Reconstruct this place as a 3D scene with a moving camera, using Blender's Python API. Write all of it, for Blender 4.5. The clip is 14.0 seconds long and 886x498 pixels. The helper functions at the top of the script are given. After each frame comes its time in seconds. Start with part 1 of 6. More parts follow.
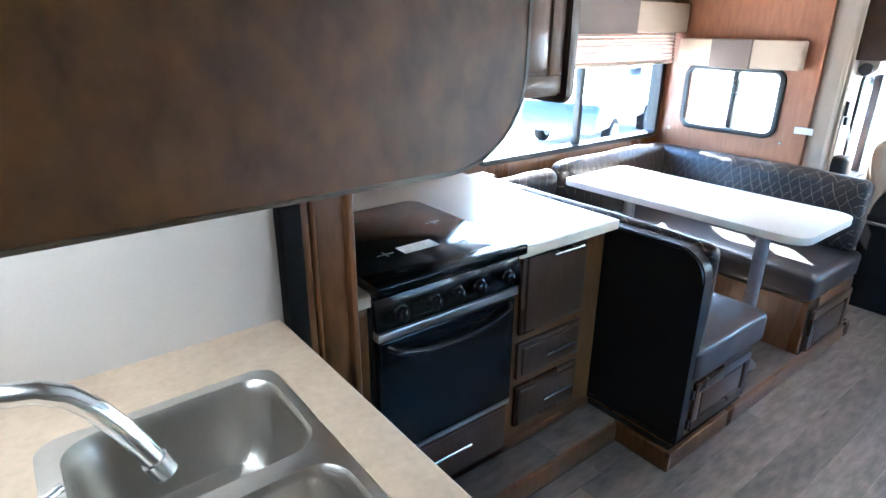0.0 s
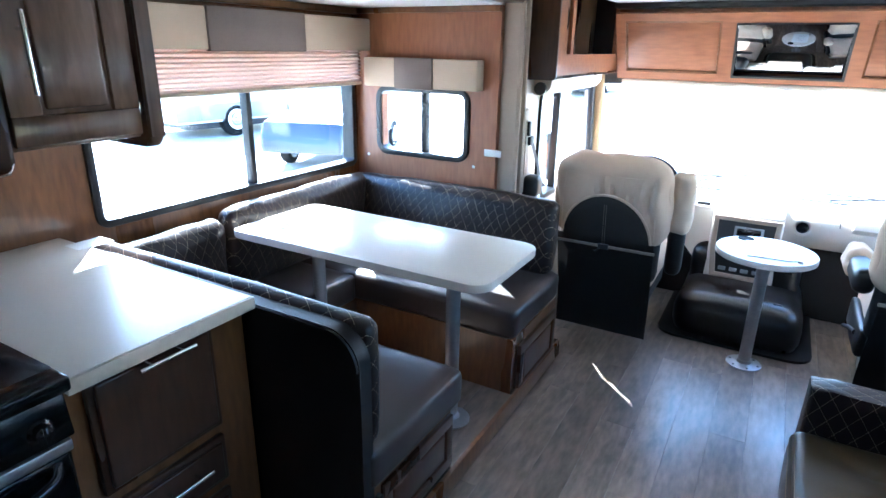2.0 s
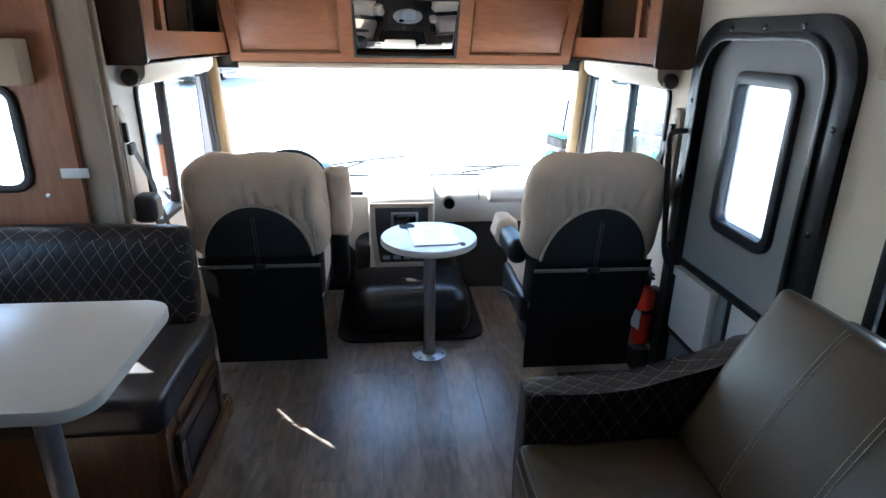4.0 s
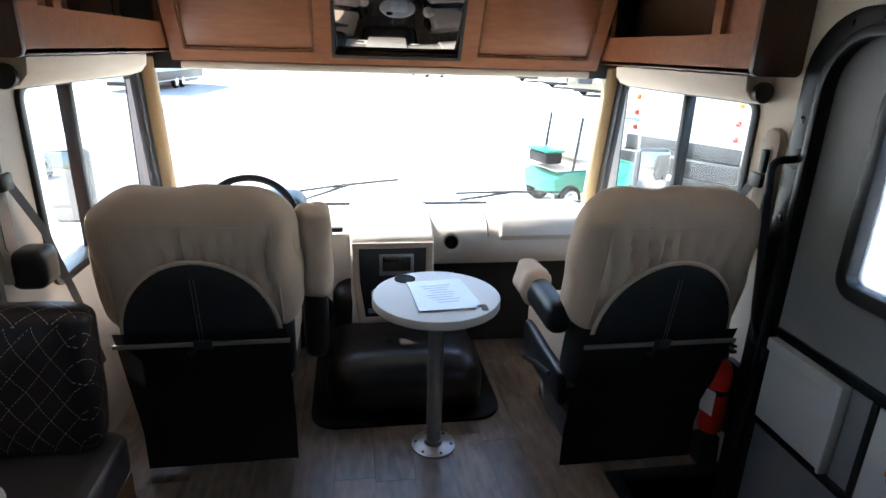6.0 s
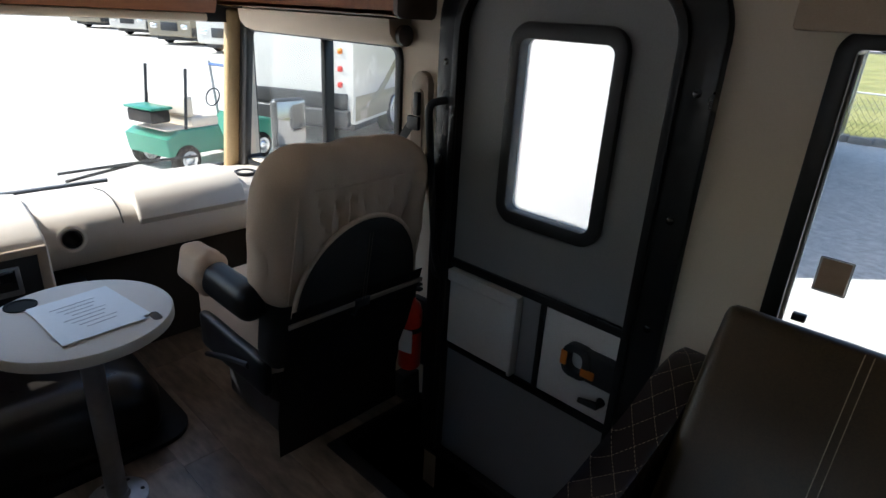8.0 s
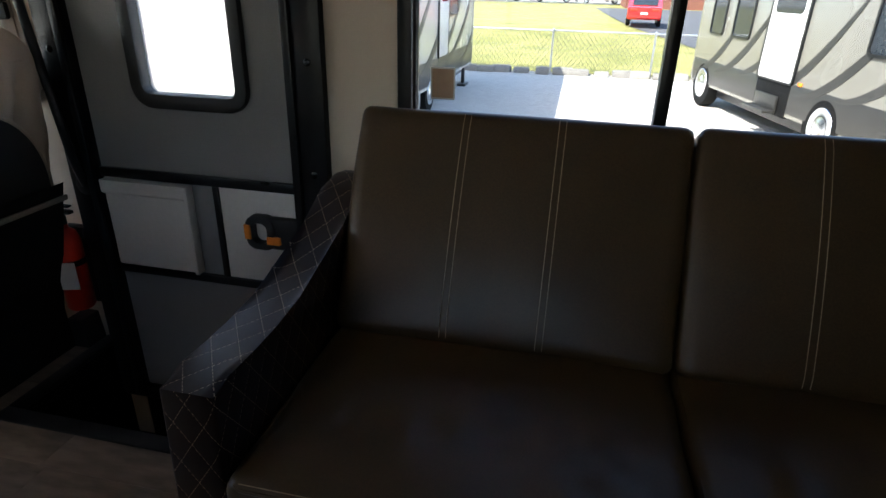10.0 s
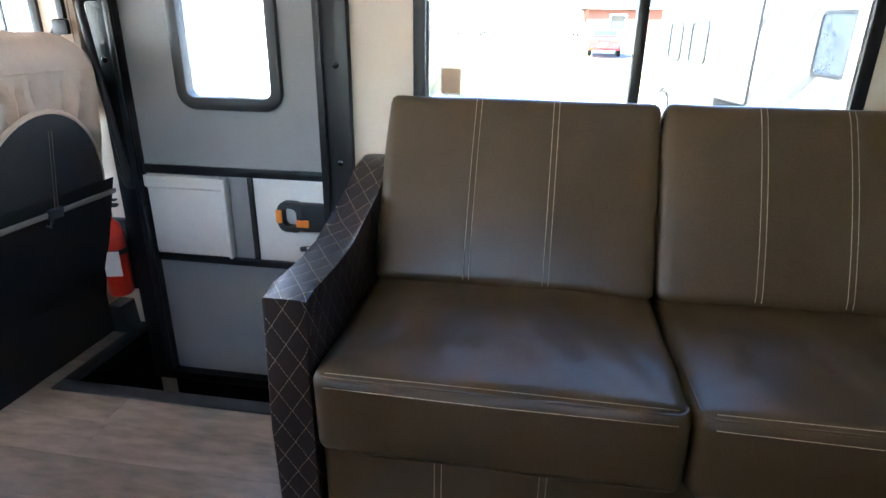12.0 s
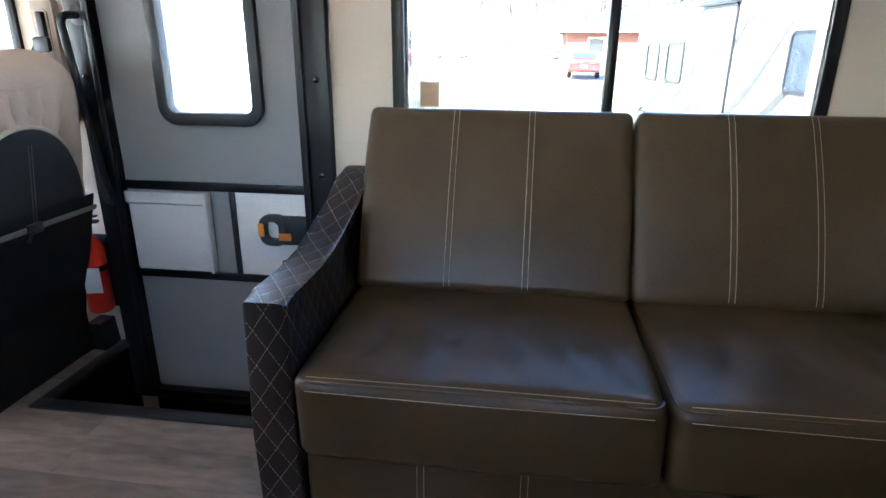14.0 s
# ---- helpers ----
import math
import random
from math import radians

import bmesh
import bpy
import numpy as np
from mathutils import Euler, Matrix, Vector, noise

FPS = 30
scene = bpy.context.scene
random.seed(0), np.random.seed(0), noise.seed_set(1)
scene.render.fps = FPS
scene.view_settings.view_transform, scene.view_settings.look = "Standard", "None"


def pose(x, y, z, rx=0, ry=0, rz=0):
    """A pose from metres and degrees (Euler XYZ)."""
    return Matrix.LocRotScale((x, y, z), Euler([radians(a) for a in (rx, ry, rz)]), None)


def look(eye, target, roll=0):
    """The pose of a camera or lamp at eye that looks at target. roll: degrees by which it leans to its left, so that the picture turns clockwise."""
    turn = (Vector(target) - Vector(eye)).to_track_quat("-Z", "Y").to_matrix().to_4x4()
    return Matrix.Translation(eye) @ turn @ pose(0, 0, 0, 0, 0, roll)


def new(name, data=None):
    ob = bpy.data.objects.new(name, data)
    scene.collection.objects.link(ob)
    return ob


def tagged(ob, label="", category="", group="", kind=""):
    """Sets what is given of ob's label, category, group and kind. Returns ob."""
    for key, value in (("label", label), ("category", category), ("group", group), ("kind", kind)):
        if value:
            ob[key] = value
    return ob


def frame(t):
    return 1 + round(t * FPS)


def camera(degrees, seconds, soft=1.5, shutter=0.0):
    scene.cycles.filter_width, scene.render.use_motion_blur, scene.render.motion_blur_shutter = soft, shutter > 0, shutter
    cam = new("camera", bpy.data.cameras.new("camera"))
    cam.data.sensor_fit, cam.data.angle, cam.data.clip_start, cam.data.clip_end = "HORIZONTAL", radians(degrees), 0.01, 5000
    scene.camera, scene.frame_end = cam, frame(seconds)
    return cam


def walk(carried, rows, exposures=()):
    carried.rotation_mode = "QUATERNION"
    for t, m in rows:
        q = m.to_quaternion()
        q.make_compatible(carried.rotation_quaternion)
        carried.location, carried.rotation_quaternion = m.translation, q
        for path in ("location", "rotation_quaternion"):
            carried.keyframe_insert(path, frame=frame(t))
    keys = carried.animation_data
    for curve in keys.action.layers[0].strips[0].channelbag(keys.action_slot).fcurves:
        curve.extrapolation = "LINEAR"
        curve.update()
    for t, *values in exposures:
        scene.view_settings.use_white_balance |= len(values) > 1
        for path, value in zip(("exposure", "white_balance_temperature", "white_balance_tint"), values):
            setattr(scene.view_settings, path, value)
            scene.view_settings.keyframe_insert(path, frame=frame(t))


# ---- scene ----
cam = camera(74.8, 14.0)
PATH = [
    (0, (0.127, 0.034, 1.651), (1.276, 1.505, 0.931), 0.4),
    (0.5, (0.306, 0.109, 1.649), (1.479, 1.563, 0.933), 0.7),
    (1, (0.354, 0.088, 1.667), (1.651, 1.451, 0.989), 0.7),
    (1.5, (0.689, 0.083, 1.639), (2.113, 1.321, 0.974), 0.4),
    (2, (0.908, 0.064, 1.648), (2.551, 0.995, 0.989), 1.0),
    (2.5, (1.025, 0.053, 1.621), (2.85, 0.557, 0.978), 1.3),
    (3, (1.174, 0.132, 1.61), (3.058, 0.22, 0.946), 1.2),
    (3.2, (1.226, 0.142, 1.608), (3.11, 0.145, 0.937), 1.0),
    (5.3, (1.961, 0.347, 1.579), (3.825, 0.071, 0.908), 1.4),
    (5.5, (2.025, 0.351, 1.567), (3.892, 0.074, 0.904), 1.5),
    (6, (2.257, 0.309, 1.54), (4.124, 0.006, 0.891), 1.8),
    (6.5, (2.398, 0.332, 1.531), (4.222, -0.142, 0.862), 2.4),
    (7, (2.455, 0.396, 1.528), (4.205, -0.287, 0.841), 2.7),
    (7.5, (2.503, 0.329, 1.501), (4.09, -0.659, 0.79), 2.7),
    (8, (2.537, 0.362, 1.51), (3.796, -0.999, 0.761), 3.4),
    (8.5, (2.447, 0.336, 1.455), (3.289, -1.299, 0.668), 4.1),
    (9, (2.392, 0.276, 1.299), (2.868, -1.487, 0.483), 3.1),
    (9.2, (2.38, 0.28, 1.245), (2.82, -1.489, 0.421), 2.8),
    (11.3, (2.357, 0.808, 1.22), (2.655, -1.02, 0.466), 0.7),
    (11.5, (2.37, 0.817, 1.178), (2.661, -1.02, 0.441), 0.9),
    (12, (2.421, 0.796, 1.165), (2.715, -1.049, 0.45), 0.8),
    (12.5, (2.433, 0.856, 1.159), (2.715, -1.0, 0.47), 0.7),
    (13, (2.42, 0.853, 1.151), (2.687, -1.011, 0.478), 0.8),
    (13.5, (2.412, 0.835, 1.14), (2.666, -1.035, 0.478), 0.7),
    (14, (2.402, 0.827, 1.136), (2.651, -1.05, 0.491), 0.4),
]
EXPOSURES = [(0, 5.15, 5000, 2), (0.6, 4.8, 4950, 2), (1.5, 4.45, 4750, 2), (2.2, 4.05, 4850, 2), (3, 3.5, 4950, 2), (5.5, 2.6, 5700, 4), (6.5, 2.1, 5750, 5), (7.5, 1.5, 5850, 6), (8.5, 0.82, 6300, 8), (9.2, 0.6, 6450, 8), (11.3, 4.45, 5900, 8), (12.6, 4.27, 5700, 8), (14, 4.12, 5600, 8)]
walk(cam, [(t, look(eye, target, roll)) for t, eye, target, roll in PATH], EXPOSURES)

# ---- world, sun ----
SUN_DIR = Vector((0.66, 0.74, 1.0)).normalized()
world = bpy.data.worlds.new("world")
scene.world = world
world.use_nodes = True
wn = world.node_tree.nodes
sky = wn.new("ShaderNodeTexSky")
sky.sky_type = "NISHITA"
sky.sun_disc = False
sky.sun_elevation = math.asin(SUN_DIR.z)
sky.sun_rotation = math.atan2(SUN_DIR.x, SUN_DIR.y)
sky.air_density, sky.dust_density = 1.0, 1.2
wn["Background"].inputs["Strength"].default_value = 0.15
world.node_tree.links.new(sky.outputs["Color"], wn["Background"].inputs["Color"])
sun_data = bpy.data.lights.new("sun", "SUN")
sun_data.energy, sun_data.angle, sun_data.color = 4.5, radians(0.5), (1.0, 0.95, 0.88)
sun = new("sun", sun_data)
sun.matrix_world = look(SUN_DIR * 30, (0, 0, 0))
# unseen fill light, added to brighten the sink counter and backsplash
lamp_data = bpy.data.lights.new("sink_fill_lamp", "AREA")
lamp_data.shape, lamp_data.size, lamp_data.size_y, lamp_data.energy, lamp_data.color = "RECTANGLE", 0.08, 0.5, 0.14, (1.0, 0.93, 0.84)
lamp = new("sink_fill_lamp", lamp_data)
lamp.location = (0.0, 0.8, 1.59)


# ---- materials ----
def mat(name, c1, c2=None, rough=0.5, metal=0.0, coarse=3.0, fine=40.0, bump=0.05, stretch=(1, 1, 1), spec=0.5, coat=0.0, vary=0.0, amount=1.0, gloss=0.15):
    """A surface of two colours mixed by coarse and fine noise, with relief and uneven gloss."""
    m = bpy.data.materials.new(name)
    m.use_nodes = True
    n, l = m.node_tree.nodes, m.node_tree.links
    b = n["Principled BSDF"]
    c2 = c2 or tuple(v * 0.8 for v in c1)
    tc = n.new("ShaderNodeTexCoord")
    info = n.new("ShaderNodeObjectInfo")
    off = n.new("ShaderNodeVectorMath")
    off.operation = "MULTIPLY_ADD"
    comb = n.new("ShaderNodeCombineXYZ")
    for k in range(3):
        l.new(info.outputs["Random"], comb.inputs[k])
    off.inputs[1].default_value = (17.0, 11.0, 7.0)
    l.new(comb.outputs[0], off.inputs[0])
    l.new(tc.outputs["Object"], off.inputs[2])
    mp = n.new("ShaderNodeMapping")
    mp.inputs["Scale"].default_value = stretch
    l.new(off.outputs[0], mp.inputs["Vector"])
    n1, n2 = n.new("ShaderNodeTexNoise"), n.new("ShaderNodeTexNoise")
    n1.inputs["Scale"].default_value, n1.inputs["Detail"].default_value = coarse, 4
    n2.inputs["Scale"].default_value, n2.inputs["Detail"].default_value = fine, 3
    for k in (n1, n2):
        l.new(mp.outputs[0], k.inputs["Vector"])
    add = n.new("ShaderNodeMath")
    add.operation = "MULTIPLY_ADD"
    add.inputs[1].default_value = 0.5
    l.new(n2.outputs["Fac"], add.inputs[0])
    half = n.new("ShaderNodeMath")
    half.operation = "MULTIPLY"
    half.inputs[1].default_value = 0.5
    l.new(n1.outputs["Fac"], half.inputs[0])
    l.new(half.outputs[0], add.inputs[2])
    ramp = n.new("ShaderNodeValToRGB")
    ramp.color_ramp.elements[0].position, ramp.color_ramp.elements[1].position = 0.5 - 0.17 / amount, 0.5 + 0.17 / amount
    ramp.color_ramp.elements[0].color, ramp.color_ramp.elements[1].color = (*c2, 1), (*c1, 1)
    l.new(add.outputs[0], ramp.inputs["Fac"])
    hsv = n.new("ShaderNodeHueSaturation")
    rng = n.new("ShaderNodeMapRange")
    rng.inputs["To Min"].default_value, rng.inputs["To Max"].default_value = 1 - vary, 1 + vary
    l.new(info.outputs["Random"], rng.inputs["Value"])
    l.new(rng.outputs[0], hsv.inputs["Value"])
    l.new(ramp.outputs["Color"], hsv.inputs["Color"])
    l.new(hsv.outputs[0], b.inputs["Base Color"])
    rr = n.new("ShaderNodeMapRange")
    rr.inputs["From Min"].default_value, rr.inputs["From Max"].default_value = 0.3, 0.7
    rr.inputs["To Min"].default_value, rr.inputs["To Max"].default_value = rough * (1 - gloss), min(1, rough * (1 + gloss))
    l.new(n1.outputs["Fac"], rr.inputs["Value"])
    l.new(rr.outputs[0], b.inputs["Roughness"])
    b.inputs["Metallic"].default_value = metal
    b.inputs["Specular IOR Level"].default_value = spec
    b.inputs["Coat Weight"].default_value = coat
    b.inputs["Coat Roughness"].default_value = 0.15
    if bump:
        bp = n.new("ShaderNodeBump")
        bp.inputs["Strength"].default_value = bump
        bp.inputs["Distance"].default_value = 0.002
        l.new(add.outputs[0], bp.inputs["Height"])
        l.new(bp.outputs[0], b.inputs["Normal"])
    return m


def quilt(name, c1, c2, thread, pa=0.027, pb=0.04):
    """Vinyl with diamond stitching of pale thread."""
    m = mat(name, c1, c2, rough=0.38, coarse=6, fine=300, bump=0.08, spec=0.4)
    n, l = m.node_tree.nodes, m.node_tree.links
    b = n["Principled BSDF"]
    geo = n.new("ShaderNodeNewGeometry")
    sep = n.new("ShaderNodeSeparateXYZ")
    l.new(geo.outputs["Position"], sep.inputs[0])

    def op(kind, a, c=None, v=None):
        k = n.new("ShaderNodeMath")
        k.operation = kind
        l.new(a, k.inputs[0])
        if c is not None:
            l.new(c, k.inputs[1])
        elif v is not None:
            k.inputs[1].default_value = v
        return k.outputs[0]
    # level faces carry the pattern across x and y, upright ones along the wall and z
    nsep = n.new("ShaderNodeSeparateXYZ")
    l.new(geo.outputs["Normal"], nsep.inputs[0])
    flat = op("GREATER_THAN", op("ABSOLUTE", nsep.outputs[2]), v=0.5)
    up = op("SUBTRACT", flat, v=1.0)
    a = op("MULTIPLY", op("SUBTRACT", sep.outputs[0], op("MULTIPLY", sep.outputs[1], up)), v=1 / (2 * pa))
    z = op("MULTIPLY", op("ADD", op("MULTIPLY", sep.outputs[2], up), op("MULTIPLY", sep.outputs[1], flat)), v=1 / (2 * pb))
    dist, dash = [], []
    for kind in ("ADD", "SUBTRACT"):
        u = op(kind, a, z)
        w = op("SUBTRACT", op("FRACT", u), v=0.5)
        dist.append(op("ABSOLUTE", w))
    for d, other in ((0, "SUBTRACT"), (1, "ADD")):
        t = op("FRACT", op("MULTIPLY", op(other, a, z), v=5.0))
        dash.append(op("MULTIPLY", op("LESS_THAN", dist[d], v=0.012), op("LESS_THAN", t, v=0.62)))
    thr = op("MAXIMUM", dash[0], dash[1])
    near = op("MINIMUM", dist[0], dist[1])
    mix = n.new("ShaderNodeMix")
    mix.data_type = "RGBA"
    base = b.inputs["Base Color"].links[0].from_socket
    l.new(thr, mix.inputs["Factor"])
    l.new(base, mix.inputs[6])
    mix.inputs[7].default_value = (*thread, 1)
    l.new(mix.outputs[2], b.inputs["Base Color"])
    bp = n.new("ShaderNodeBump")
    bp.inputs["Strength"].default_value, bp.inputs["Distance"].default_value = 0.14, 0.006
    l.new(op("POWER", op("MULTIPLY", near, v=2.0), v=0.5), bp.inputs["Height"])
    l.new(b.inputs["Normal"].links[0].from_socket, bp.inputs["Normal"])
    l.new(bp.outputs[0], b.inputs["Normal"])
    return m


def pane_mat(name, tint=(1, 1, 1), gloss=0.02):
    m = bpy.data.materials.new(name)
    m.use_nodes = True
    n, l = m.node_tree.nodes, m.node_tree.links
    n.remove(n["Principled BSDF"])
    tr, gl, mx, lw = n.new("ShaderNodeBsdfTransparent"), n.new("ShaderNodeBsdfGlossy"), n.new("ShaderNodeMixShader"), n.new("ShaderNodeLayerWeight")
    tr.inputs[0].default_value = (*tint, 1)
    gl.inputs["Roughness"].default_value = gloss
    pw, sc = n.new("ShaderNodeMath"), n.new("ShaderNodeMath")
    pw.operation, sc.operation = "POWER", "MULTIPLY_ADD"
    pw.inputs[1].default_value, sc.inputs[1].default_value, sc.inputs[2].default_value = 4.0, 0.5, 0.03
    l.new(lw.outputs["Facing"], pw.inputs[0])
    l.new(pw.outputs[0], sc.inputs[0])
    l.new(sc.outputs[0], mx.inputs[0])
    l.new(tr.outputs[0], mx.inputs[1])
    l.new(gl.outputs[0], mx.inputs[2])
    l.new(mx.outputs[0], n["Material Output"].inputs["Surface"])
    return m


WOOD = mat("stained_wood", (0.215, 0.093, 0.032), (0.088, 0.035, 0.0125), 0.3, coarse=2.2, fine=26, stretch=(1.6, 1.6, 0.35), bump=0.04)
WOOD_RED = mat("cherry_wood", (0.33, 0.13, 0.055), (0.2, 0.072, 0.03), 0.36, coarse=2.0, fine=30, stretch=(1.6, 1.6, 0.3), bump=0.03)
WOOD_RED_H = mat("cherry_wood_level", (0.30, 0.12, 0.052), (0.19, 0.07, 0.03), 0.36, coarse=2.0, fine=30, stretch=(1.6, 0.3, 1.6), bump=0.03)
WOOD_BLOTCH = mat("blotchy_stained_plywood", (0.165, 0.07, 0.0175), (0.034, 0.0125, 0.0038), 0.42, coarse=4.0, fine=52, stretch=(1.1, 1.1, 0.75), bump=0.05, amount=1.2)
WOOD_DARK = mat("espresso_wood", (0.085, 0.042, 0.022), (0.042, 0.02, 0.011), 0.3, coarse=2.5, fine=34, stretch=(1.5, 1.5, 0.3), bump=0.015)
# upper cabinet's copy of the dark wood, its sheen painted in as lighter colour
WOOD_SHEEN = mat("sheen_lightened_wood", (0.2, 0.12, 0.075), (0.11, 0.062, 0.038), 0.24, coarse=2.5, fine=34, stretch=(1.5, 1.5, 0.3), bump=0.015)
EDGE = mat("worn_edge_band", (0.2, 0.15, 0.1), (0.1, 0.07, 0.045), 0.4)
CREAM = mat("cream_wall_panel", (0.72, 0.62, 0.5), (0.68, 0.58, 0.46), 0.6, coarse=2, fine=180, bump=0.05)
WHITE_WALL = mat("white_wallboard", (0.52, 0.48, 0.44), (0.48, 0.44, 0.4), 0.5, coarse=3, fine=140, bump=0.05)
CEIL = mat("white_ceiling_vinyl", (0.8, 0.78, 0.74), (0.76, 0.74, 0.7), 0.6, coarse=2, fine=120, bump=0.08)
PLANK = mat("vinyl_plank", (0.275, 0.205, 0.152), (0.1, 0.074, 0.053), 0.33, coarse=2.6, fine=12, stretch=(0.9, 3.0, 1), bump=0.05, vary=0.22, amount=1.15, spec=0.75)
SUBFLOOR = mat("subfloor", (0.03, 0.025, 0.02), rough=0.8)
LAMINATE = mat("beige_stone_laminate", (0.66, 0.52, 0.38), (0.52, 0.4, 0.28), 0.35, coarse=9, fine=60, bump=0.02)
LAM_EDGE = mat("laminate_edge", (0.66, 0.56, 0.45), (0.58, 0.48, 0.38), 0.4, coarse=9, fine=60, bump=0.02)
LAM_PALE = mat("pale_stone_laminate", (0.68, 0.605, 0.52), (0.63, 0.555, 0.47), 0.3, coarse=3, fine=260, bump=0.006, gloss=0.04)
VINYL = mat("dark_vinyl", (0.0085, 0.0075, 0.007), (0.0055, 0.0048, 0.0045), 0.45, coarse=5, fine=220, bump=0.12, spec=0.35)
VINYL_SEAT = mat("brown_vinyl_seat", (0.05, 0.035, 0.028), (0.034, 0.024, 0.019), 0.36, coarse=5, fine=260, bump=0.12)
SOFA_MAT = mat("brown_sofa_leather", (0.072, 0.0425, 0.0165), (0.043, 0.0248, 0.0092), 0.38, coarse=5, fine=240, bump=0.14, spec=0.42)
QUILT = quilt("quilted_vinyl", (0.018, 0.0095, 0.0072), (0.011, 0.006, 0.0046), (0.5, 0.39, 0.27))
THREAD = mat("pale_thread", (0.46, 0.37, 0.26), (0.3, 0.23, 0.16), rough=0.8, fine=260, amount=2.0)
FABRIC = mat("beige_seat_cover", (0.57, 0.435, 0.325), (0.48, 0.36, 0.265), 0.9, coarse=6, fine=300, bump=0.25, spec=0.2)
FABRIC_DARK = mat("charcoal_seat_fabric", (0.04, 0.036, 0.032), (0.024, 0.021, 0.019), 0.85, coarse=6, fine=300, bump=0.25, spec=0.2)
BLACK = mat("black_plastic", (0.022, 0.022, 0.024), (0.014, 0.014, 0.015), 0.42, coarse=6, fine=160, bump=0.06)
BLACK_FRAME = mat("black_painted_metal", (0.012, 0.013, 0.014), (0.008, 0.008, 0.009), 0.32, coarse=5, fine=80, bump=0.02, spec=0.35)
GLOSS_BLACK = mat("black_enamel", (0.012, 0.012, 0.014), (0.008, 0.008, 0.009), 0.12, coarse=5, fine=80, bump=0.0)
OVEN = mat("black_oven_front", (0.005, 0.007, 0.0075), (0.004, 0.0055, 0.006), 0.16, coarse=5, fine=80, bump=0, spec=0.3)
STEEL = mat("brushed_steel", (0.8, 0.77, 0.72), (0.74, 0.71, 0.66), 0.34, 1.0, coarse=4, fine=120, stretch=(1, 1, 1), bump=0)
CHROME = mat("chrome", (0.78, 0.79, 0.8), (0.72, 0.73, 0.74), 0.22, 1.0, bump=0)
GREY_METAL = mat("grey_metal_post", (0.42, 0.42, 0.43), (0.34, 0.34, 0.35), 0.36, 0.8, bump=0.02)
RUBBER = mat("black_rubber", (0.007, 0.007, 0.007), (0.005, 0.005, 0.005), 0.75, bump=0.1, fine=120, spec=0.12)
DOOR_GREY = mat("grey_door_skin", (0.27, 0.27, 0.27), (0.23, 0.23, 0.23), 0.5, coarse=4, fine=200, bump=0.08)
WHITE = mat("white_plastic", (0.74, 0.72, 0.69), (0.68, 0.66, 0.63), 0.4, coarse=4, fine=90, bump=0.02)
BEIGE_PL = mat("beige_dash_plastic", (0.66, 0.6, 0.53), (0.61, 0.55, 0.48), 0.45, coarse=4, fine=240, bump=0.12)
TAN_PL = mat("tan_plastic", (0.42, 0.33, 0.25), (0.36, 0.28, 0.21), 0.5, coarse=4, fine=160, bump=0.05)
PILLAR = mat("tan_pillar_trim", (0.5, 0.36, 0.19), (0.42, 0.3, 0.16), 0.5, coarse=4, fine=120)
TAUPE = mat("taupe_valance_fabric", (0.52, 0.4, 0.29), (0.46, 0.35, 0.25), 0.85, coarse=5, fine=260, bump=0.2, spec=0.2)
BROWN_FAB = mat("brown_grey_fabric", (0.2, 0.155, 0.13), (0.16, 0.12, 0.1), 0.85, coarse=5, fine=260, bump=0.2, spec=0.2)
BLIND = mat("pleated_shade", (0.6, 0.46, 0.36), (0.54, 0.4, 0.31), 0.85, coarse=5, fine=200, bump=0.1)
BN, BL = BLIND.node_tree.nodes, BLIND.node_tree.links
blind_trans, blind_mix = BN.new("ShaderNodeBsdfTranslucent"), BN.new("ShaderNodeMixShader")
blind_trans.inputs["Color"].default_value = (0.75, 0.55, 0.45, 1)
blind_mix.inputs[0].default_value = 0.5
BL.new(BN["Principled BSDF"].outputs[0], blind_mix.inputs[1])
BL.new(blind_trans.outputs[0], blind_mix.inputs[2])
BL.new(blind_mix.outputs[0], BN["Material Output"].inputs["Surface"])
ORANGE = mat("orange_tab", (0.85, 0.25, 0.02), rough=0.5)
RED = mat("red_enamel", (0.68, 0.035, 0.015), (0.58, 0.025, 0.01), 0.3)
SLEEVE = mat("paper_in_clear_sleeve", (0.84, 0.84, 0.83), (0.8, 0.8, 0.79), 0.4, fine=60, bump=0.1, coat=0.9)
PAPER = mat("white_paper", (0.8, 0.79, 0.76), (0.76, 0.75, 0.72), 0.8, fine=60, bump=0.05)
INK = mat("grey_ink", (0.25, 0.25, 0.27), rough=0.9)
STRAP = mat("worn_elastic", (0.3, 0.25, 0.2), (0.22, 0.18, 0.145), 0.9, fine=200)
MUD = mat("damp_tan_soil", (0.3, 0.22, 0.13), (0.2, 0.145, 0.085), 0.8, coarse=3, fine=30, bump=0.3)
TAPE = mat("brown_sticker", (0.55, 0.38, 0.27), (0.48, 0.32, 0.22), 0.7)
SCREEN = mat("dark_screen_glass", (0.012, 0.012, 0.013), (0.01, 0.01, 0.011), 0.04, coarse=3, fine=10, bump=0, spec=1.0, coat=1.0)
TV_MIRROR = mat("screen_mirror", (0.30, 0.29, 0.28), (0.28, 0.27, 0.26), 0.03, 1.0, bump=0)
MICRO_GLASS = mat("microwave_door_glass", (0.13, 0.135, 0.145), (0.115, 0.12, 0.13), 0.04, 1.0, bump=0)
GLASS = pane_mat("window_glass", (0.94, 0.96, 0.97))
FROST = mat("frosted_glass", (0.98, 0.98, 0.98), (0.96, 0.96, 0.96), 0.5, bump=0.02)
FROST.node_tree.nodes["Principled BSDF"].inputs["Transmission Weight"].default_value = 1.0
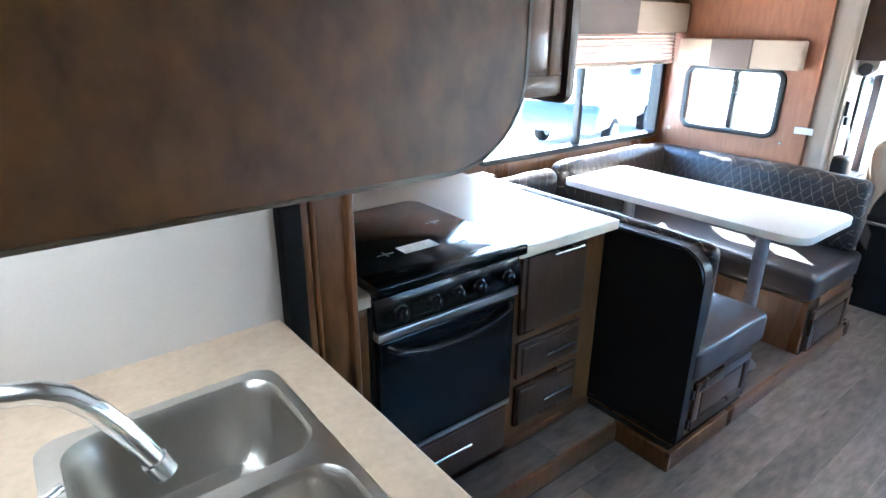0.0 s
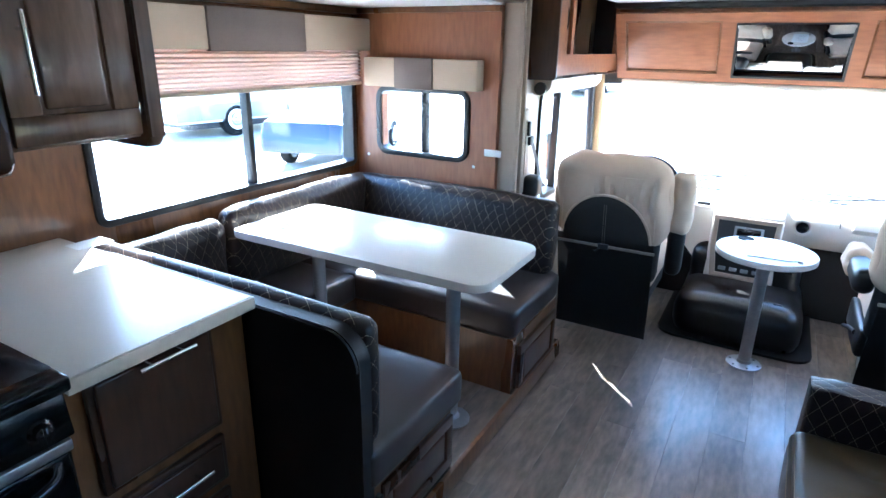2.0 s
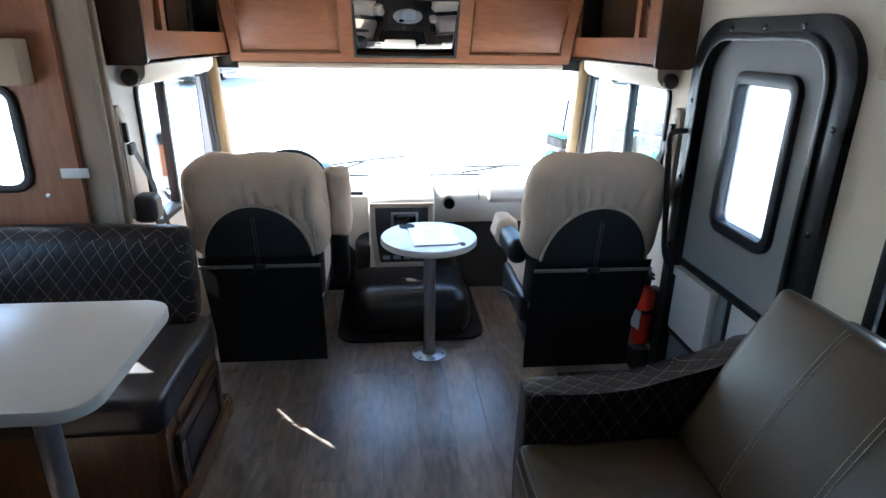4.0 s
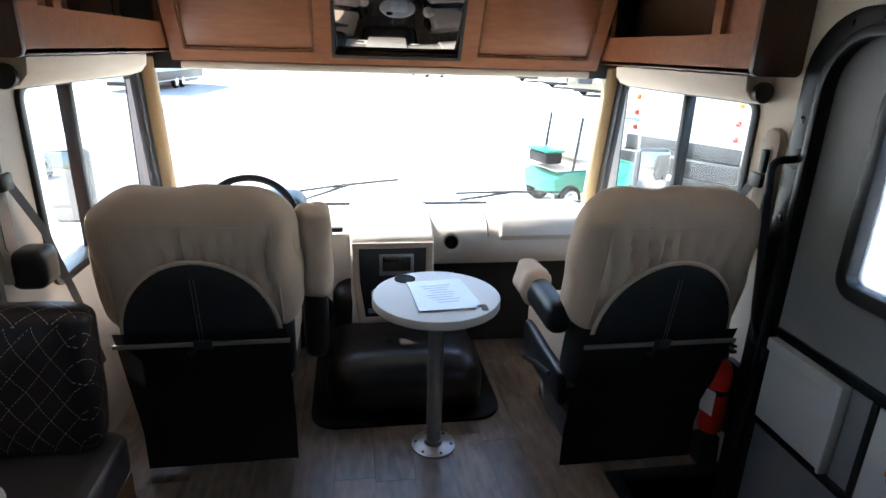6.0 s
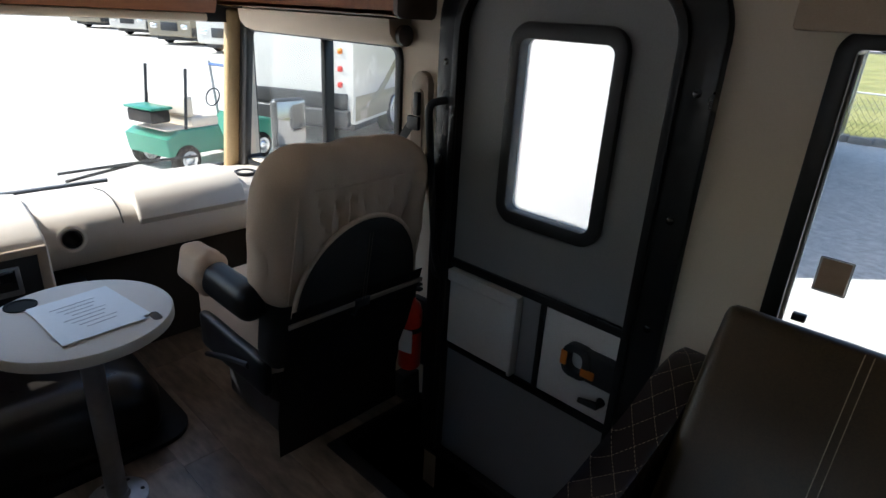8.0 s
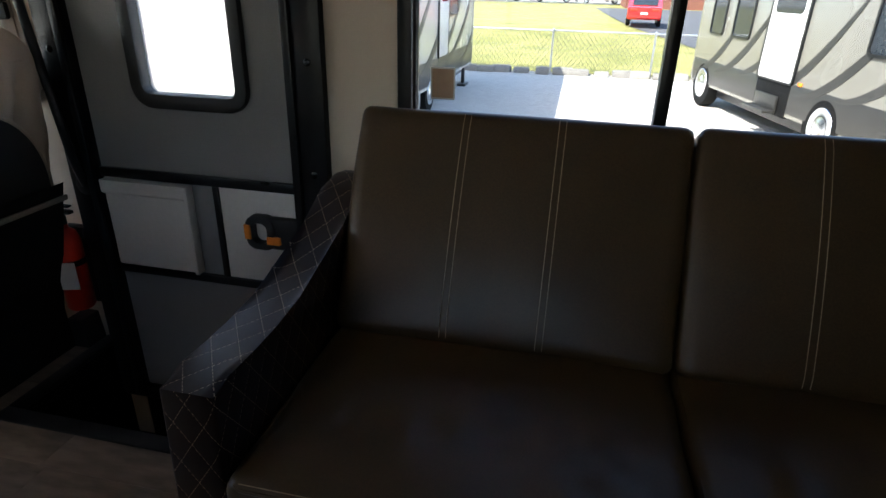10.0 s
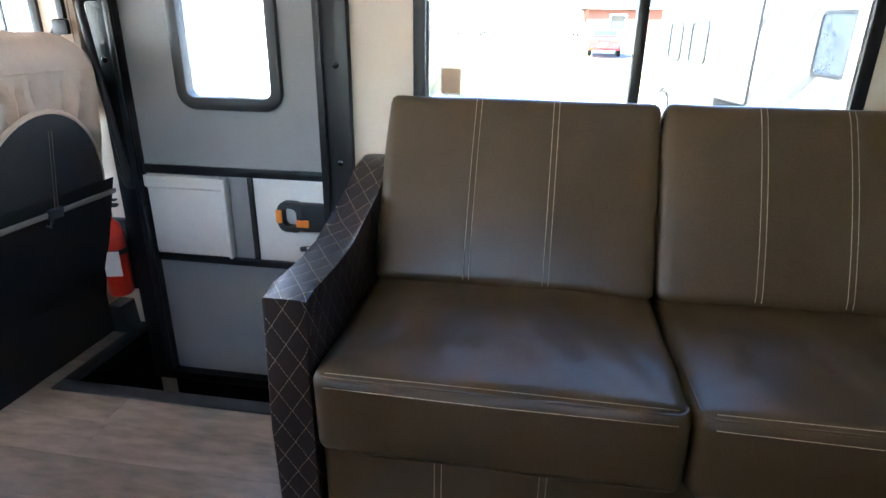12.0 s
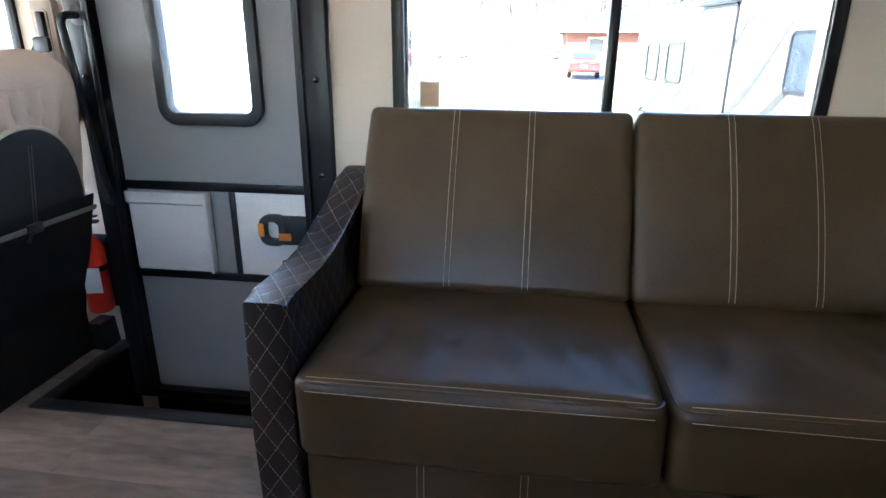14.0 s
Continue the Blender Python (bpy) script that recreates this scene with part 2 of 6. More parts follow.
FROST.node_tree.nodes["Principled BSDF"].inputs["IOR"].default_value = 1.3
# milky film: half of the light is scattered
milk = FROST.node_tree.nodes.new("ShaderNodeBsdfTranslucent")
milk.inputs["Color"].default_value = (0.97, 0.98, 0.98, 1)
milk_mix = FROST.node_tree.nodes.new("ShaderNodeMixShader")
milk_mix.inputs[0].default_value = 0.2
FROST.node_tree.links.new(FROST.node_tree.nodes["Principled BSDF"].outputs[0], milk_mix.inputs[1])
FROST.node_tree.links.new(milk.outputs[0], milk_mix.inputs[2])
FROST.node_tree.links.new(milk_mix.outputs[0], FROST.node_tree.nodes["Material Output"].inputs["Surface"])
GRAVEL = mat("pale_gravel", (0.74, 0.69, 0.615), (0.36, 0.33, 0.29), 0.95, coarse=11.0, fine=55, bump=0.5, spec=0.2, amount=0.95)
GRASS = mat("spring_grass", (0.34, 0.31, 0.12), (0.15, 0.155, 0.05), 0.95, coarse=0.8, fine=14, bump=1.0, spec=0.1, amount=1.4)
ASPHALT = mat("asphalt", (0.1, 0.1, 0.105), (0.07, 0.07, 0.072), 0.9, coarse=0.6, fine=30, bump=0.3)
RV_TAUPE = mat("taupe_fibreglass", (0.18, 0.17, 0.145), (0.16, 0.15, 0.125), 0.25, coarse=1, fine=12, bump=0.01, coat=0.3)
BRICK = mat("red_brick", (0.2, 0.075, 0.048), (0.12, 0.043, 0.028), 0.85, coarse=1.5, fine=9, stretch=(2, 2, 6), bump=0.3)
ROOF_BLUE = mat("slate_blue_roof", (0.035, 0.05, 0.085), (0.025, 0.035, 0.06), 0.7, coarse=1, fine=8)
RV_WHITE = mat("cream_fibreglass", (0.66, 0.63, 0.57), (0.6, 0.57, 0.51), 0.25, coarse=1, fine=12, bump=0.01, coat=0.3)
RV_GREY = mat("grey_graphic_vinyl", (0.032, 0.031, 0.028), (0.024, 0.023, 0.021), 0.4, coarse=1, fine=12, bump=0.01)
RV_GOLD = mat("taupe_body_paint", (0.3, 0.26, 0.19), (0.24, 0.21, 0.15), 0.25, coarse=1, fine=12, bump=0.01, coat=0.3)
DARK_GLASS = mat("tinted_glass", (0.03, 0.035, 0.04), (0.02, 0.025, 0.03), 0.05, bump=0)
CAR_RED = mat("red_car_paint", (0.6, 0.03, 0.025), (0.5, 0.02, 0.02), 0.2, coat=0.6, bump=0)
CAR_BLUE = mat("blue_car_paint", (0.06, 0.13, 0.3), (0.05, 0.1, 0.24), 0.2, coat=0.6, bump=0)
CAR_SILVER = mat("silver_car_paint", (0.5, 0.5, 0.5), (0.44, 0.44, 0.44), 0.25, 0.3, coat=0.6, bump=0)
GREEN = mat("green_cart_body", (0.03, 0.24, 0.15), (0.025, 0.19, 0.12), 0.3, bump=0)
BARK = mat("grey_bark", (0.1, 0.085, 0.07), (0.06, 0.05, 0.042), 0.95, coarse=3, fine=20, bump=0.5)
NEEDLE = mat("pine_needles", (0.08, 0.11, 0.05), (0.05, 0.075, 0.03), 0.9, coarse=2, fine=15)
STONE = mat("edging_stone", (0.3, 0.28, 0.25), (0.2, 0.185, 0.165), 0.95, coarse=4, fine=30, bump=0.4, vary=0.2)
WIRE = mat("galvanised_wire", (0.45, 0.46, 0.47), (0.38, 0.39, 0.4), 0.45, 0.7, bump=0)


# ---- mesh helpers ----
ORIGIN = {}


def thing(name, base, label, category, group="", kind=""):
    ob = new(name)
    ob.location = base
    ob.empty_display_size = 0.1
    ORIGIN[ob] = Vector(base)
    return tagged(ob, label, category, group, kind)


def smooth_mesh(bm, name, material, origin, angle=40):
    bmesh.ops.recalc_face_normals(bm, faces=bm.faces)
    me = bpy.data.meshes.new(name)
    bmesh.ops.translate(bm, verts=bm.verts, vec=-origin)
    for f in bm.faces:
        f.smooth = True
    lim = radians(angle)
    for e in bm.edges:
        e.smooth = len(e.link_faces) == 2 and e.calc_face_angle(0) < lim
    bm.to_mesh(me)
    bm.free()
    me.materials.append(material)
    return me


def part(name, bm, material, parent, label=""):
    """Links a bmesh, given in world metres, as one mesh under a thing or a part."""
    org = ORIGIN[parent]
    ob = new(name, smooth_mesh(bm, name, material, org))
    ob.parent = parent
    ORIGIN[ob] = org
    return tagged(ob, label)


def solo(name, bm, material, label, category, kind="", group="", base=(0, 0, 0)):
    """A thing of one mesh."""
    org = Vector(base)
    ob = new(name, smooth_mesh(bm, name, material, org))
    ob.location = base
    ORIGIN[ob] = org
    return tagged(ob, label, category, group, kind)


def struct(name, bm, material, label, category):
    return solo(name, bm, material, label, category, "structure")


def join(*bms):
    out = bmesh.new()
    for b in bms:
        me = bpy.data.meshes.new("tmp")
        b.to_mesh(me)
        b.free()
        out.from_mesh(me)
        bpy.data.meshes.remove(me)
    return out


def moved(bm, m):
    bmesh.ops.transform(bm, matrix=m, verts=bm.verts)
    return bm


def box(x0, x1, y0, y1, z0, z1, bev=0.004, seg=2):
    bm = bmesh.new()
    bmesh.ops.create_cube(bm, size=1)
    for v in bm.verts:
        v.co = Vector(((x0 + x1) / 2 + v.co.x * (x1 - x0), (y0 + y1) / 2 + v.co.y * (y1 - y0), (z0 + z1) / 2 + v.co.z * (z1 - z0)))
    bev = min(bev, 0.45 * min(x1 - x0, y1 - y0, z1 - z0))
    if bev > 0.0005:
        bmesh.ops.bevel(bm, geom=bm.edges[:], offset=bev, segments=seg, profile=0.5, affect="EDGES")
    return bm


def rrect(u0, u1, v0, v1, r, seg=6):
    """Corners of a rounded rectangle; r may be four radii, from (u0, v0) round through (u1, v0)."""
    rs = r if isinstance(r, (tuple, list)) else (r, r, r, r)
    pts = []
    for (cu, cv, a0), q in zip(((u0, v0, 180), (u1, v0, 270), (u1, v1, 0), (u0, v1, 90)), rs):
        su, sv = (1 if cu == u0 else -1), (1 if cv == v0 else -1)
        for k in range(seg + 1):
            a = radians(a0 + 90 * k / seg)
            pts.append((cu + su * q + q * math.cos(a), cv + sv * q + q * math.sin(a)))
    return pts


def to3(axis, u, v, w):
    return {"x": (w, u, v), "y": (u, w, v), "z": (u, v, w)}[axis]


def prism(axis, pts, lo, hi, bev=0.0, seg=2):
    """A flat outline drawn out along an axis."""
    bm = bmesh.new()
    a = [bm.verts.new(to3(axis, u, v, lo)) for u, v in pts]
    b = [bm.verts.new(to3(axis, u, v, hi)) for u, v in pts]
    n = len(pts)
    bm.faces.new(a)
    bm.faces.new(b[::-1])
    for k in range(n):
        bm.faces.new((a[k], b[k], b[(k + 1) % n], a[(k + 1) % n]))
    if bev:
        va, vb = set(a), set(b)
        rim = [e for e in bm.edges if (e.verts[0] in va and e.verts[1] in va) or (e.verts[0] in vb and e.verts[1] in vb)]
        bmesh.ops.bevel(bm, geom=rim, offset=bev, segments=seg, profile=0.5, affect="EDGES")
    return bm


def ring(axis, outer, inner, lo, hi, bev=0.0):
    """A frame between two outlines with as many corners."""
    bm = bmesh.new()
    n = len(outer)
    oa = [bm.verts.new(to3(axis, u, v, lo)) for u, v in outer]
    ob = [bm.verts.new(to3(axis, u, v, hi)) for u, v in outer]
    ia = [bm.verts.new(to3(axis, u, v, lo)) for u, v in inner]
    ib = [bm.verts.new(to3(axis, u, v, hi)) for u, v in inner]
    for k in range(n):
        j = (k + 1) % n
        bm.faces.new((oa[k], oa[j], ob[j], ob[k]))
        bm.faces.new((ia[k], ib[k], ib[j], ia[j]))
        bm.faces.new((oa[k], ia[k], ia[j], oa[j]))
        bm.faces.new((ob[k], ob[j], ib[j], ib[k]))
    if bev:
        sets = [set(q) for q in (oa, ob, ia, ib)]
        rim = [e for e in bm.edges if any(e.verts[0] in q and e.verts[1] in q for q in sets)]
        bmesh.ops.bevel(bm, geom=rim, offset=bev, segments=2, profile=0.5, affect="EDGES")
    return bm


def tube(path, r, seg=12, close=False):
    """A round bar along a path; r may be one radius or one for each point."""
    bm = bmesh.new()
    pts = [Vector(p) for p in path]
    rs = r if isinstance(r, (list, tuple)) else [r] * len(pts)
    rows, up = [], Vector((0, 0, 1))
    for k, p in enumerate(pts):
        d = (pts[min(k + 1, len(pts) - 1)] - pts[max(k - 1, 0)]).normalized()
        if abs(d.dot(up)) > 0.95:
            up = Vector((1, 0, 0)) if abs(d.x) < 0.9 else Vector((0, 1, 0))
        s = d.cross(up).normalized()
        t = s.cross(d).normalized()
        up = t
        rows.append([bm.verts.new(p + rs[k] * (math.cos(2 * math.pi * j / seg) * s + math.sin(2 * math.pi * j / seg) * t)) for j in range(seg)])
    for a, b in zip(rows, rows[1:]):
        for j in range(seg):
            bm.faces.new((a[j], a[(j + 1) % seg], b[(j + 1) % seg], b[j]))
    if not close:
        bm.faces.new(rows[0][::-1])
        bm.faces.new(rows[-1])
    return bm


def bent(*pts, r=0.03, seg=5):
    """A path through the points with rounded corners."""
    pts = [Vector(p) for p in pts]
    out = [pts[0]]
    for a, b, c in zip(pts, pts[1:], pts[2:]):
        d1, d2 = (a - b), (c - b)
        q = min(r, d1.length * 0.45, d2.length * 0.45)
        p1, p2 = b + d1.normalized() * q, b + d2.normalized() * q
        for k in range(seg + 1):
            t = k / seg
            out.append(p1 * (1 - t) ** 2 + b * 2 * t * (1 - t) + p2 * t * t)
    return out + [pts[-1]]


def lathe(center, profile, seg=24):
    """A turned body: profile rows of radius and height."""
    bm = bmesh.new()
    cx, cy, cz = center
    rows = [[bm.verts.new((cx + r * math.cos(2 * math.pi * j / seg), cy + r * math.sin(2 * math.pi * j / seg), cz + z)) for j in range(seg)] for r, z in profile]
    for a, b in zip(rows, rows[1:]):
        for j in range(seg):
            bm.faces.new((a[j], a[(j + 1) % seg], b[(j + 1) % seg], b[j]))
    bm.faces.new(rows[0][::-1])
    bm.faces.new(rows[-1])
    return bm


def pillow(c, h, r=0.05, bulge=(0, 0, 0.02), n=14, wrinkle=0.004, wscale=6.0, taper=None):
    """A stuffed block: centre, half sizes, edge radius, swelling along each axis, fine unevenness."""
    bm = bmesh.new()
    bmesh.ops.create_cube(bm, size=2)
    bmesh.ops.subdivide_edges(bm, edges=bm.edges[:], cuts=n, use_grid_fill=True)
    c, h = Vector(c), Vector(h)
    r = min(r, h.x * 0.98, h.y * 0.98, h.z * 0.98)
    for v in bm.verts:
        u = v.co.copy()
        # crowd the grid towards the edges
        for k in range(3):
            if abs(u[k]) < 0.999:
                u[k] = math.sin(u[k] * math.pi / 2) * 0.5 + u[k] * 0.5
        p = Vector((u.x * h.x, u.y * h.y, u.z * h.z))
        q = Vector([max(-h[k] + r, min(h[k] - r, p[k])) for k in range(3)])
        d = p - q
        if d.length > 1e-6:
            p = q + d.normalized() * r
        for k in range(3):
            i, j = (k + 1) % 3, (k + 2) % 3
            s = p[k] / h[k]
            p[k] += s * bulge[k] * max(0, 1 - (p[i] / h[i]) ** 2) * max(0, 1 - (p[j] / h[j]) ** 2)
        if wrinkle:
            w = c + p
            p += Vector((noise.noise(w * wscale), noise.noise(w * wscale + Vector((7, 3, 1))), noise.noise(w * wscale + Vector((2, 9, 4))))) * wrinkle
        if taper:
            p = taper(p, h)
        v.co = c + p
    return bm


def wall(axis, w0, w1, u0, u1, v0, v1, holes=()):
    """A wall between w0 and w1 on an axis, with rectangular openings (u0, u1, v0, v1) right through it."""
    us = sorted({u0, u1, *[q for h in holes for q in h[:2]]})
    vs = sorted({v0, v1, *[q for h in holes for q in h[2:]]})
    us, vs = [q for q in us if u0 <= q <= u1], [q for q in vs if v0 <= q <= v1]
    full = {}
    for i in range(len(us) - 1):
        for j in range(len(vs) - 1):
            cu, cv = (us[i] + us[i + 1]) / 2, (vs[j] + vs[j + 1]) / 2
            full[i, j] = not any(h[0] < cu < h[1] and h[2] < cv < h[3] for h in holes)
    bm = bmesh.new()

    def quad(*p):
        bm.faces.new([bm.verts.new(to3(axis, *q)) for q in p])
    for (i, j), f in full.items():
        if not f:
            continue
        a, b, c, d = us[i], us[i + 1], vs[j], vs[j + 1]
        for w in (w0, w1):
            quad((a, c, w), (b, c, w), (b, d, w), (a, d, w))
        for (di, dj), (p, q) in {(-1, 0): ((a, c), (a, d)), (1, 0): ((b, c), (b, d)), (0, -1): ((a, c), (b, c)), (0, 1): ((a, d), (b, d))}.items():
            if not full.get((i + di, j + dj)):
                quad((*p, w0), (*q, w0), (*q, w1), (*p, w1))
    bmesh.ops.remove_doubles(bm, verts=bm.verts, dist=1e-5)
    return bm


def between(a, b, r, seg=10):
    return tube([a, b], r, seg)


# ---- the coach: floor, walls, ceilings ----
YR, YL = -1.12, 1.31          # side walls
SX0, SX1, SY = 0.81, 3.77, 2.30   # slide-out room
FZ = 0.085                    # slide-out floor

struct("wall_right", wall("y", YR - 0.06, YR, -1.7, 5.5, -0.45, 2.1, [(3.12, 3.88, -0.45, 1.64), (1.53, 2.79, 0.66, 1.5), (4.19, 5.33, 0.76, 1.39)]), CREAM, "cream panelled side wall of the coach", "wall")
struct("wall_left", wall("y", YL, YL + 0.06, -1.7, 5.5, -0.1, 2.1, [(0.63, 3.84, -0.1, 1.88), (4.258, 5.33, 0.76, 1.39)]), WHITE_WALL, "white wall beside sink and driver seat", "wall")
struct("wall_slide_front", wall("x", SX1, SX1 + 0.05, YL + 0.06, SY, 0, 1.9, [(1.57, 2.11, 1.06, 1.41)]), WOOD_RED, "cherry wood end wall of dinette slide-out", "wall")
struct("wall_slide_rear", wall("x", SX0 - 0.05, SX0, YL + 0.06, SY, 0, 1.9), WOOD, "brown wood end wall of kitchen slide-out", "wall")
struct("wall_slide_outer", wall("y", SY, SY + 0.05, SX0 - 0.05, SX1 + 0.05, 0, 1.9, [(2.15, 3.72, 0.97, 1.62)]), WOOD, "brown wood outer wall behind counter", "wall")
struct("ceiling_slide", wall("z", 1.85, 1.9, SX0 - 0.05, SX1 + 0.05, YL + 0.06, SY + 0.05), CEIL, "white slide-out ceiling", "ceiling")
struct("ceiling", wall("z", 2.1, 2.15, -1.7, 5.6, YR - 0.06, YL + 0.06), CEIL, "white vinyl main ceiling", "ceiling")
struct("wall_rear", wall("x", -1.75, -1.7, YR - 0.06, YL + 0.06, -0.1, 2.1), WOOD, "brown wood rear partition", "wall")
struct("wall_front", join(wall("x", 5.47, 5.53, YR - 0.06, YL + 0.06, -0.45, 0.7), wall("x", 5.3, 5.36, YR - 0.06, YL + 0.06, 1.42, 2.1)), BLACK, "dark front wall under and over windshield", "wall")

# floor with the stairwell left open, planks laid along the coach
floor = struct("floor", wall("z", -0.06, -0.004, -1.7, 5.5, YR, YL, [(3.03, 3.95, YR, -0.69)]), SUBFLOOR, "dark brown vinyl plank floor", "floor")
ORIGIN[floor] = Vector((0, 0, 0))
slide_floor = struct("slide_floor", join(wall("z", 0.0, FZ - 0.004, SX0 - 0.05, 1.975, 1.19, SY), wall("z", 0.0, FZ - 0.004, 1.975, SX1 + 0.04, 0.945, SY)), SUBFLOOR, "raised plank floor of slide-out", "floor")
struct("trim_slide_step", join(box(SX0, 1.955, 1.17, 1.19, 0.0, FZ + 0.004), box(1.955, 1.975, 0.925, 1.19, 0.0, FZ + 0.004), box(1.975, 3.79, 0.925, 0.945, 0.0, FZ + 0.004)), WOOD, "brown wood edge of raised floor", "trim")

well = struct("stairwell", join(wall("z", -0.58, -0.53, 3.03, 3.95, YR - 0.06, -0.69), wall("y", -0.69, -0.66, 3.03, 3.95, -0.58, -0.01), wall("x", 3.0, 3.03, YR - 0.06, -0.66, -0.58, -0.01), wall("x", 3.95, 3.98, YR - 0.06, -0.66, -0.58, -0.01), wall("y", YR - 0.058, YR - 0.004, 3.03, 3.95, -0.53, -0.21)), RUBBER, "dark entry stairwell beside the door", "stairwell")
struct("trim_stairwell", join(box(2.99, 3.99, -0.69, -0.635, -0.01, 0.008), box(3.94, 3.99, YR, -0.69, -0.01, 0.008), box(2.99, 3.04, YR, -0.69, -0.01, 0.008)), BLACK, "black ribbed nosing round stairwell", "trim")

# slide-out surround
struct("trim_slide_seal", box(0.60, 0.655, 1.235, YL, 0.0, 1.95, 0.012), RUBBER, "black rubber slide-out seal", "trim")


def casing(name, x0, x1, material, label, flip=False):
    w = x1 - x0
    bms = [box(x0, x1, 1.275, YL + 0.06, 0.0, 1.95, 0.006)]
    for a, b in ((0.0, 0.16), (0.20, 0.27), (0.86, 1.0)):
        if flip:
            a, b = 1 - b, 1 - a
        bms.append(box(x0 + a * w, x0 + b * w, 1.255, 1.28, 0.0, 1.95, 0.006, 3))
    return struct(name, join(*bms), material, label, "trim")


casing("trim_slide_post", 0.655, 0.80, WOOD, "fluted brown wood slide-out casing")
casing("trim_slide_post_front", 3.80, 3.885, TAN_PL, "tan moulded slide-out casing", True)
struct("trim_slide_header", box(0.655, 3.885, 1.262, YL + 0.06, 1.86, 1.95, 0.01), WOOD, "brown wood slide-out header", "trim")
struct("trim_slide_crown", join(box(SX0, SX1, SY - 0.03, SY, 1.815, 1.85), box(SX1 - 0.02, SX1, YL + 0.06, SY - 0.03, 1.82, 1.85)), WOOD, "brown wood crown strip", "trim")


# ---- windows ----
def window(name, axis, w, side, u0, u1, v0, v1, r, label, mulls=(), depth=0.04, bar=0.032, out=0.07):
    """A black-framed window in a wall plane w; side: +1 when the room lies on the greater side."""
    base = to3(axis, (u0 + u1) / 2, v0, w)
    win = thing(name, base, label, "window", kind="structure")
    lo, hi = sorted((w + side * 0.014, w - side * out))
    part("window_frame", ring(axis, rrect(u0, u1, v0, v1, r), rrect(u0 + bar, u1 - bar, v0 + bar, v1 - bar, max(r - bar, 0.01)), lo, hi, 0.004), BLACK_FRAME, win)
    g = w - side * depth
    edges = [u0 + bar, *mulls, u1 - bar]
    for m in mulls:
        part("mullion", box(*[q for p in sorted_box(axis, (m - 0.016, m + 0.016), (v0 + bar * 0.8, v1 - bar * 0.8), (w - side * 0.005, g - side * 0.01)) for q in p], 0.003), BLACK_FRAME, win)
    for a, b in zip(edges, edges[1:]):
        ob = part("pane", prism(axis, rrect(a, b, v0 + bar, v1 - bar, 0.012), g - 0.002, g + 0.002), GLASS, win)
        ob.visible_shadow = False
    return win


def sorted_box(axis, u, v, w):
    w = tuple(sorted(w))
    return {"x": (w, u, v), "y": (u, w, v), "z": (u, v, w)}[axis]


window("window_1", "y", SY, -1, 2.115, 3.74, 0.95, 1.63, 0.05, "large black-framed dinette slide-out window", (2.935,))
window("window_2", "x", SX1, -1, 1.53, 2.15, 1.035, 1.435, 0.075, "small black-framed window with rounded corners", (1.83,))
window("window_3", "y", YR, 1, 1.485, 2.83, 0.64, 1.53, 0.05, "wide black-framed window above the sofa", (2.135,), bar=0.04)
window("window_4", "y", YR, 1, 4.155, 5.365, 0.72, 1.42, 0.07, "black-framed sliding window beside passenger seat", (4.66,))
window("window_5", "y", YL, -1, 4.223, 5.365, 0.735, 1.42, 0.07, "black-framed sliding window beside driver seat", (4.62,))

# windshield, leaning back at the top
ws = thing("windshield", (5.45, 0.09, 0.7), "wide clear one-piece windshield", "window", kind="structure")
WS = Matrix.Translation((5.47, 0, 0.7)) @ Matrix.Rotation(radians(-10), 4, "Y")
ob = part("pane", moved(wall("x", -0.003, 0.003, -1.09, 1.28, 0.0, 0.76), WS), GLASS, ws)
ob.visible_shadow = False
part("gasket", moved(ring("x", rrect(-1.12, 1.31, -0.03, 0.79, 0.06), rrect(-1.08, 1.27, 0.005, 0.755, 0.05), -0.015, 0.015, 0.003), WS), RUBBER, ws)
for y0, y1 in ((-1.115, -1.035), (1.225, 1.305)):
    part("pillar", moved(box(-0.06, 0.0, y0, y1, -0.03, 0.8, 0.02, 3), WS), PILLAR, ws, "tan pillar trim")
for y0, y1 in ((-1.13, -1.09), (1.28, 1.32)):
    part("pillar_rubber", moved(box(-0.13, -0.06, y0, y1, -0.03, 0.8, 0.01), WS), BLACK, ws)


def wiper(a, b, arm):
    w = thing("wiper", a, "black wiper blade parked on windshield", "wiper", "wipers")
    part("blade", join(tube([a, (Vector(a) + Vector(b)) / 2 + Vector((0.01, 0, 0.004)), b], 0.007, 8), tube([a, b], 0.004, 6)), BLACK, w)
    part("arm", tube([arm, (Vector(a) + Vector(b)) / 2], 0.008, 8), BLACK, w)


wiper((5.54, 0.64, 0.76), (5.53, 0.05, 0.83), (5.56, 0.62, 0.7))
wiper((5.54, -0.29, 0.745), (5.53, -0.93, 0.75), (5.56, -0.32, 0.7))


# ---- window coverings ----
def valance(axis, w, side, u0, u1, v0, v1, dark, depth, label):
    base = to3(axis, (u0 + u1) / 2, v0, w)
    t = thing("valance", base, label, "valance")
    def bx(a, b, c, d, e, f, bev=0.006):
        return box(*[q for p in sorted_box(axis, (a, b), (c, d), (e, f)) for q in p], bev)
    part("box", bx(u0, u1, v0, v1, w, w + side * depth, 0.008), TAUPE, t)
    part("panel", bx(dark[0], dark[1], v0 - 0.006, v1 + 0.004, w + side * (depth - 0.02), w + side * (depth + 0.012), 0.006), BROWN_FAB, t, "dark brown padded centre panel")
    return t


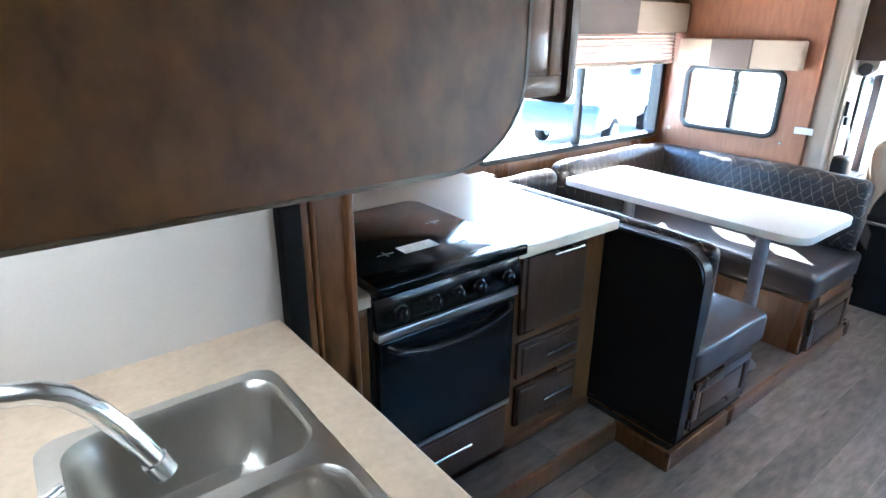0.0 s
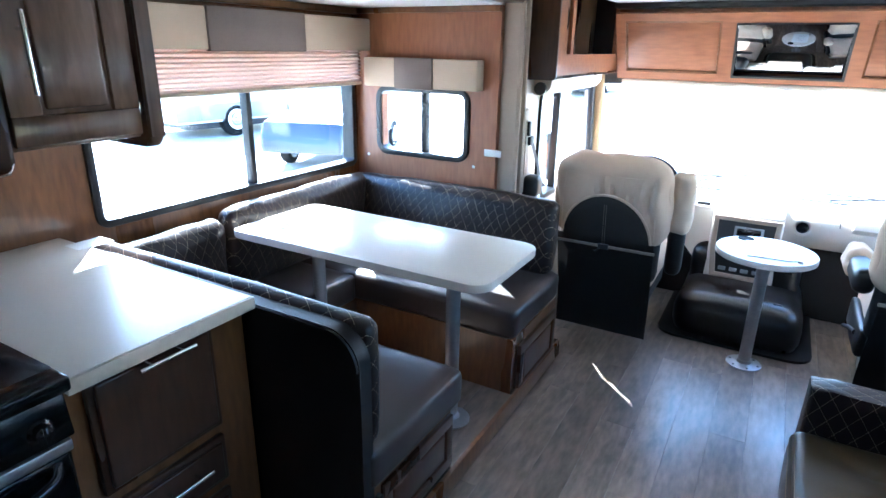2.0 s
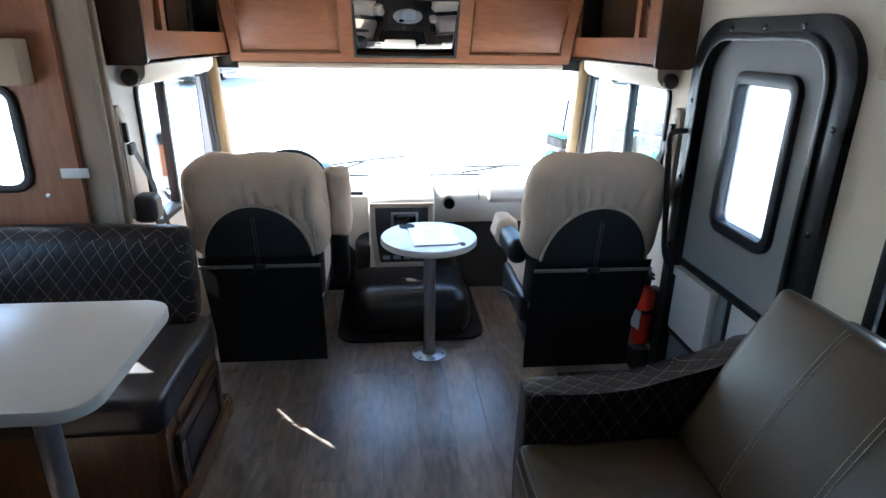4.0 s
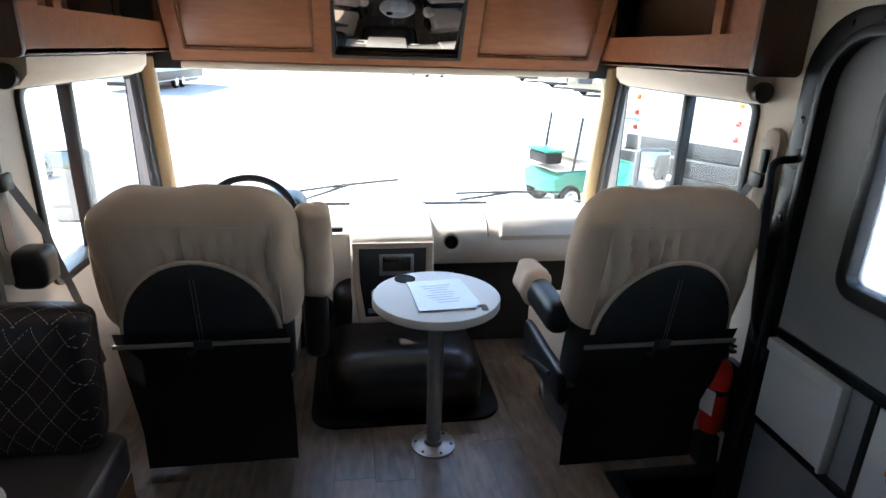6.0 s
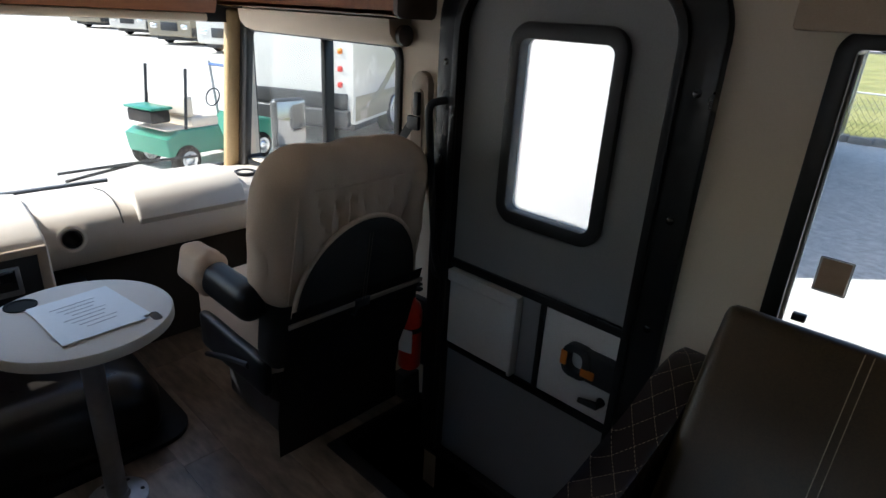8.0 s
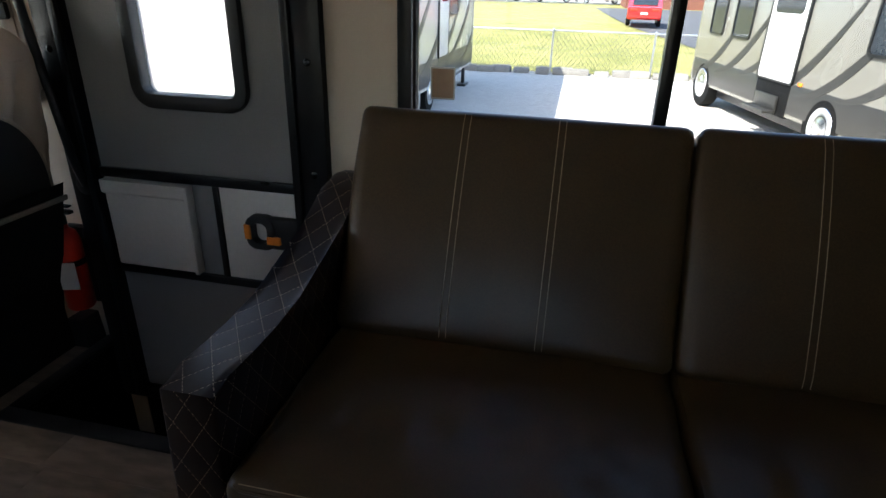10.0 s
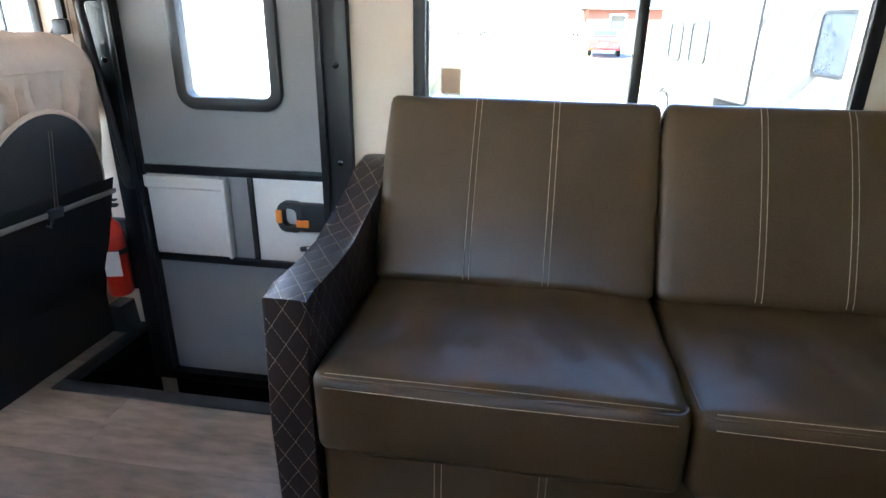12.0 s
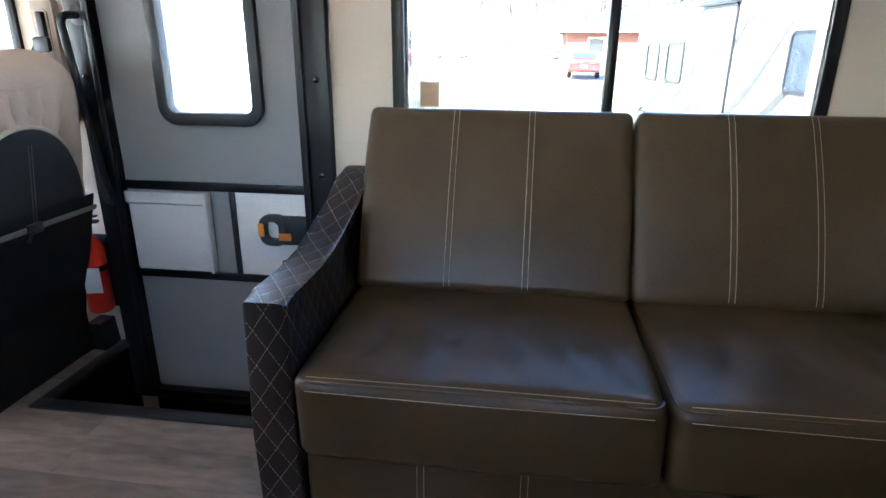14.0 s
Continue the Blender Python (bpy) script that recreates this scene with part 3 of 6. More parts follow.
valance("y", SY, -1, 1.98, 3.765, 1.62, 1.79, (2.64, 3.22), 0.115, "tan padded window valance with brown panel")
valance("x", SX1, -1, 1.455, 2.18, 1.43, 1.585, (1.72, 1.965), 0.085, "small tan padded valance with brown panel")
valance("y", YR, 1, 1.40, 2.90, 1.52, 1.70, (1.85, 2.45), 0.1, "tan padded valance above sofa window")


def shade(name, x0, x1, y, z0, z1, pleats, label):
    t = thing(name, ((x0 + x1) / 2, y, z0), label, "blind")
    bm = bmesh.new()
    n = pleats * 2
    rows = [[bm.verts.new((x, y + (0.012 if k % 2 else -0.012), z0 + (z1 - z0) * k / n)) for x in (x0, x1)] for k in range(n + 1)]
    for a, b in zip(rows, rows[1:]):
        bm.faces.new((a[0], a[1], b[1], b[0]))
    bmesh.ops.solidify(bm, geom=bm.faces[:], thickness=0.0015)
    part("fabric", bm, BLIND, t)
    part("bottom_rail", box(x0, x1, y - 0.016, y + 0.016, z0 - 0.02, z0, 0.004), TAUPE, t)
    return t


shade("pleated_blind", 2.12, 3.73, SY - 0.055, 1.452, 1.63, 9, "raised pleated shade over dinette window")

# ---- planks ----
def planks(parent, x0, x1, y0, y1, z, width, length, skip=None, seed=3):
    rnd = random.Random(seed)
    shared = {}
    y = y0
    row = 0
    while y < y1 - 0.02:
        w = min(width, y1 - y)
        x = x0 - rnd.uniform(0.1, length * 0.9)
        while x < x1:
            a, b = max(x, x0), min(x + length, x1)
            x += length
            if b - a < 0.03:
                continue
            pieces = [(a, b, y, y + w)]
            if skip:
                sx0, sx1, sy = skip
                if y < sy and a < sx1 and b > sx0:
                    pieces = []
                    if y + w > sy + 0.005:
                        pieces.append((a, b, sy, y + w))
                    if a < sx0:
                        pieces.append((a, sx0, y, min(y + w, sy)))
                    if b > sx1:
                        pieces.append((sx1, b, y, min(y + w, sy)))
            for p0, p1, q0, q1 in pieces:
                key = (round(p1 - p0, 3), round(q1 - q0, 3))
                if key not in shared:
                    bm = box(0, key[0] - 0.0005, 0, key[1] - 0.0005, -0.004, 0, 0.0007, 1)
                    shared[key] = smooth_mesh(bm, "plank", PLANK, Vector((0, 0, 0)))
                ob = new("plank", shared[key])
                ob.location = (p0, q0, z)
                ob.parent = parent
        y += w
        row += 1


# ---- kitchen ----
def bar_handle(a, b, out, parent):
    """A chrome bar pull between two points, standing off the door by the vector out."""
    a, b, out = Vector(a), Vector(b), Vector(out)
    d = (b - a)
    part("handle", join(between(a + out, b + out, 0.006), between(a + d * 0.22, a + d * 0.22 + out, 0.0045, 8), between(a + d * 0.78, a + d * 0.78 + out, 0.0045, 8)), CHROME, parent, "chrome bar handle")


def raised_front(name, axis, w, side, u0, u1, v0, v1, material, parent, rail=0.055, raised=True):
    """A cabinet front with a frame and a field panel, its back on the plane w."""
    def bx(a, b, c, d, e, f, bev):
        return box(*[q for p in sorted_box(axis, (a, b), (c, d), (w + side * e, w + side * f)) for q in p], bev)
    d = part(name, bx(u0 + 0.004, u1 - 0.004, v0 + 0.004, v1 - 0.004, 0, 0.008, 0.001), material, parent)
    for a, b in ((v0, v0 + rail), (v1 - rail, v1)):
        part("rail", bx(u0, u1, a, b, 0.001, 0.02, 0.005), material, d)
    for a, b in ((u0, u0 + rail), (u1 - rail, u1)):
        part("stile", bx(a, b, v0 + rail - 0.001, v1 - rail + 0.001, 0.001, 0.0195, 0.004), material, d)
    if raised:
        part("field", bx(u0 + rail + 0.012, u1 - rail - 0.012, v0 + rail + 0.012, v1 - rail - 0.012, 0.001, 0.018, 0.011), material, d)
    return d


# sink peninsula
pen = thing("sink_cabinet", (0.1, 0.8, 0), "brown wood sink base cabinet", "cabinet")
part("body", join(box(-0.62, 0.54, 0.34, 1.27, 0.09, 0.79), box(-0.58, 0.5, 0.38, 1.25, 0.0, 0.09)), WOOD, pen)
for y0, y1 in ((0.37, 0.78), (0.8, 1.24)):
    d = raised_front("door", "x", 0.542, 1, y0, y1, 0.13, 0.76, WOOD, pen)
    bar_handle((0.562, y0 + 0.03, 0.6), (0.562, y0 + 0.03, 0.72), (0.025, 0, 0), d)
top = thing("countertop", (0.1, 0.8, 0.94), "beige stone-pattern laminate countertop with sink", "countertop")
part("slab", wall("z", 0.94, 0.978, -0.65, 0.587, 0.32, 1.272, [(0.085, 0.465, 0.51, 1.06)]), LAMINATE, top)
part("edge", join(box(0.583, 0.592, 0.32, 1.272, 0.936, 0.976), box(-0.65, 0.592, 0.312, 0.321, 0.936, 0.976)), LAM_EDGE, top, "pale beige laminate edge")
struct("backsplash", box(-0.65, 0.6, 1.272, YL, 0.94, 1.62, 0.002), WHITE_WALL, "white backsplash board behind sink", "backsplash")

sink = thing("sink", (0.27, 0.78, 0.978), "stainless steel double bowl sink set in countertop", "sink")


def bowl(x0, x1, y0, y1, depth):
    bm = bmesh.new()
    rows = []
    for inset, z, r in ((0.0, 0.985, 0.06), (0.006, 0.978, 0.058), (0.012, 0.96, 0.06), (0.022, 0.978 - depth + 0.05, 0.065), (0.04, 0.978 - depth + 0.012, 0.07), (0.075, 0.978 - depth, 0.06)):
        rows.append([bm.verts.new((u, v, z)) for u, v in rrect(x0 + inset, x1 - inset, y0 + inset, y1 - inset, r, 8)])
    n = len(rows[0])
    for a, b in zip(rows, rows[1:]):
        for k in range(n):
            bm.faces.new((a[k], a[(k + 1) % n], b[(k + 1) % n], b[k]))
    bm.faces.new(rows[-1])
    bmesh.ops.solidify(bm, geom=bm.faces[:], thickness=0.0015)
    return bm


part("rim", join(ring("z", rrect(0.066, 0.484, 0.772, 1.08, (0.004, 0.004, 0.045, 0.045), 8), rrect(0.1, 0.466, 0.795, 1.055, 0.06, 8), 0.979, 0.9855), ring("z", rrect(0.066, 0.484, 0.49, 0.7719, (0.045, 0.045, 0.004, 0.004), 8), rrect(0.1, 0.466, 0.515, 0.755, 0.06, 8), 0.979, 0.9855)), STEEL, sink)
part("bowl", bowl(0.1, 0.466, 0.795, 1.055, 0.16), STEEL, sink)
part("bowl", bowl(0.1, 0.466, 0.515, 0.755, 0.16), STEEL, sink)
for cy in (0.925, 0.635):
    part("drain", lathe((0.283, cy, 0.819), [(0.04, 0), (0.04, 0.004), (0.03, 0.004), (0.028, 0.001), (0.005, 0.001)]), CHROME, sink)

tap = thing("faucet", (-0.03, 0.9, 0.978), "chrome arched kitchen faucet with lever", "faucet")
part("spout", tube([(-0.045, 0.885, 0.99), (-0.046, 0.884, 1.08), (-0.042, 0.883, 1.13), (-0.028, 0.88, 1.165), (-0.005, 0.877, 1.19), (0.03, 0.873, 1.203), (0.065, 0.868, 1.206), (0.1, 0.863, 1.2), (0.132, 0.858, 1.183), (0.16, 0.853, 1.152), (0.183, 0.848, 1.115), (0.203, 0.844, 1.075), (0.218, 0.841, 1.04)], [0.019] + [0.0165] * 12, 20), CHROME, tap)
part("aerator", between((0.215, 0.8415, 1.046), (0.2265, 0.839, 1.018), 0.0195, 20), CHROME, tap)
part("base", lathe((-0.045, 0.885, 0.978), [(0.033, 0), (0.033, 0.006), (0.022, 0.02), (0.019, 0.05), (0.008, 0.052)]), CHROME, tap)
part("lever", tube([(-0.035, 0.79, 0.98), (-0.035, 0.79, 1.02), (0.0, 0.81, 1.036), (0.1, 0.855, 1.05)], [0.018, 0.014, 0.009, 0.007], 12), CHROME, tap)

# glow for the light strip added over the sink
FILL_GLOW = mat("fill_glow", (0.9, 0.88, 0.84), rough=0.4, bump=0)
FILL_GLOW.node_tree.nodes["Principled BSDF"].inputs["Emission Color"].default_value = (1.0, 0.93, 0.84, 1)
FILL_GLOW.node_tree.nodes["Principled BSDF"].inputs["Emission Strength"].default_value = 0.5
# overhead cabinet by the sink, its plain end panel with a rounded corner
over = thing("overhead_cabinet", (0.1, 0.8, 1.56), "brown stained overhead cabinet with rounded plain end", "cabinet")
part("end_panel", prism("y", rrect(-0.62, 0.386, 1.573, 2.06, (0.05, 0.055, 0.004, 0.004), 10), 0.287, 0.301, 0.003), WOOD_BLOTCH, over, "blotchy stained plywood end panel")
part("edge_band", ring("y", rrect(-0.622, 0.388, 1.571, 2.06, (0.05, 0.058, 0.004, 0.004), 10), rrect(-0.618, 0.3855, 1.5735, 2.055, (0.05, 0.054, 0.004, 0.004), 10), 0.2865, 0.3035), EDGE, over, "pale worn edge band")
part("body", box(-0.6, 0.345, 0.305, 1.27, 1.62, 2.06), WOOD_DARK, over)
for y0, y1 in ((0.33, 0.78), (0.8, 1.25)):
    d = raised_front("door", "x", 0.347, 1, y0, y1, 1.64, 2.04, WOOD_DARK, over)
    bar_handle((0.367, y0 + 0.03, 1.68), (0.367, y0 + 0.03, 1.8), (0.025, 0, 0), d)
# unseen strip under the cabinet, added to go with the sink fill light
ul = thing("added_sink_light", (0.0, 0.8, 1.62), "unseen slim light strip added to brighten sink", "light")
part("housing", box(-0.06, 0.06, 0.52, 1.08, 1.6, 1.62, 0.004), WHITE, ul)
part("lens", box(-0.045, 0.045, 0.54, 1.06, 1.595, 1.601, 0.002), FILL_GLOW, ul, "glowing face of added light")
vent = thing("paper_towel_holder", (0.62, 0.9, 1.634), "white rounded holder hung beside overhead cabinet", "holder")
part("cover", box(0.50, 0.775, 0.86, 1.0, 1.634, 1.79, 0.025, 4), WHITE, vent)
part("bracket", join(box(0.385, 0.50, 0.93, 0.95, 1.66, 1.70, 0.004), box(0.485, 0.505, 0.90, 0.97, 1.65, 1.72, 0.004)), BLACK, vent)

# slide-out counter
kc = thing("kitchen_counter", (1.4, 1.8, 0.92), "pale laminate counter around black cooktop", "countertop")
part("slab", join(wall("z", 0.921, 0.957, SX0, 1.97, 1.302, SY, [(0.86, 1.447, 1.302, 1.925)])), LAM_PALE, kc)
for x0, x1, y0, y1 in ((1.447, 1.977, 1.294, 1.3025), (SX0, 0.86, 1.294, 1.3025), (1.9695, 1.977, 1.303, SY)):
    part("edge", box(x0, x1, y0, y1, 0.918, 0.956, 0.003), LAM_EDGE, kc, "pale beige laminate edge")
solo("paper_slip", box(1.93, 2.06, 2.1, 2.19, 0.9575, 0.9585, 0), PAPER, "small white paper slip on counter", "paper", base=(2.0, 2.15, 0.957))

# drawers beside the oven
dr = thing("drawer_cabinet", (1.7, 1.8, FZ), "brown wood drawer cabinet beside oven", "cabinet")
part("body", join(box(1.447, 1.968, 1.365, SY - 0.005, FZ, 0.918)), WOOD, dr)
part("face_frame", wall("y", 1.348, 1.365, 1.447, 1.968, FZ, 0.918, [(1.52, 1.83, 0.63, 0.88), (1.52, 1.83, 0.42, 0.54), (1.52, 1.83, 0.21, 0.35)]), WOOD, dr)
for nm, z0, z1, rz in (("door", 0.59, 0.917, 0.9), ("drawer", 0.40, 0.555, 0.495), ("drawer", 0.185, 0.365, 0.295)):
    d = part(nm, box(1.495, 1.845, 1.328, 1.3465, z0, z1, 0.005, 2), WOOD_DARK, dr, "routed brown wood front")
    part("field", box(1.512, 1.828, 1.317, 1.3295, z0 + 0.017, z1 - 0.017, 0.0075, 3), WOOD_DARK, d)
    bar_handle((1.605, 1.317, rz), (1.762, 1.317, rz), (0, -0.032, 0), d)

ov_low = thing("oven_drawer_cabinet", (1.15, 1.8, FZ), "brown wood cabinet with drawer below oven", "cabinet")
part("body", join(box(SX0, 1.446, 1.335, SY - 0.005, FZ, 0.346), box(SX0, 0.862, 1.32, SY - 0.005, 0.346, 0.918)), WOOD, ov_low)
d = part("drawer", box(0.86, 1.42, 1.302, 1.333, 0.15, 0.34, 0.005, 2), WOOD_DARK, ov_low, "routed brown wood front")
part("field", box(0.877, 1.403, 1.3, 1.3035, 0.167, 0.323, 0.003, 2), WOOD_DARK, d)
bar_handle((1.06, 1.3, 0.282), (1.225, 1.3, 0.282), (0, -0.03, 0), d)
part("toe_kick", box(SX0, 1.965, 1.335, 1.36, FZ, 0.12), WOOD, ov_low)

# range
rg = thing("range_oven", (1.15, 1.6, 0.348), "black gas range with folding glass cover", "oven")
part("body", box(0.868, 1.44, 1.32, 1.9, 0.348, 0.94, 0.004), BLACK, rg)
part("oven_door", box(0.875, 1.43, 1.292, 1.32, 0.372, 0.795, 0.012, 3), OVEN, rg)
part("bottom_strip", box(0.873, 1.432, 1.298, 1.322, 0.349, 0.366, 0.004), GREY_METAL, rg, "grey metal strip under oven door")
part("door_trim", box(0.873, 1.432, 1.284, 1.32, 0.797, 0.826, 0.006), GREY_METAL, rg, "grey metal strip on oven door")
part("door_handle", tube(bent((0.91, 1.29, 0.775), (0.93, 1.258, 0.765), (1.02, 1.252, 0.742), (1.15, 1.25, 0.735), (1.28, 1.252, 0.742), (1.375, 1.258, 0.765), (1.395, 1.29, 0.775), r=0.04), 0.011, 12), GLOSS_BLACK, rg)
part("control_panel", moved(box(0.868, 1.44, -0.018, 0.0, 0.0, 0.105, 0.006), Matrix.Translation((0, 1.30, 0.83)) @ Matrix.Rotation(radians(-8), 4, "X")), OVEN, rg)
for kx in (0.952, 1.073, 1.163, 1.252, 1.376):
    k = part("knob", join(moved(lathe((0, 0, 0), [(0.026, 0), (0.026, 0.006), (0.021, 0.01), (0.019, 0.026), (0.016, 0.028)], 18), Matrix.Translation((kx, 1.29, 0.878)) @ Matrix.Rotation(radians(90), 4, "X")), moved(box(-0.004, 0.004, -0.02, 0.02, 0.026, 0.036, 0.002), Matrix.Translation((kx, 1.29, 0.878)) @ Matrix.Rotation(radians(90), 4, "X"))), GLOSS_BLACK, rg)
    part("mark", moved(box(-0.0012, 0.0012, 0.006, 0.018, 0.036, 0.0366, 0), Matrix.Translation((kx, 1.29, 0.878)) @ Matrix.Rotation(radians(90), 4, "X")), INK, k, "pale pointer mark")
part("front_rail", join(box(0.862, 1.444, 1.262, 1.33, 0.948, 0.985, 0.008, 3)), OVEN, rg)
part("top_cover", prism("z", rrect(0.866, 1.443, 1.325, 1.92, (0.01, 0.01, 0.04, 0.04)), 0.972, 0.982, 0.003), GLOSS_BLACK, rg, "black glass cooktop cover")
part("cover_vent", join(*[prism("z", rrect(0.93 + 0.035 * k, 0.95 + 0.035 * k, 1.8, 1.808, 0.003, 3), 0.982, 0.9826) for k in range(6)]), BLACK, rg)
for cx, cy in ((1.02, 1.47), (1.33, 1.64), (0.98, 1.7), (1.3, 1.42)):
    part("grate_mark", join(box(cx - 0.03, cx + 0.03, cy - 0.003, cy + 0.003, 0.982, 0.9828, 0), box(cx - 0.003, cx + 0.003, cy - 0.02, cy + 0.02, 0.982, 0.983, 0)), GREY_METAL, rg)
lab = thing("instruction_label", (1.13, 1.47, 0.983), "white instruction card lying on cooktop cover", "paper")
part("card", moved(box(-0.068, 0.068, -0.03, 0.03, 0, 0.0012, 0), Matrix.Translation((1.143, 1.468, 0.9825)) @ Matrix.Rotation(radians(0), 4, "Z")), PAPER, lab)
part("print", join(*[box(1.085, 1.2 - 0.014 * (k % 3), 1.447 + 0.009 * k, 1.4478 + 0.009 * k, 0.9837, 0.984, 0) for k in range(6)]), INK, lab)

# microwave
BUTTON = mat("faint_button_print", (0.035, 0.04, 0.05), rough=0.3)
mw = thing("microwave", (1.2, 1.85, 1.37), "black over-range microwave with glass door", "microwave")
part("body", box(0.83, 1.505, 1.66, SY - 0.02, 1.375, 1.845, 0.006), BLACK, mw)
part("door", box(0.835, 1.375, 1.63, 1.66, 1.395, 1.70, 0.008), GLOSS_BLACK, mw)
part("door_window", prism("y", rrect(0.875, 1.28, 1.45, 1.628, 0.012), 1.6275, 1.632), MICRO_GLASS, mw)
part("bezel", ring("y", rrect(0.865, 1.292, 1.44, 1.638, 0.015), rrect(0.877, 1.28, 1.452, 1.626, 0.012), 1.624, 1.633), GLOSS_BLACK, mw)
part("control_panel", box(1.38, 1.503, 1.632, 1.66, 1.395, 1.70, 0.006), GLOSS_BLACK, mw)
for i in range(3):
    for j in range(6):
        part("button", box(1.405 + 0.03 * i, 1.425 + 0.03 * i, 1.6305, 1.6325, 1.42 + 0.036 * j, 1.428 + 0.036 * j, 0), BUTTON, mw)
part("display", box(1.41, 1.48, 1.6305, 1.6325, 1.65, 1.675, 0), SCREEN, mw)
part("handle", tube(bent((1.345, 1.63, 1.425), (1.345, 1.575, 1.425), (1.345, 1.575, 1.665), (1.345, 1.63, 1.665), r=0.03), 0.021, 14), GLOSS_BLACK, mw)
for k in range(9):
    part("vent_slat", moved(box(0.835, 1.5, -0.012, 0.012, -0.004, 0.004, 0.002), Matrix.Translation((0, 1.645, 1.718 + 0.0145 * k)) @ Matrix.Rotation(radians(35), 4, "X")), BLACK, mw)
part("underside", box(0.83, 1.505, 1.64, SY - 0.02, 1.36, 1.385, 0.006), BLACK, mw)

# upper cabinet beside the microwave
uc = thing("upper_cabinet", (1.73, 1.9, 1.375), "dark brown upper cabinet with raised-panel door", "cabinet")
part("body", box(1.56, 1.895, 1.585, SY - 0.01, 1.40, 1.846, 0.004), WOOD_SHEEN, uc)
part("side_panel", prism("x", rrect(1.545, SY - 0.01, 1.352, 1.846, (0.03, 0.004, 0.004, 0.004)), 1.508, 1.556, 0.015, 3), WOOD_DARK, uc)
part("side_panel", prism("x", rrect(1.545, SY - 0.01, 1.372, 1.846, (0.03, 0.004, 0.004, 0.004)), 1.9, 1.94, 0.015, 3), WOOD_DARK, uc)
d = raised_front("door", "y", 1.584, -1, 1.575, 1.89, 1.41, 1.84, WOOD_SHEEN, uc, rail=0.07)
bar_handle((1.625, 1.562, 1.53), (1.625, 1.562, 1.71), (0, -0.03, 0), d)
for z in (1.46, 1.77):
    part("hinge", box(1.885, 1.9, 1.565, 1.58, z, z + 0.035, 0.002), CHROME, uc)

# ---- dinette ----
b1 = thing("dinette_bench", (2.3, 1.6, FZ), "dark vinyl dinette bench with quilted backrest", "bench", "dinette benches")
part("base", wall("y", 0.955, 1.9, 2.01, 2.56, FZ, 0.38), WOOD, b1)
part("seat", pillow((2.30, 1.44, 0.455), (0.29, 0.525, 0.075), 0.035, (0, 0, 0.012), 16, 0.004), VINYL_SEAT, b1)
bd = raised_front("drawer_front", "y", 0.953, -1, 2.1, 2.545, 0.12, 0.345, WOOD_DARK, b1, rail=0.045)
for z in (0.14, 0.28):
    part("hinge", box(2.075, 2.095, 0.935, 0.955, z, z + 0.04, 0.003), BLACK, b1)
part("back_shell", prism("x", rrect(0.925, 2.29, FZ + 0.03, 0.925, (0.02, 0.01, 0.01, 0.11), 10), 1.985, 2.035, 0.012, 3), VINYL, b1, "black vinyl covered back panel")
part("backrest", pillow((2.072, 1.6, 0.725), (0.042, 0.665, 0.208), 0.045, (0.02, 0, 0.008), 18, 0.006, 9), QUILT, b1, "quilted brown vinyl backrest")
part("piping", tube([(1.984, u, v) for u, v in rrect(0.935, 2.285, FZ + 0.04, 0.917, (0.02, 0.01, 0.01, 0.105), 10)], 0.006, 6), VINYL, b1)

b2 = thing("dinette_bench", (3.4, 1.6, FZ), "L-shaped dark vinyl bench with quilted backrest", "bench", "dinette benches")
part("base", join(wall("y", 0.955, SY - 0.02, 3.15, SX1 - 0.03, FZ - 0.02, 0.37)), WOOD, b2)
part("seat", pillow((3.42, 1.6, 0.455), (0.31, 0.665, 0.075), 0.04, (0, 0, 0.012), 18, 0.004), VINYL_SEAT, b2)
part("side_seat", pillow((2.85, 2.05, 0.455), (0.27, 0.22, 0.075), 0.03, (0, 0, 0.01), 12, 0.004), VINYL_SEAT, b2)
part("side_base", box(2.58, 3.15, 1.86, SY - 0.02, FZ, 0.37), WOOD, b2)
raised_front("drawer_front", "y", 0.953, -1, 3.21, 3.70, 0.05, 0.32, WOOD_DARK, b2, rail=0.05)
part("backrest", moved(pillow((0, 0, 0), (0.06, 0.655, 0.2), 0.05, (0.03, 0, 0.01), 20, 0.009, 8), Matrix.Translation((3.685, 1.62, 0.715)) @ Matrix.Rotation(radians(6), 4, "Y")), QUILT, b2, "quilted brown vinyl backrest")
part("side_backrest", moved(pillow((0, 0, 0), (0.52, 0.055, 0.2), 0.05, (0, 0.03, 0.01), 18, 0.009, 8), Matrix.Translation((3.13, 2.2, 0.735)) @ Matrix.Rotation(radians(6), 4, "X")), QUILT, b2, "quilted brown vinyl backrest")
part("corner_backrest", moved(pillow((0, 0, 0), (0.27, 0.055, 0.19), 0.05, (0, 0.03, 0.01), 14, 0.009, 8), Matrix.Translation((2.33, 2.2, 0.71)) @ Matrix.Rotation(radians(6), 4, "X")), QUILT, b2, "quilted brown vinyl backrest")

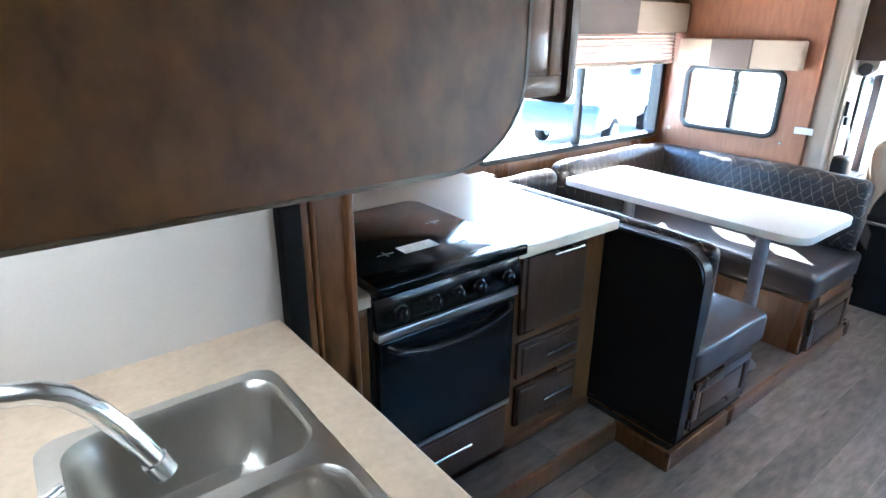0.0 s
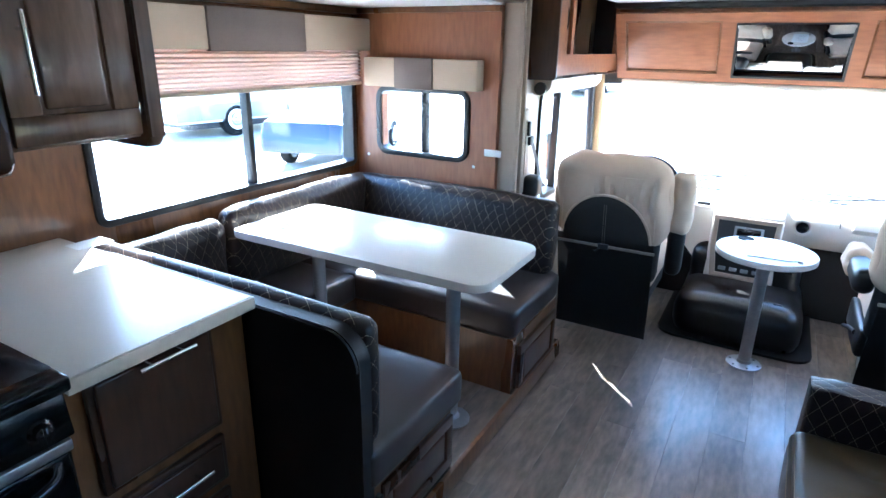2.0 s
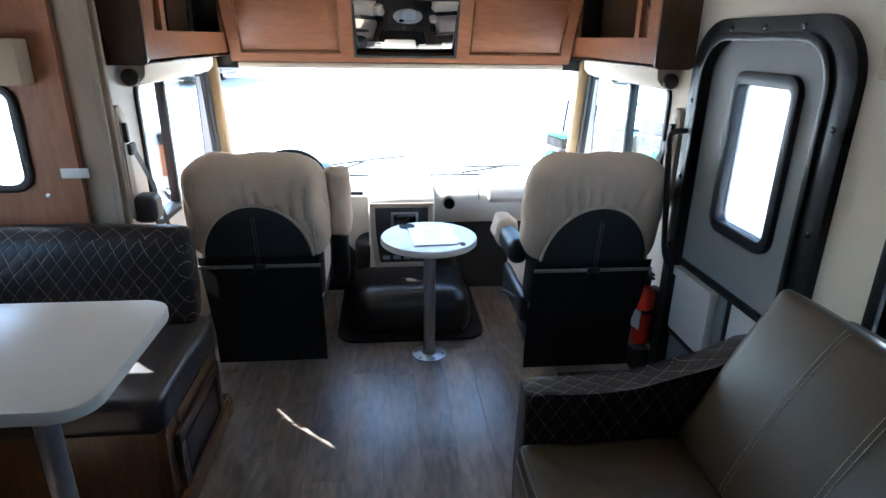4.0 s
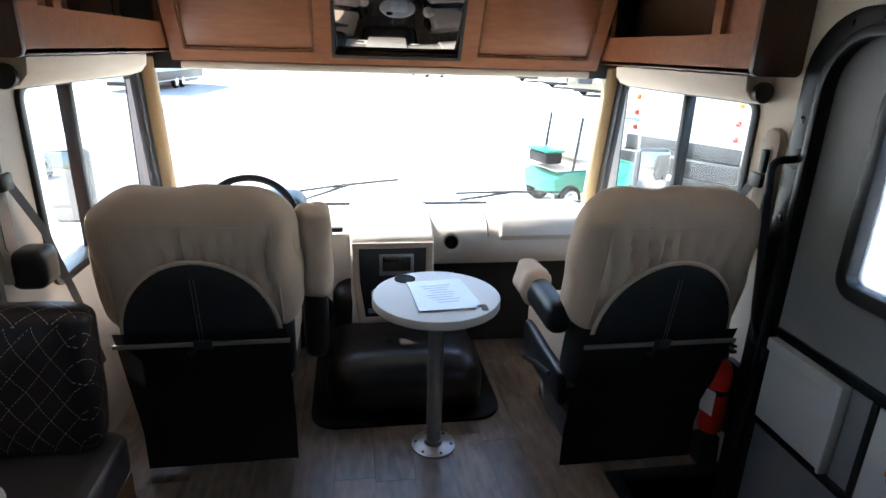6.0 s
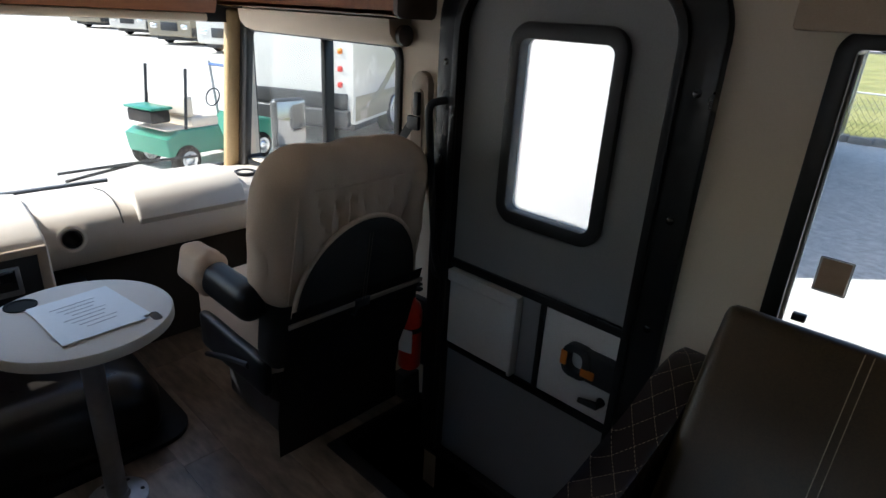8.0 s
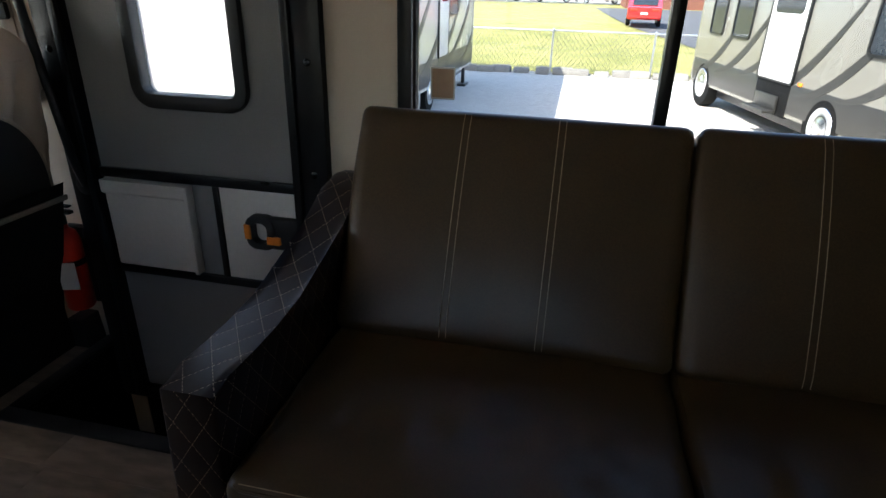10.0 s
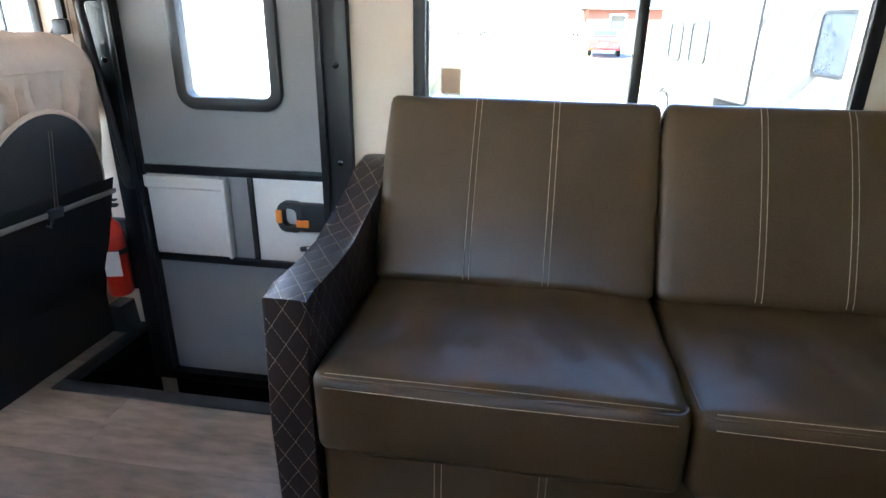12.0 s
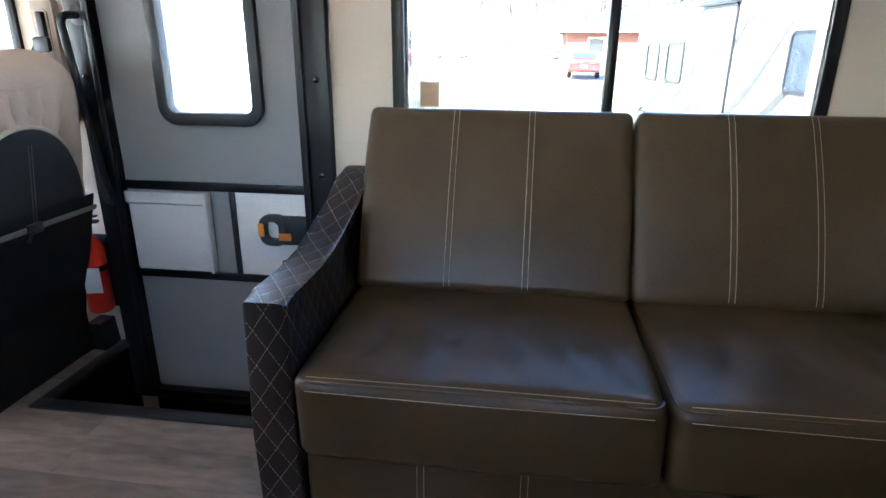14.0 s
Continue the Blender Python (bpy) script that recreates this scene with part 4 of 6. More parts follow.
tb = thing("dinette_table", (2.77, 1.45, FZ), "pale laminate dinette table on two posts", "table")
tp = part("tabletop", prism("z", rrect(2.565, 3.11, 0.84, 2.085, (0.075, 0.075, 0.04, 0.04), 8), 0.838, 0.871, 0.004), LAM_PALE, tb)
for cx in (2.712, 2.987):
    part("cup_hole", lathe((cx, 1.935, 0.8705), [(0.05, 0.0), (0.05, 0.0035), (0.043, 0.0035), (0.042, 0.0018), (0.004, 0.0018)]), RUBBER, tp, "black recessed cup holder")
for cx, cy in ((2.84, 1.105), (2.84, 1.83)):
    p = part("post", lathe((cx, cy, FZ), [(0.03, 0.0), (0.03, 0.755)], 20), GREY_METAL, tb)
    part("floor_flange", lathe((cx, cy, FZ), [(0.085, 0.0), (0.085, 0.006), (0.04, 0.016), (0.032, 0.03), (0.031, 0.031)], 24), GREY_METAL, p)
    part("top_flange", lathe((cx, cy, 0.80), [(0.035, 0.0), (0.05, 0.02), (0.085, 0.034), (0.085, 0.038)], 24), GREY_METAL, p)

# small fittings on the end wall
solo("switch_plate", box(SX1 - 0.008, SX1, 1.335, 1.435, 1.087, 1.125, 0.003), WHITE, "small white blank plate on wood wall", "plate", base=(SX1, 1.385, 1.1))
solo("screw_cap", moved(lathe((0, 0, 0), [(0.009, 0), (0.008, 0.004), (0.003, 0.006)], 12), Matrix.Translation((SX1, 1.50, 1.02)) @ Matrix.Rotation(radians(-90), 4, "Y")), WHITE, "round white screw cap on wall", "cap", base=(SX1, 1.5, 1.02))
solo("screw_cap", moved(lathe((0, 0, 0), [(0.009, 0), (0.008, 0.004), (0.003, 0.006)], 12), Matrix.Translation((SX1, 2.22, 1.02)) @ Matrix.Rotation(radians(-90), 4, "Y")), WHITE, "round white screw cap on wall", "cap", base=(SX1, 2.22, 1.02))

# ---- sofa ----
sf = thing("sofa", (2.1, -0.6, 0), "brown leather sofa with quilted arms", "sofa")
part("base", box(1.36, 2.835, -1.08, -0.175, 0.02, 0.35, 0.015, 3), SOFA_MAT, sf)


def stitch_pair(pts, parent, gap=0.0075, out=(0, 0, 0)):
    """Two thin rows of pale thread."""
    for s in (-gap, gap):
        part("stitching", tube([Vector(p) + Vector((s, 0, 0)) for p in pts], 0.0009, 4), THREAD, parent, "pale double stitching")


def creased(p, h):
    """Soft folds that run in from the front edge of a sat-on cushion."""
    if p.z > 0:
        s = max(0, 1 - abs(p.y / h.y - 0.35) / 0.9)
        f = 1 - abs(math.sin(p.x * 19 + 2.2 * math.sin(p.y * 7 + p.x * 5)))
        p.z -= 0.013 * s * s * f ** 3 * max(0, 1 - (p.x / h.x) ** 4)
    return p


for x0, x1 in ((2.098, 2.84), (1.355, 2.092)):
    cx, hx = (x0 + x1) / 2, (x1 - x0) / 2
    s = part("seat_cushion", pillow((cx, -0.44, 0.415), (hx, 0.30, 0.099), 0.03, (0.004, 0.01, 0.014), 34, 0.006, 7, creased), SOFA_MAT, sf)
    part("piping", tube([(u, v, 0.503) for u, v in rrect(x0 + 0.008, x1 - 0.008, -0.728, -0.148, 0.03, 5)], 0.0035, 6), SOFA_MAT, s)
    part("stitching", tube([(x0 + 0.03, -0.1385, 0.487), (cx, -0.132, 0.489), (x1 - 0.03, -0.1385, 0.487)], 0.0011, 4), THREAD, s, "pale stitching along front edge")
    part("stitching", tube([(x0 + 0.03, -0.152, 0.513), (cx, -0.149, 0.5165), (x1 - 0.03, -0.152, 0.513)], 0.0011, 4), THREAD, s, "pale stitching along front edge")
    B = Matrix.Translation((cx, -0.80, 0.72)) @ Matrix.Rotation(radians(27), 4, "X")
    bk = part("back_cushion", moved(pillow((0, 0, 0), (hx + 0.001, 0.08, 0.262), 0.024, (0.003, 0.02, 0.006), 24, 0.004, 5), B), SOFA_MAT, sf)
    for fx in (0.155, -0.128):
        dx = fx * hx * 2 + (0.012 if cx < 2 else 0)
        def fr(z, dx=dx):
            h = 1 - (dx / hx) ** 2
            zz = max(-0.262, min(0.262, z))
            y = 0.08 + 0.02 * max(0, h) * max(0, 1 - (zz / 0.262) ** 2)
            if abs(zz) > 0.238:
                q = abs(zz) - 0.238
                y = 0.056 + math.sqrt(max(0, 0.024 ** 2 - q * q))
            return B @ Vector((dx, y + 0.004, zz))
        stitch_pair([fr(-0.25 + 0.5 * k / 24) for k in range(25)], bk)
for x in (2.58, 2.36, 1.84, 1.62):
    stitch_pair([(x, -0.1735, 0.312), (x, -0.1735, 0.04)], sf)


def arm(x0, x1):
    prof = [(-0.168, 0.01), (-0.166, 0.35), (-0.168, 0.662), (-0.23, 0.663), (-0.3, 0.66), (-0.38, 0.66), (-0.48, 0.668), (-0.6, 0.682), (-0.72, 0.732), (-0.82, 0.778), (-0.9, 0.8), (-0.96, 0.79), (-0.98, 0.75), (-0.98, 0.01)]
    bm = prism("x", prof, x0, x1)
    bmesh.ops.bevel(bm, geom=[e for e in bm.edges if abs(e.verts[0].co.x - e.verts[1].co.x) < 1e-4], offset=0.017, segments=4, profile=0.5, affect="EDGES")
    return bm


part("arm", arm(2.848, 2.944), QUILT, sf, "quilted dark brown vinyl arm")
part("arm", arm(1.21, 1.353), QUILT, sf, "quilted dark brown vinyl arm")
part("back_panel", box(1.36, 2.835, -1.09, -0.98, 0.3, 0.88, 0.02, 3), SOFA_MAT, sf)

# ---- entry door ----
dr1 = thing("door_1", (3.49, YR, -0.2), "closed grey entry door with black frame", "door", kind="structure")
part("door_frame", ring("y", rrect(3.04, 3.955, -0.24, 1.69, (0.02, 0.02, 0.2, 0.2), 10), rrect(3.145, 3.86, -0.2, 1.615, (0.01, 0.01, 0.15, 0.15), 10), YR - 0.06, YR + 0.03, 0.006), BLACK_FRAME, dr1)
part("frame_lip", ring("y", rrect(3.125, 3.88, -0.22, 1.64, (0.01, 0.01, 0.17, 0.17), 10), rrect(3.15, 3.855, -0.195, 1.61, (0.01, 0.01, 0.145, 0.145), 10), YR + 0.026, YR + 0.042, 0.004), BLACK_FRAME, dr1)
leaf = part("leaf", ring("y", rrect(3.14, 3.865, -0.2, 1.62, (0.01, 0.01, 0.14, 0.14), 10), rrect(3.31, 3.655, 0.905, 1.48, 0.04, 10), YR - 0.045, YR - 0.01), DOOR_GREY, dr1, "grey textured door panel")
part("window_surround", ring("y", rrect(3.287, 3.676, 0.882, 1.507, 0.07, 10), rrect(3.327, 3.634, 0.928, 1.458, 0.028, 10), YR - 0.05, YR + 0.012, 0.008), BLACK, leaf, "black moulded window surround")
ob = part("pane", prism("y", rrect(3.31, 3.655, 0.90, 1.485, 0.03), YR - 0.035, YR - 0.03), FROST, leaf, "frosted glass pane")
ob.visible_shadow = False
for z0, z1 in ((0.645, 0.678), (0.295, 0.325)):
    part("rail", box(3.145, 3.86, YR - 0.012, YR + 0.004, z0, z1, 0.004), BLACK_FRAME, leaf)
part("stile", box(3.432, 3.452, YR - 0.012, YR + 0.004, 0.325, 0.645, 0.003), BLACK_FRAME, leaf)
part("white_panel", box(3.15, 3.432, YR - 0.012, YR - 0.004, 0.325, 0.645, 0.002), WHITE, leaf, "white latch panel")
part("pocket", join(box(3.54, 3.85, YR - 0.012, YR + 0.016, 0.33, 0.635, 0.01, 3), prism("x", [(YR + 0.014, 0.59), (YR + 0.026, 0.60), (YR + 0.026, 0.64), (YR - 0.01, 0.64)], 3.535, 3.85), box(3.53, 3.545, YR - 0.01, YR + 0.028, 0.33, 0.64, 0.005)), WHITE, leaf, "white raised screen pocket cover")
lt = part("latch", ring("y", rrect(3.235, 3.335, 0.455, 0.57, 0.035), rrect(3.262, 3.312, 0.478, 0.545, 0.02), YR - 0.006, YR + 0.03, 0.005), BLACK, leaf, "black paddle latch")
part("latch_body", box(3.15, 3.262, YR - 0.006, YR + 0.025, 0.458, 0.567, 0.01, 3), BLACK, lt)
part("latch_tab", box(3.315, 3.338, YR + 0.02, YR + 0.034, 0.49, 0.54, 0.004), ORANGE, lt, "orange tab")
part("latch_tab", box(3.215, 3.262, YR + 0.02, YR + 0.034, 0.478, 0.505, 0.004), ORANGE, lt, "orange tab")
part("lock_lever", tube([(3.19, YR + 0.0, 0.40), (3.19, YR + 0.03, 0.40), (3.25, YR + 0.035, 0.395)], [0.016, 0.014, 0.009], 12), BLACK, lt)
for z in (0.724, 1.045, 1.368):
    part("screw", moved(lathe((0, 0, 0), [(0.011, 0), (0.011, 0.002), (0.007, 0.004)], 12), Matrix.Translation((3.083, YR + 0.03, z)) @ Matrix.Rotation(radians(-90), 4, "X")), GLOSS_BLACK, dr1)
    part("screw", moved(lathe((0, 0, 0), [(0.011, 0), (0.011, 0.002), (0.007, 0.004)], 12), Matrix.Translation((3.915, YR + 0.03, z)) @ Matrix.Rotation(radians(-90), 4, "X")), GLOSS_BLACK, dr1)
for x in (3.3, 3.5, 3.7):
    part("screw", moved(lathe((0, 0, 0), [(0.011, 0), (0.011, 0.002), (0.007, 0.004)], 12), Matrix.Translation((x, YR + 0.03, 1.655)) @ Matrix.Rotation(radians(-90), 4, "X")), GLOSS_BLACK, dr1)
gh = thing("grab_handle", (3.9, YR + 0.03, 0.9), "black bent grab bar beside entry door", "handle")
part("bar", tube(bent((3.9, YR + 0.03, 1.245), (3.905, YR + 0.115, 1.24), (3.9, YR + 0.1, 1.08), (3.885, YR + 0.07, 0.7), (3.9, YR + 0.03, 0.62), r=0.06), 0.013, 12), BLACK, gh)
for z in (1.245, 0.62):
    part("mount", moved(lathe((0, 0, 0), [(0.034, 0), (0.034, 0.005), (0.018, 0.01)], 16), Matrix.Translation((3.9, YR + 0.03, z)) @ Matrix.Rotation(radians(-90), 4, "X")), BLACK, gh)
fe = thing("fire_extinguisher", (3.995, YR + 0.07, 0.17), "red fire extinguisher mounted by entry door", "extinguisher")
part("cylinder", lathe((3.995, YR + 0.07, 0.17), [(0.04, 0), (0.046, 0.01), (0.046, 0.25), (0.036, 0.285), (0.018, 0.3), (0.016, 0.32)], 20), RED, fe)
part("valve", join(lathe((3.995, YR + 0.07, 0.485), [(0.018, 0), (0.018, 0.03), (0.01, 0.032)], 12), box(3.945, 4.045, YR + 0.058, YR + 0.082, 0.525, 0.537, 0.003), box(3.945, 4.035, YR + 0.06, YR + 0.08, 0.548, 0.556, 0.003)), BLACK, fe)
part("label", moved(box(-0.03, 0.03, -0.001, 0.002, -0.05, 0.05, 0), Matrix.Translation((3.975, YR + 0.114, 0.31)) @ Matrix.Rotation(radians(15), 4, "Z")), PAPER, fe, "white printed label")
part("strap", lathe((3.995, YR + 0.07, 0.34), [(0.048, 0), (0.048, 0.02), (0.045, 0.021)], 20), BLACK, fe)
part("bracket", box(3.955, 4.035, YR, YR + 0.03, 0.17, 0.46, 0.003), BLACK, fe)
fb = solo("foot_box", prism("y", [(3.99, 0.0), (4.11, 0.0), (4.11, 0.06), (4.06, 0.115), (4.0, 0.115)], YR + 0.005, YR + 0.09, 0.004), BLACK, "small black plastic box on floor by door", "box", base=(4.05, YR + 0.05, 0))
st = thing("window_sticker", (2.71, YR - 0.035, 1.0), "brown square sticker with white margin on window", "sticker")
part("margin", ring("y", rrect(2.679, 2.748, 0.957, 1.043, 0.004), rrect(2.683, 2.744, 0.961, 1.039, 0.003), YR - 0.0355, YR - 0.0345), PAPER, st, "white paper margin")
part("card", box(2.6835, 2.7435, YR - 0.0355, YR - 0.034, 0.9615, 1.0385, 0), TAPE, st)
solo("window_stop", box(2.735, 2.765, YR - 0.02, YR - 0.004, 0.878, 0.898, 0.003), BLACK, "small black plastic stop on window frame", "stop", base=(2.75, YR - 0.01, 0.885))

# upper cabinet above the entry side
oc = thing("overhead_cabinet", (2.2, -0.95, 1.73), "brown wood overhead cabinet above sofa", "cabinet")
part("body", prism("y", rrect(0.4, 3.03, 1.735, 2.09, (0.01, 0.05, 0.004, 0.004)), YR, -0.83, 0.006), WOOD, oc)
for k in range(4):
    d = raised_front("door", "y", -0.828, 1, 0.45 + 0.64 * k, 1.06 + 0.64 * k, 1.755, 2.07, WOOD, oc)
    bar_handle((0.97 + 0.64 * k, -0.808, 1.79), (1.04 + 0.64 * k, -0.808, 1.79), (0, 0.03, 0), d)


# ---- cab: overhead cupboards ----
def corner_shelf(yw, yi, x0, x1, label):
    """An open wooden cupboard over a cab side window; yw: wall, yi: inner face."""
    s = 1 if yi > yw else -1
    t = thing("cab_shelf", (x0, yw, 1.495), label, "shelf", "cab shelves")
    a, b = sorted((yw, yi))
    part("end_panel", prism("x", rrect(a, b, 1.49, 2.09, (0.02, 0.02, 0.004, 0.004)), x0, x0 + 0.02, 0.004), WOOD_DARK, t)
    part("bottom", box(x0 + 0.02, x1, a, b, 1.495, 1.515, 0.003), WOOD, t)
    part("back", box(x0 + 0.02, x1, *sorted((yw, yw + s * 0.01)), 1.515, 2.09, 0.001), WOOD_DARK, t)
    lo, hi = sorted((yi, yi - s * 0.02))
    part("face_frame", join(wall("y", lo, hi, x0 + 0.02, x1, 1.50, 2.09, [(x0 + 0.12, x0 + 0.21, 1.62, 2.06), (x0 + 0.26, x1 - 0.1, 1.62, 2.06)])), WOOD_RED_H, t, "cherry wood face frame")
    part("speaker_panel", box(x0 + 0.11, x0 + 0.22, *sorted((yi - s * 0.03, yi - s * 0.022)), 1.61, 2.07, 0.001), WOOD_RED_H, t)
    sp = part("speaker", moved(lathe((0, 0, 0), [(0.042, 0), (0.042, 0.006), (0.034, 0.008), (0.032, 0.003), (0.004, 0.004)], 20), Matrix.Translation((x0 + 0.165, yi - s * 0.022, 1.80)) @ Matrix.Rotation(radians(-90 * s), 4, "X") @ Matrix.Diagonal((0.7, 1.5, 1, 1))), BLACK, t, "black oval speaker grille")
    part("end_wall", box(x1 - 0.02, x1, a, b, 1.515, 2.09, 0.002), BLACK, t)
    return t


corner_shelf(YL, 1.122, 3.935, 5.2, "open brown wood cupboard above driver window")
corner_shelf(YR, -0.945, 4.0, 5.2, "open brown wood cupboard above passenger window")

fc = thing("front_cabinet", (5.15, 0.09, 1.46), "cherry wood cabinet over windshield with screen", "cabinet")
FC = Matrix.Translation((5.19, 0, 1.462)) @ Matrix.Rotation(radians(-27), 4, "Y")
FH = 0.455
part("face_frame", moved(wall("x", 0, 0.022, -0.93, 1.11, 0, FH, [(0.47, 1.05, 0.055, FH - 0.05), (-0.215, 0.385, 0.04, FH - 0.07), (-0.87, -0.30, 0.055, FH - 0.05)]), FC), WOOD_RED_H, fc)
for y0, y1 in ((0.46, 1.06), (-0.88, -0.29)):
    part("door_panel", moved(box(0.012, 0.02, y0, y1, 0.045, FH - 0.04, 0.001), FC), WOOD_RED_H, fc)
    part("door_bead", moved(ring("x", rrect(y0 + 0.008, y1 - 0.008, 0.053, FH - 0.048, 0.002, 1), rrect(y0 + 0.022, y1 - 0.022, 0.067, FH - 0.062, 0.002, 1), 0.004, 0.016, 0.003), FC), WOOD, fc)
part("carcass", join(wall("z", 1.46, 1.475, 5.2, 5.34, -0.93, 1.11), wall("z", 1.88, 1.90, 5.06, 5.34, -0.93, 1.11)), WOOD, fc)
part("screen", moved(box(-0.004, 0.004, -0.215, 0.385, -0.172, 0.172, 0.002), FC @ Matrix.Translation((0.014, 0, FH / 2 - 0.015)) @ Matrix.Rotation(radians(-5), 4, "Y")), TV_MIRROR, fc, "dark reflecting television screen")
part("screen_bezel", moved(ring("x", rrect(-0.222, 0.392, 0.033, FH - 0.063, 0.004, 1), rrect(-0.208, 0.378, 0.047, FH - 0.077, 0.004, 1), -0.003, 0.012), FC), BLACK, fc)
struct("trim_front_soffit", box(5.0, 5.34, -0.95, 1.13, 1.905, 1.935, 0.006), BLACK, "black strip above front cabinet", "trim")
struct("ceiling_cab", wall("z", 1.94, 1.97, 4.4, 5.36, -0.95, 1.13), CEIL, "white dropped cab ceiling", "ceiling")


def roller(yw, s, x0, x1, label):
    t = thing("roller_shade", ((x0 + x1) / 2, yw, 1.42), label, "blind", "cab roller shades")
    part("valance", prism("x", [(yw, 1.49), (yw, 1.40), (yw + s * 0.03, 1.395), (yw + s * 0.075, 1.41), (yw + s * 0.10, 1.44), (yw + s * 0.105, 1.487)], x0, x1, 0.004), CREAM, t)
    part("end_cap", moved(lathe((0, 0, 0), [(0.035, 0), (0.035, 0.02), (0.02, 0.025)], 16), Matrix.Translation((x0 - 0.004, yw + s * 0.045, 1.435)) @ Matrix.Rotation(radians(-90), 4, "Y")), BLACK, t)
    return t


roller(YL, -1, 4.12, 5.15, "cream roller shade cassette over driver window")
roller(YR, 1, 4.12, 5.15, "cream roller shade cassette over passenger window")
rw = thing("windshield_shade", (5.28, 0.09, 1.42), "cream roller shade across windshield top", "blind")
part("valance", box(5.2, 5.3, -0.9, 1.08, 1.425, 1.458, 0.008), CREAM, rw)


# ---- cab seats ----
def captain_seat(name_label, cx, cy, yaw, top, arm_up, arm_flat, wide=0.285):
    """A captain's chair with a pale stretch cover; cx: rear of the base."""
    t = thing("captain_seat", (cx + 0.3, cy, 0), name_label, "seat", "captain seats")
    M = Matrix.Translation((cx, cy, 0)) @ Matrix.Rotation(radians(yaw), 4, "Z")
    lean = Matrix.Rotation(radians(-9), 4, "Y")
    part("pedestal", moved(box(0.1, 0.5, -0.2, 0.2, 0.0, 0.3, 0.02), M), BLACK, t)
    part("seat_cushion", moved(pillow((0.32, 0, 0.40), (0.29, 0.26, 0.11), 0.06, (0, 0, 0.02), 12, 0.006), M), FABRIC, t, "beige covered seat cushion")
    part("seat_box", moved(pillow((0.31, 0, 0.27), (0.28, 0.25, 0.07), 0.03, (0, 0, 0), 8, 0.004), M), FABRIC_DARK, t)
    bz = 0.38
    H = top - bz
    B = M @ Matrix.Translation((0.045, 0, bz)) @ lean

    def round_top(p, h):
        s = (p.z / h.z + 1) / 2
        k = 1 - 0.05 * max(0, s - 0.45) / 0.55 if s > 0.45 else 1 - 0.06 * (0.45 - s)
        if s > 0.72:
            k -= 0.2 * ((s - 0.72) / 0.28) ** 2.2
        p.y *= k
        if p.x < 0 and 0.2 < s < 0.9:
            g = math.sin(math.pi * (s - 0.2) / 0.7)
            w = p.y * 46 + 1.8 * math.sin(p.y * 11 + cy) + 0.7 * math.sin(p.z * 15 + p.y * 9)
            p.x -= (0.024 + 0.01 * math.sin(p.y * 23 + cy)) * g * (abs(math.sin(w)) ** 0.7 - 0.6)
        return p
    part("backrest", moved(pillow((0, 0, H * 0.35), (0.07, wide - 0.02, H * 0.36), 0.05, (0.015, 0, 0), 12, 0.004), B), FABRIC_DARK, t)
    cov = part("cover", moved(pillow((0.0, 0, H * 0.665), (0.092, wide + 0.022, H * 0.345), 0.085, (0.02, 0.01, 0.0), 46, 0.012, 8, round_top), B), FABRIC, t, "beige stretch cover over backrest")
    # dark arch left open in the cover
    arch = [(wide * 0.82 * math.cos(a), 0.0 + H * 0.405 * math.sin(a)) for a in [math.pi * k / 24 for k in range(25)]]
    bm = bmesh.new()
    rings = []
    for q, w in ((1.0, 0.0), (0.97, -0.008), (0.8, -0.012), (0.4, -0.014)):
        rings.append([bm.verts.new((-0.109 - 0.022 * (1 - (u / wide) ** 2) + w, u * q, H * 0.335 + v * q)) for u, v in arch])
    for a, b in zip(rings, rings[1:]):
        for k in range(24):
            bm.faces.new((a[k], a[k + 1], b[k + 1], b[k]))
        bm.faces.new((a[24], a[0], b[0], b[24]))
    bm.faces.new(rings[-1])
    part("back_panel", moved(bm, B), FABRIC_DARK, t, "charcoal arched rear panel")
    part("panel_hem", moved(tube([(-0.106 - 0.022 * (1 - (u / wide) ** 2), u * 1.01, H * 0.335 + v * 1.01) for u, v in arch], 0.008, 8), B), FABRIC, t)
    stitch = [(-0.148, 0.0, H * 0.335 + H * 0.34 * k / 10) for k in range(11)]
    part("top_seam", moved(tube([(-0.094 - 0.012 * (1 - (q / 9) ** 2), wide * 0.085 * q, H * 0.885) for q in range(-9, 10)], 0.0025, 5), B), FABRIC, t)
    for s in (-1, 1):
        part("side_seam", moved(tube([(-0.099 - 0.008 * math.sin(math.pi * k / 10), s * wide * (0.86 - 0.06 * (k / 10) ** 2), H * (0.4 + 0.47 * k / 10)) for k in range(11)], 0.004, 6), B), FABRIC, t)
    for s in (-0.006, 0.006):
        part("stitching", moved(tube([(p[0] + 0.003, s, p[2]) for p in stitch], 0.0011, 4), B), BROWN_FAB, t, "grey-brown stitching")
    for y0, y1 in ((-wide, -0.03), (0.03, wide)):
        part("strap", moved(box(-0.14, -0.132, y0 * 0.93, y1 * 0.93, H * 0.312, H * 0.335, 0.002), B), STRAP, t, "worn beige elastic strap")
    part("buckle", moved(join(box(-0.146, -0.132, -0.03, 0.03, H * 0.3, H * 0.345, 0.004), tube([(-0.145, 0.02, H * 0.31), (-0.155, 0.04, H * 0.28), (-0.15, 0.05, H * 0.29)], 0.004, 6)), B), BLACK, t)
    # skirt hanging behind
    bm = bmesh.new()
    n = 14
    rows = []
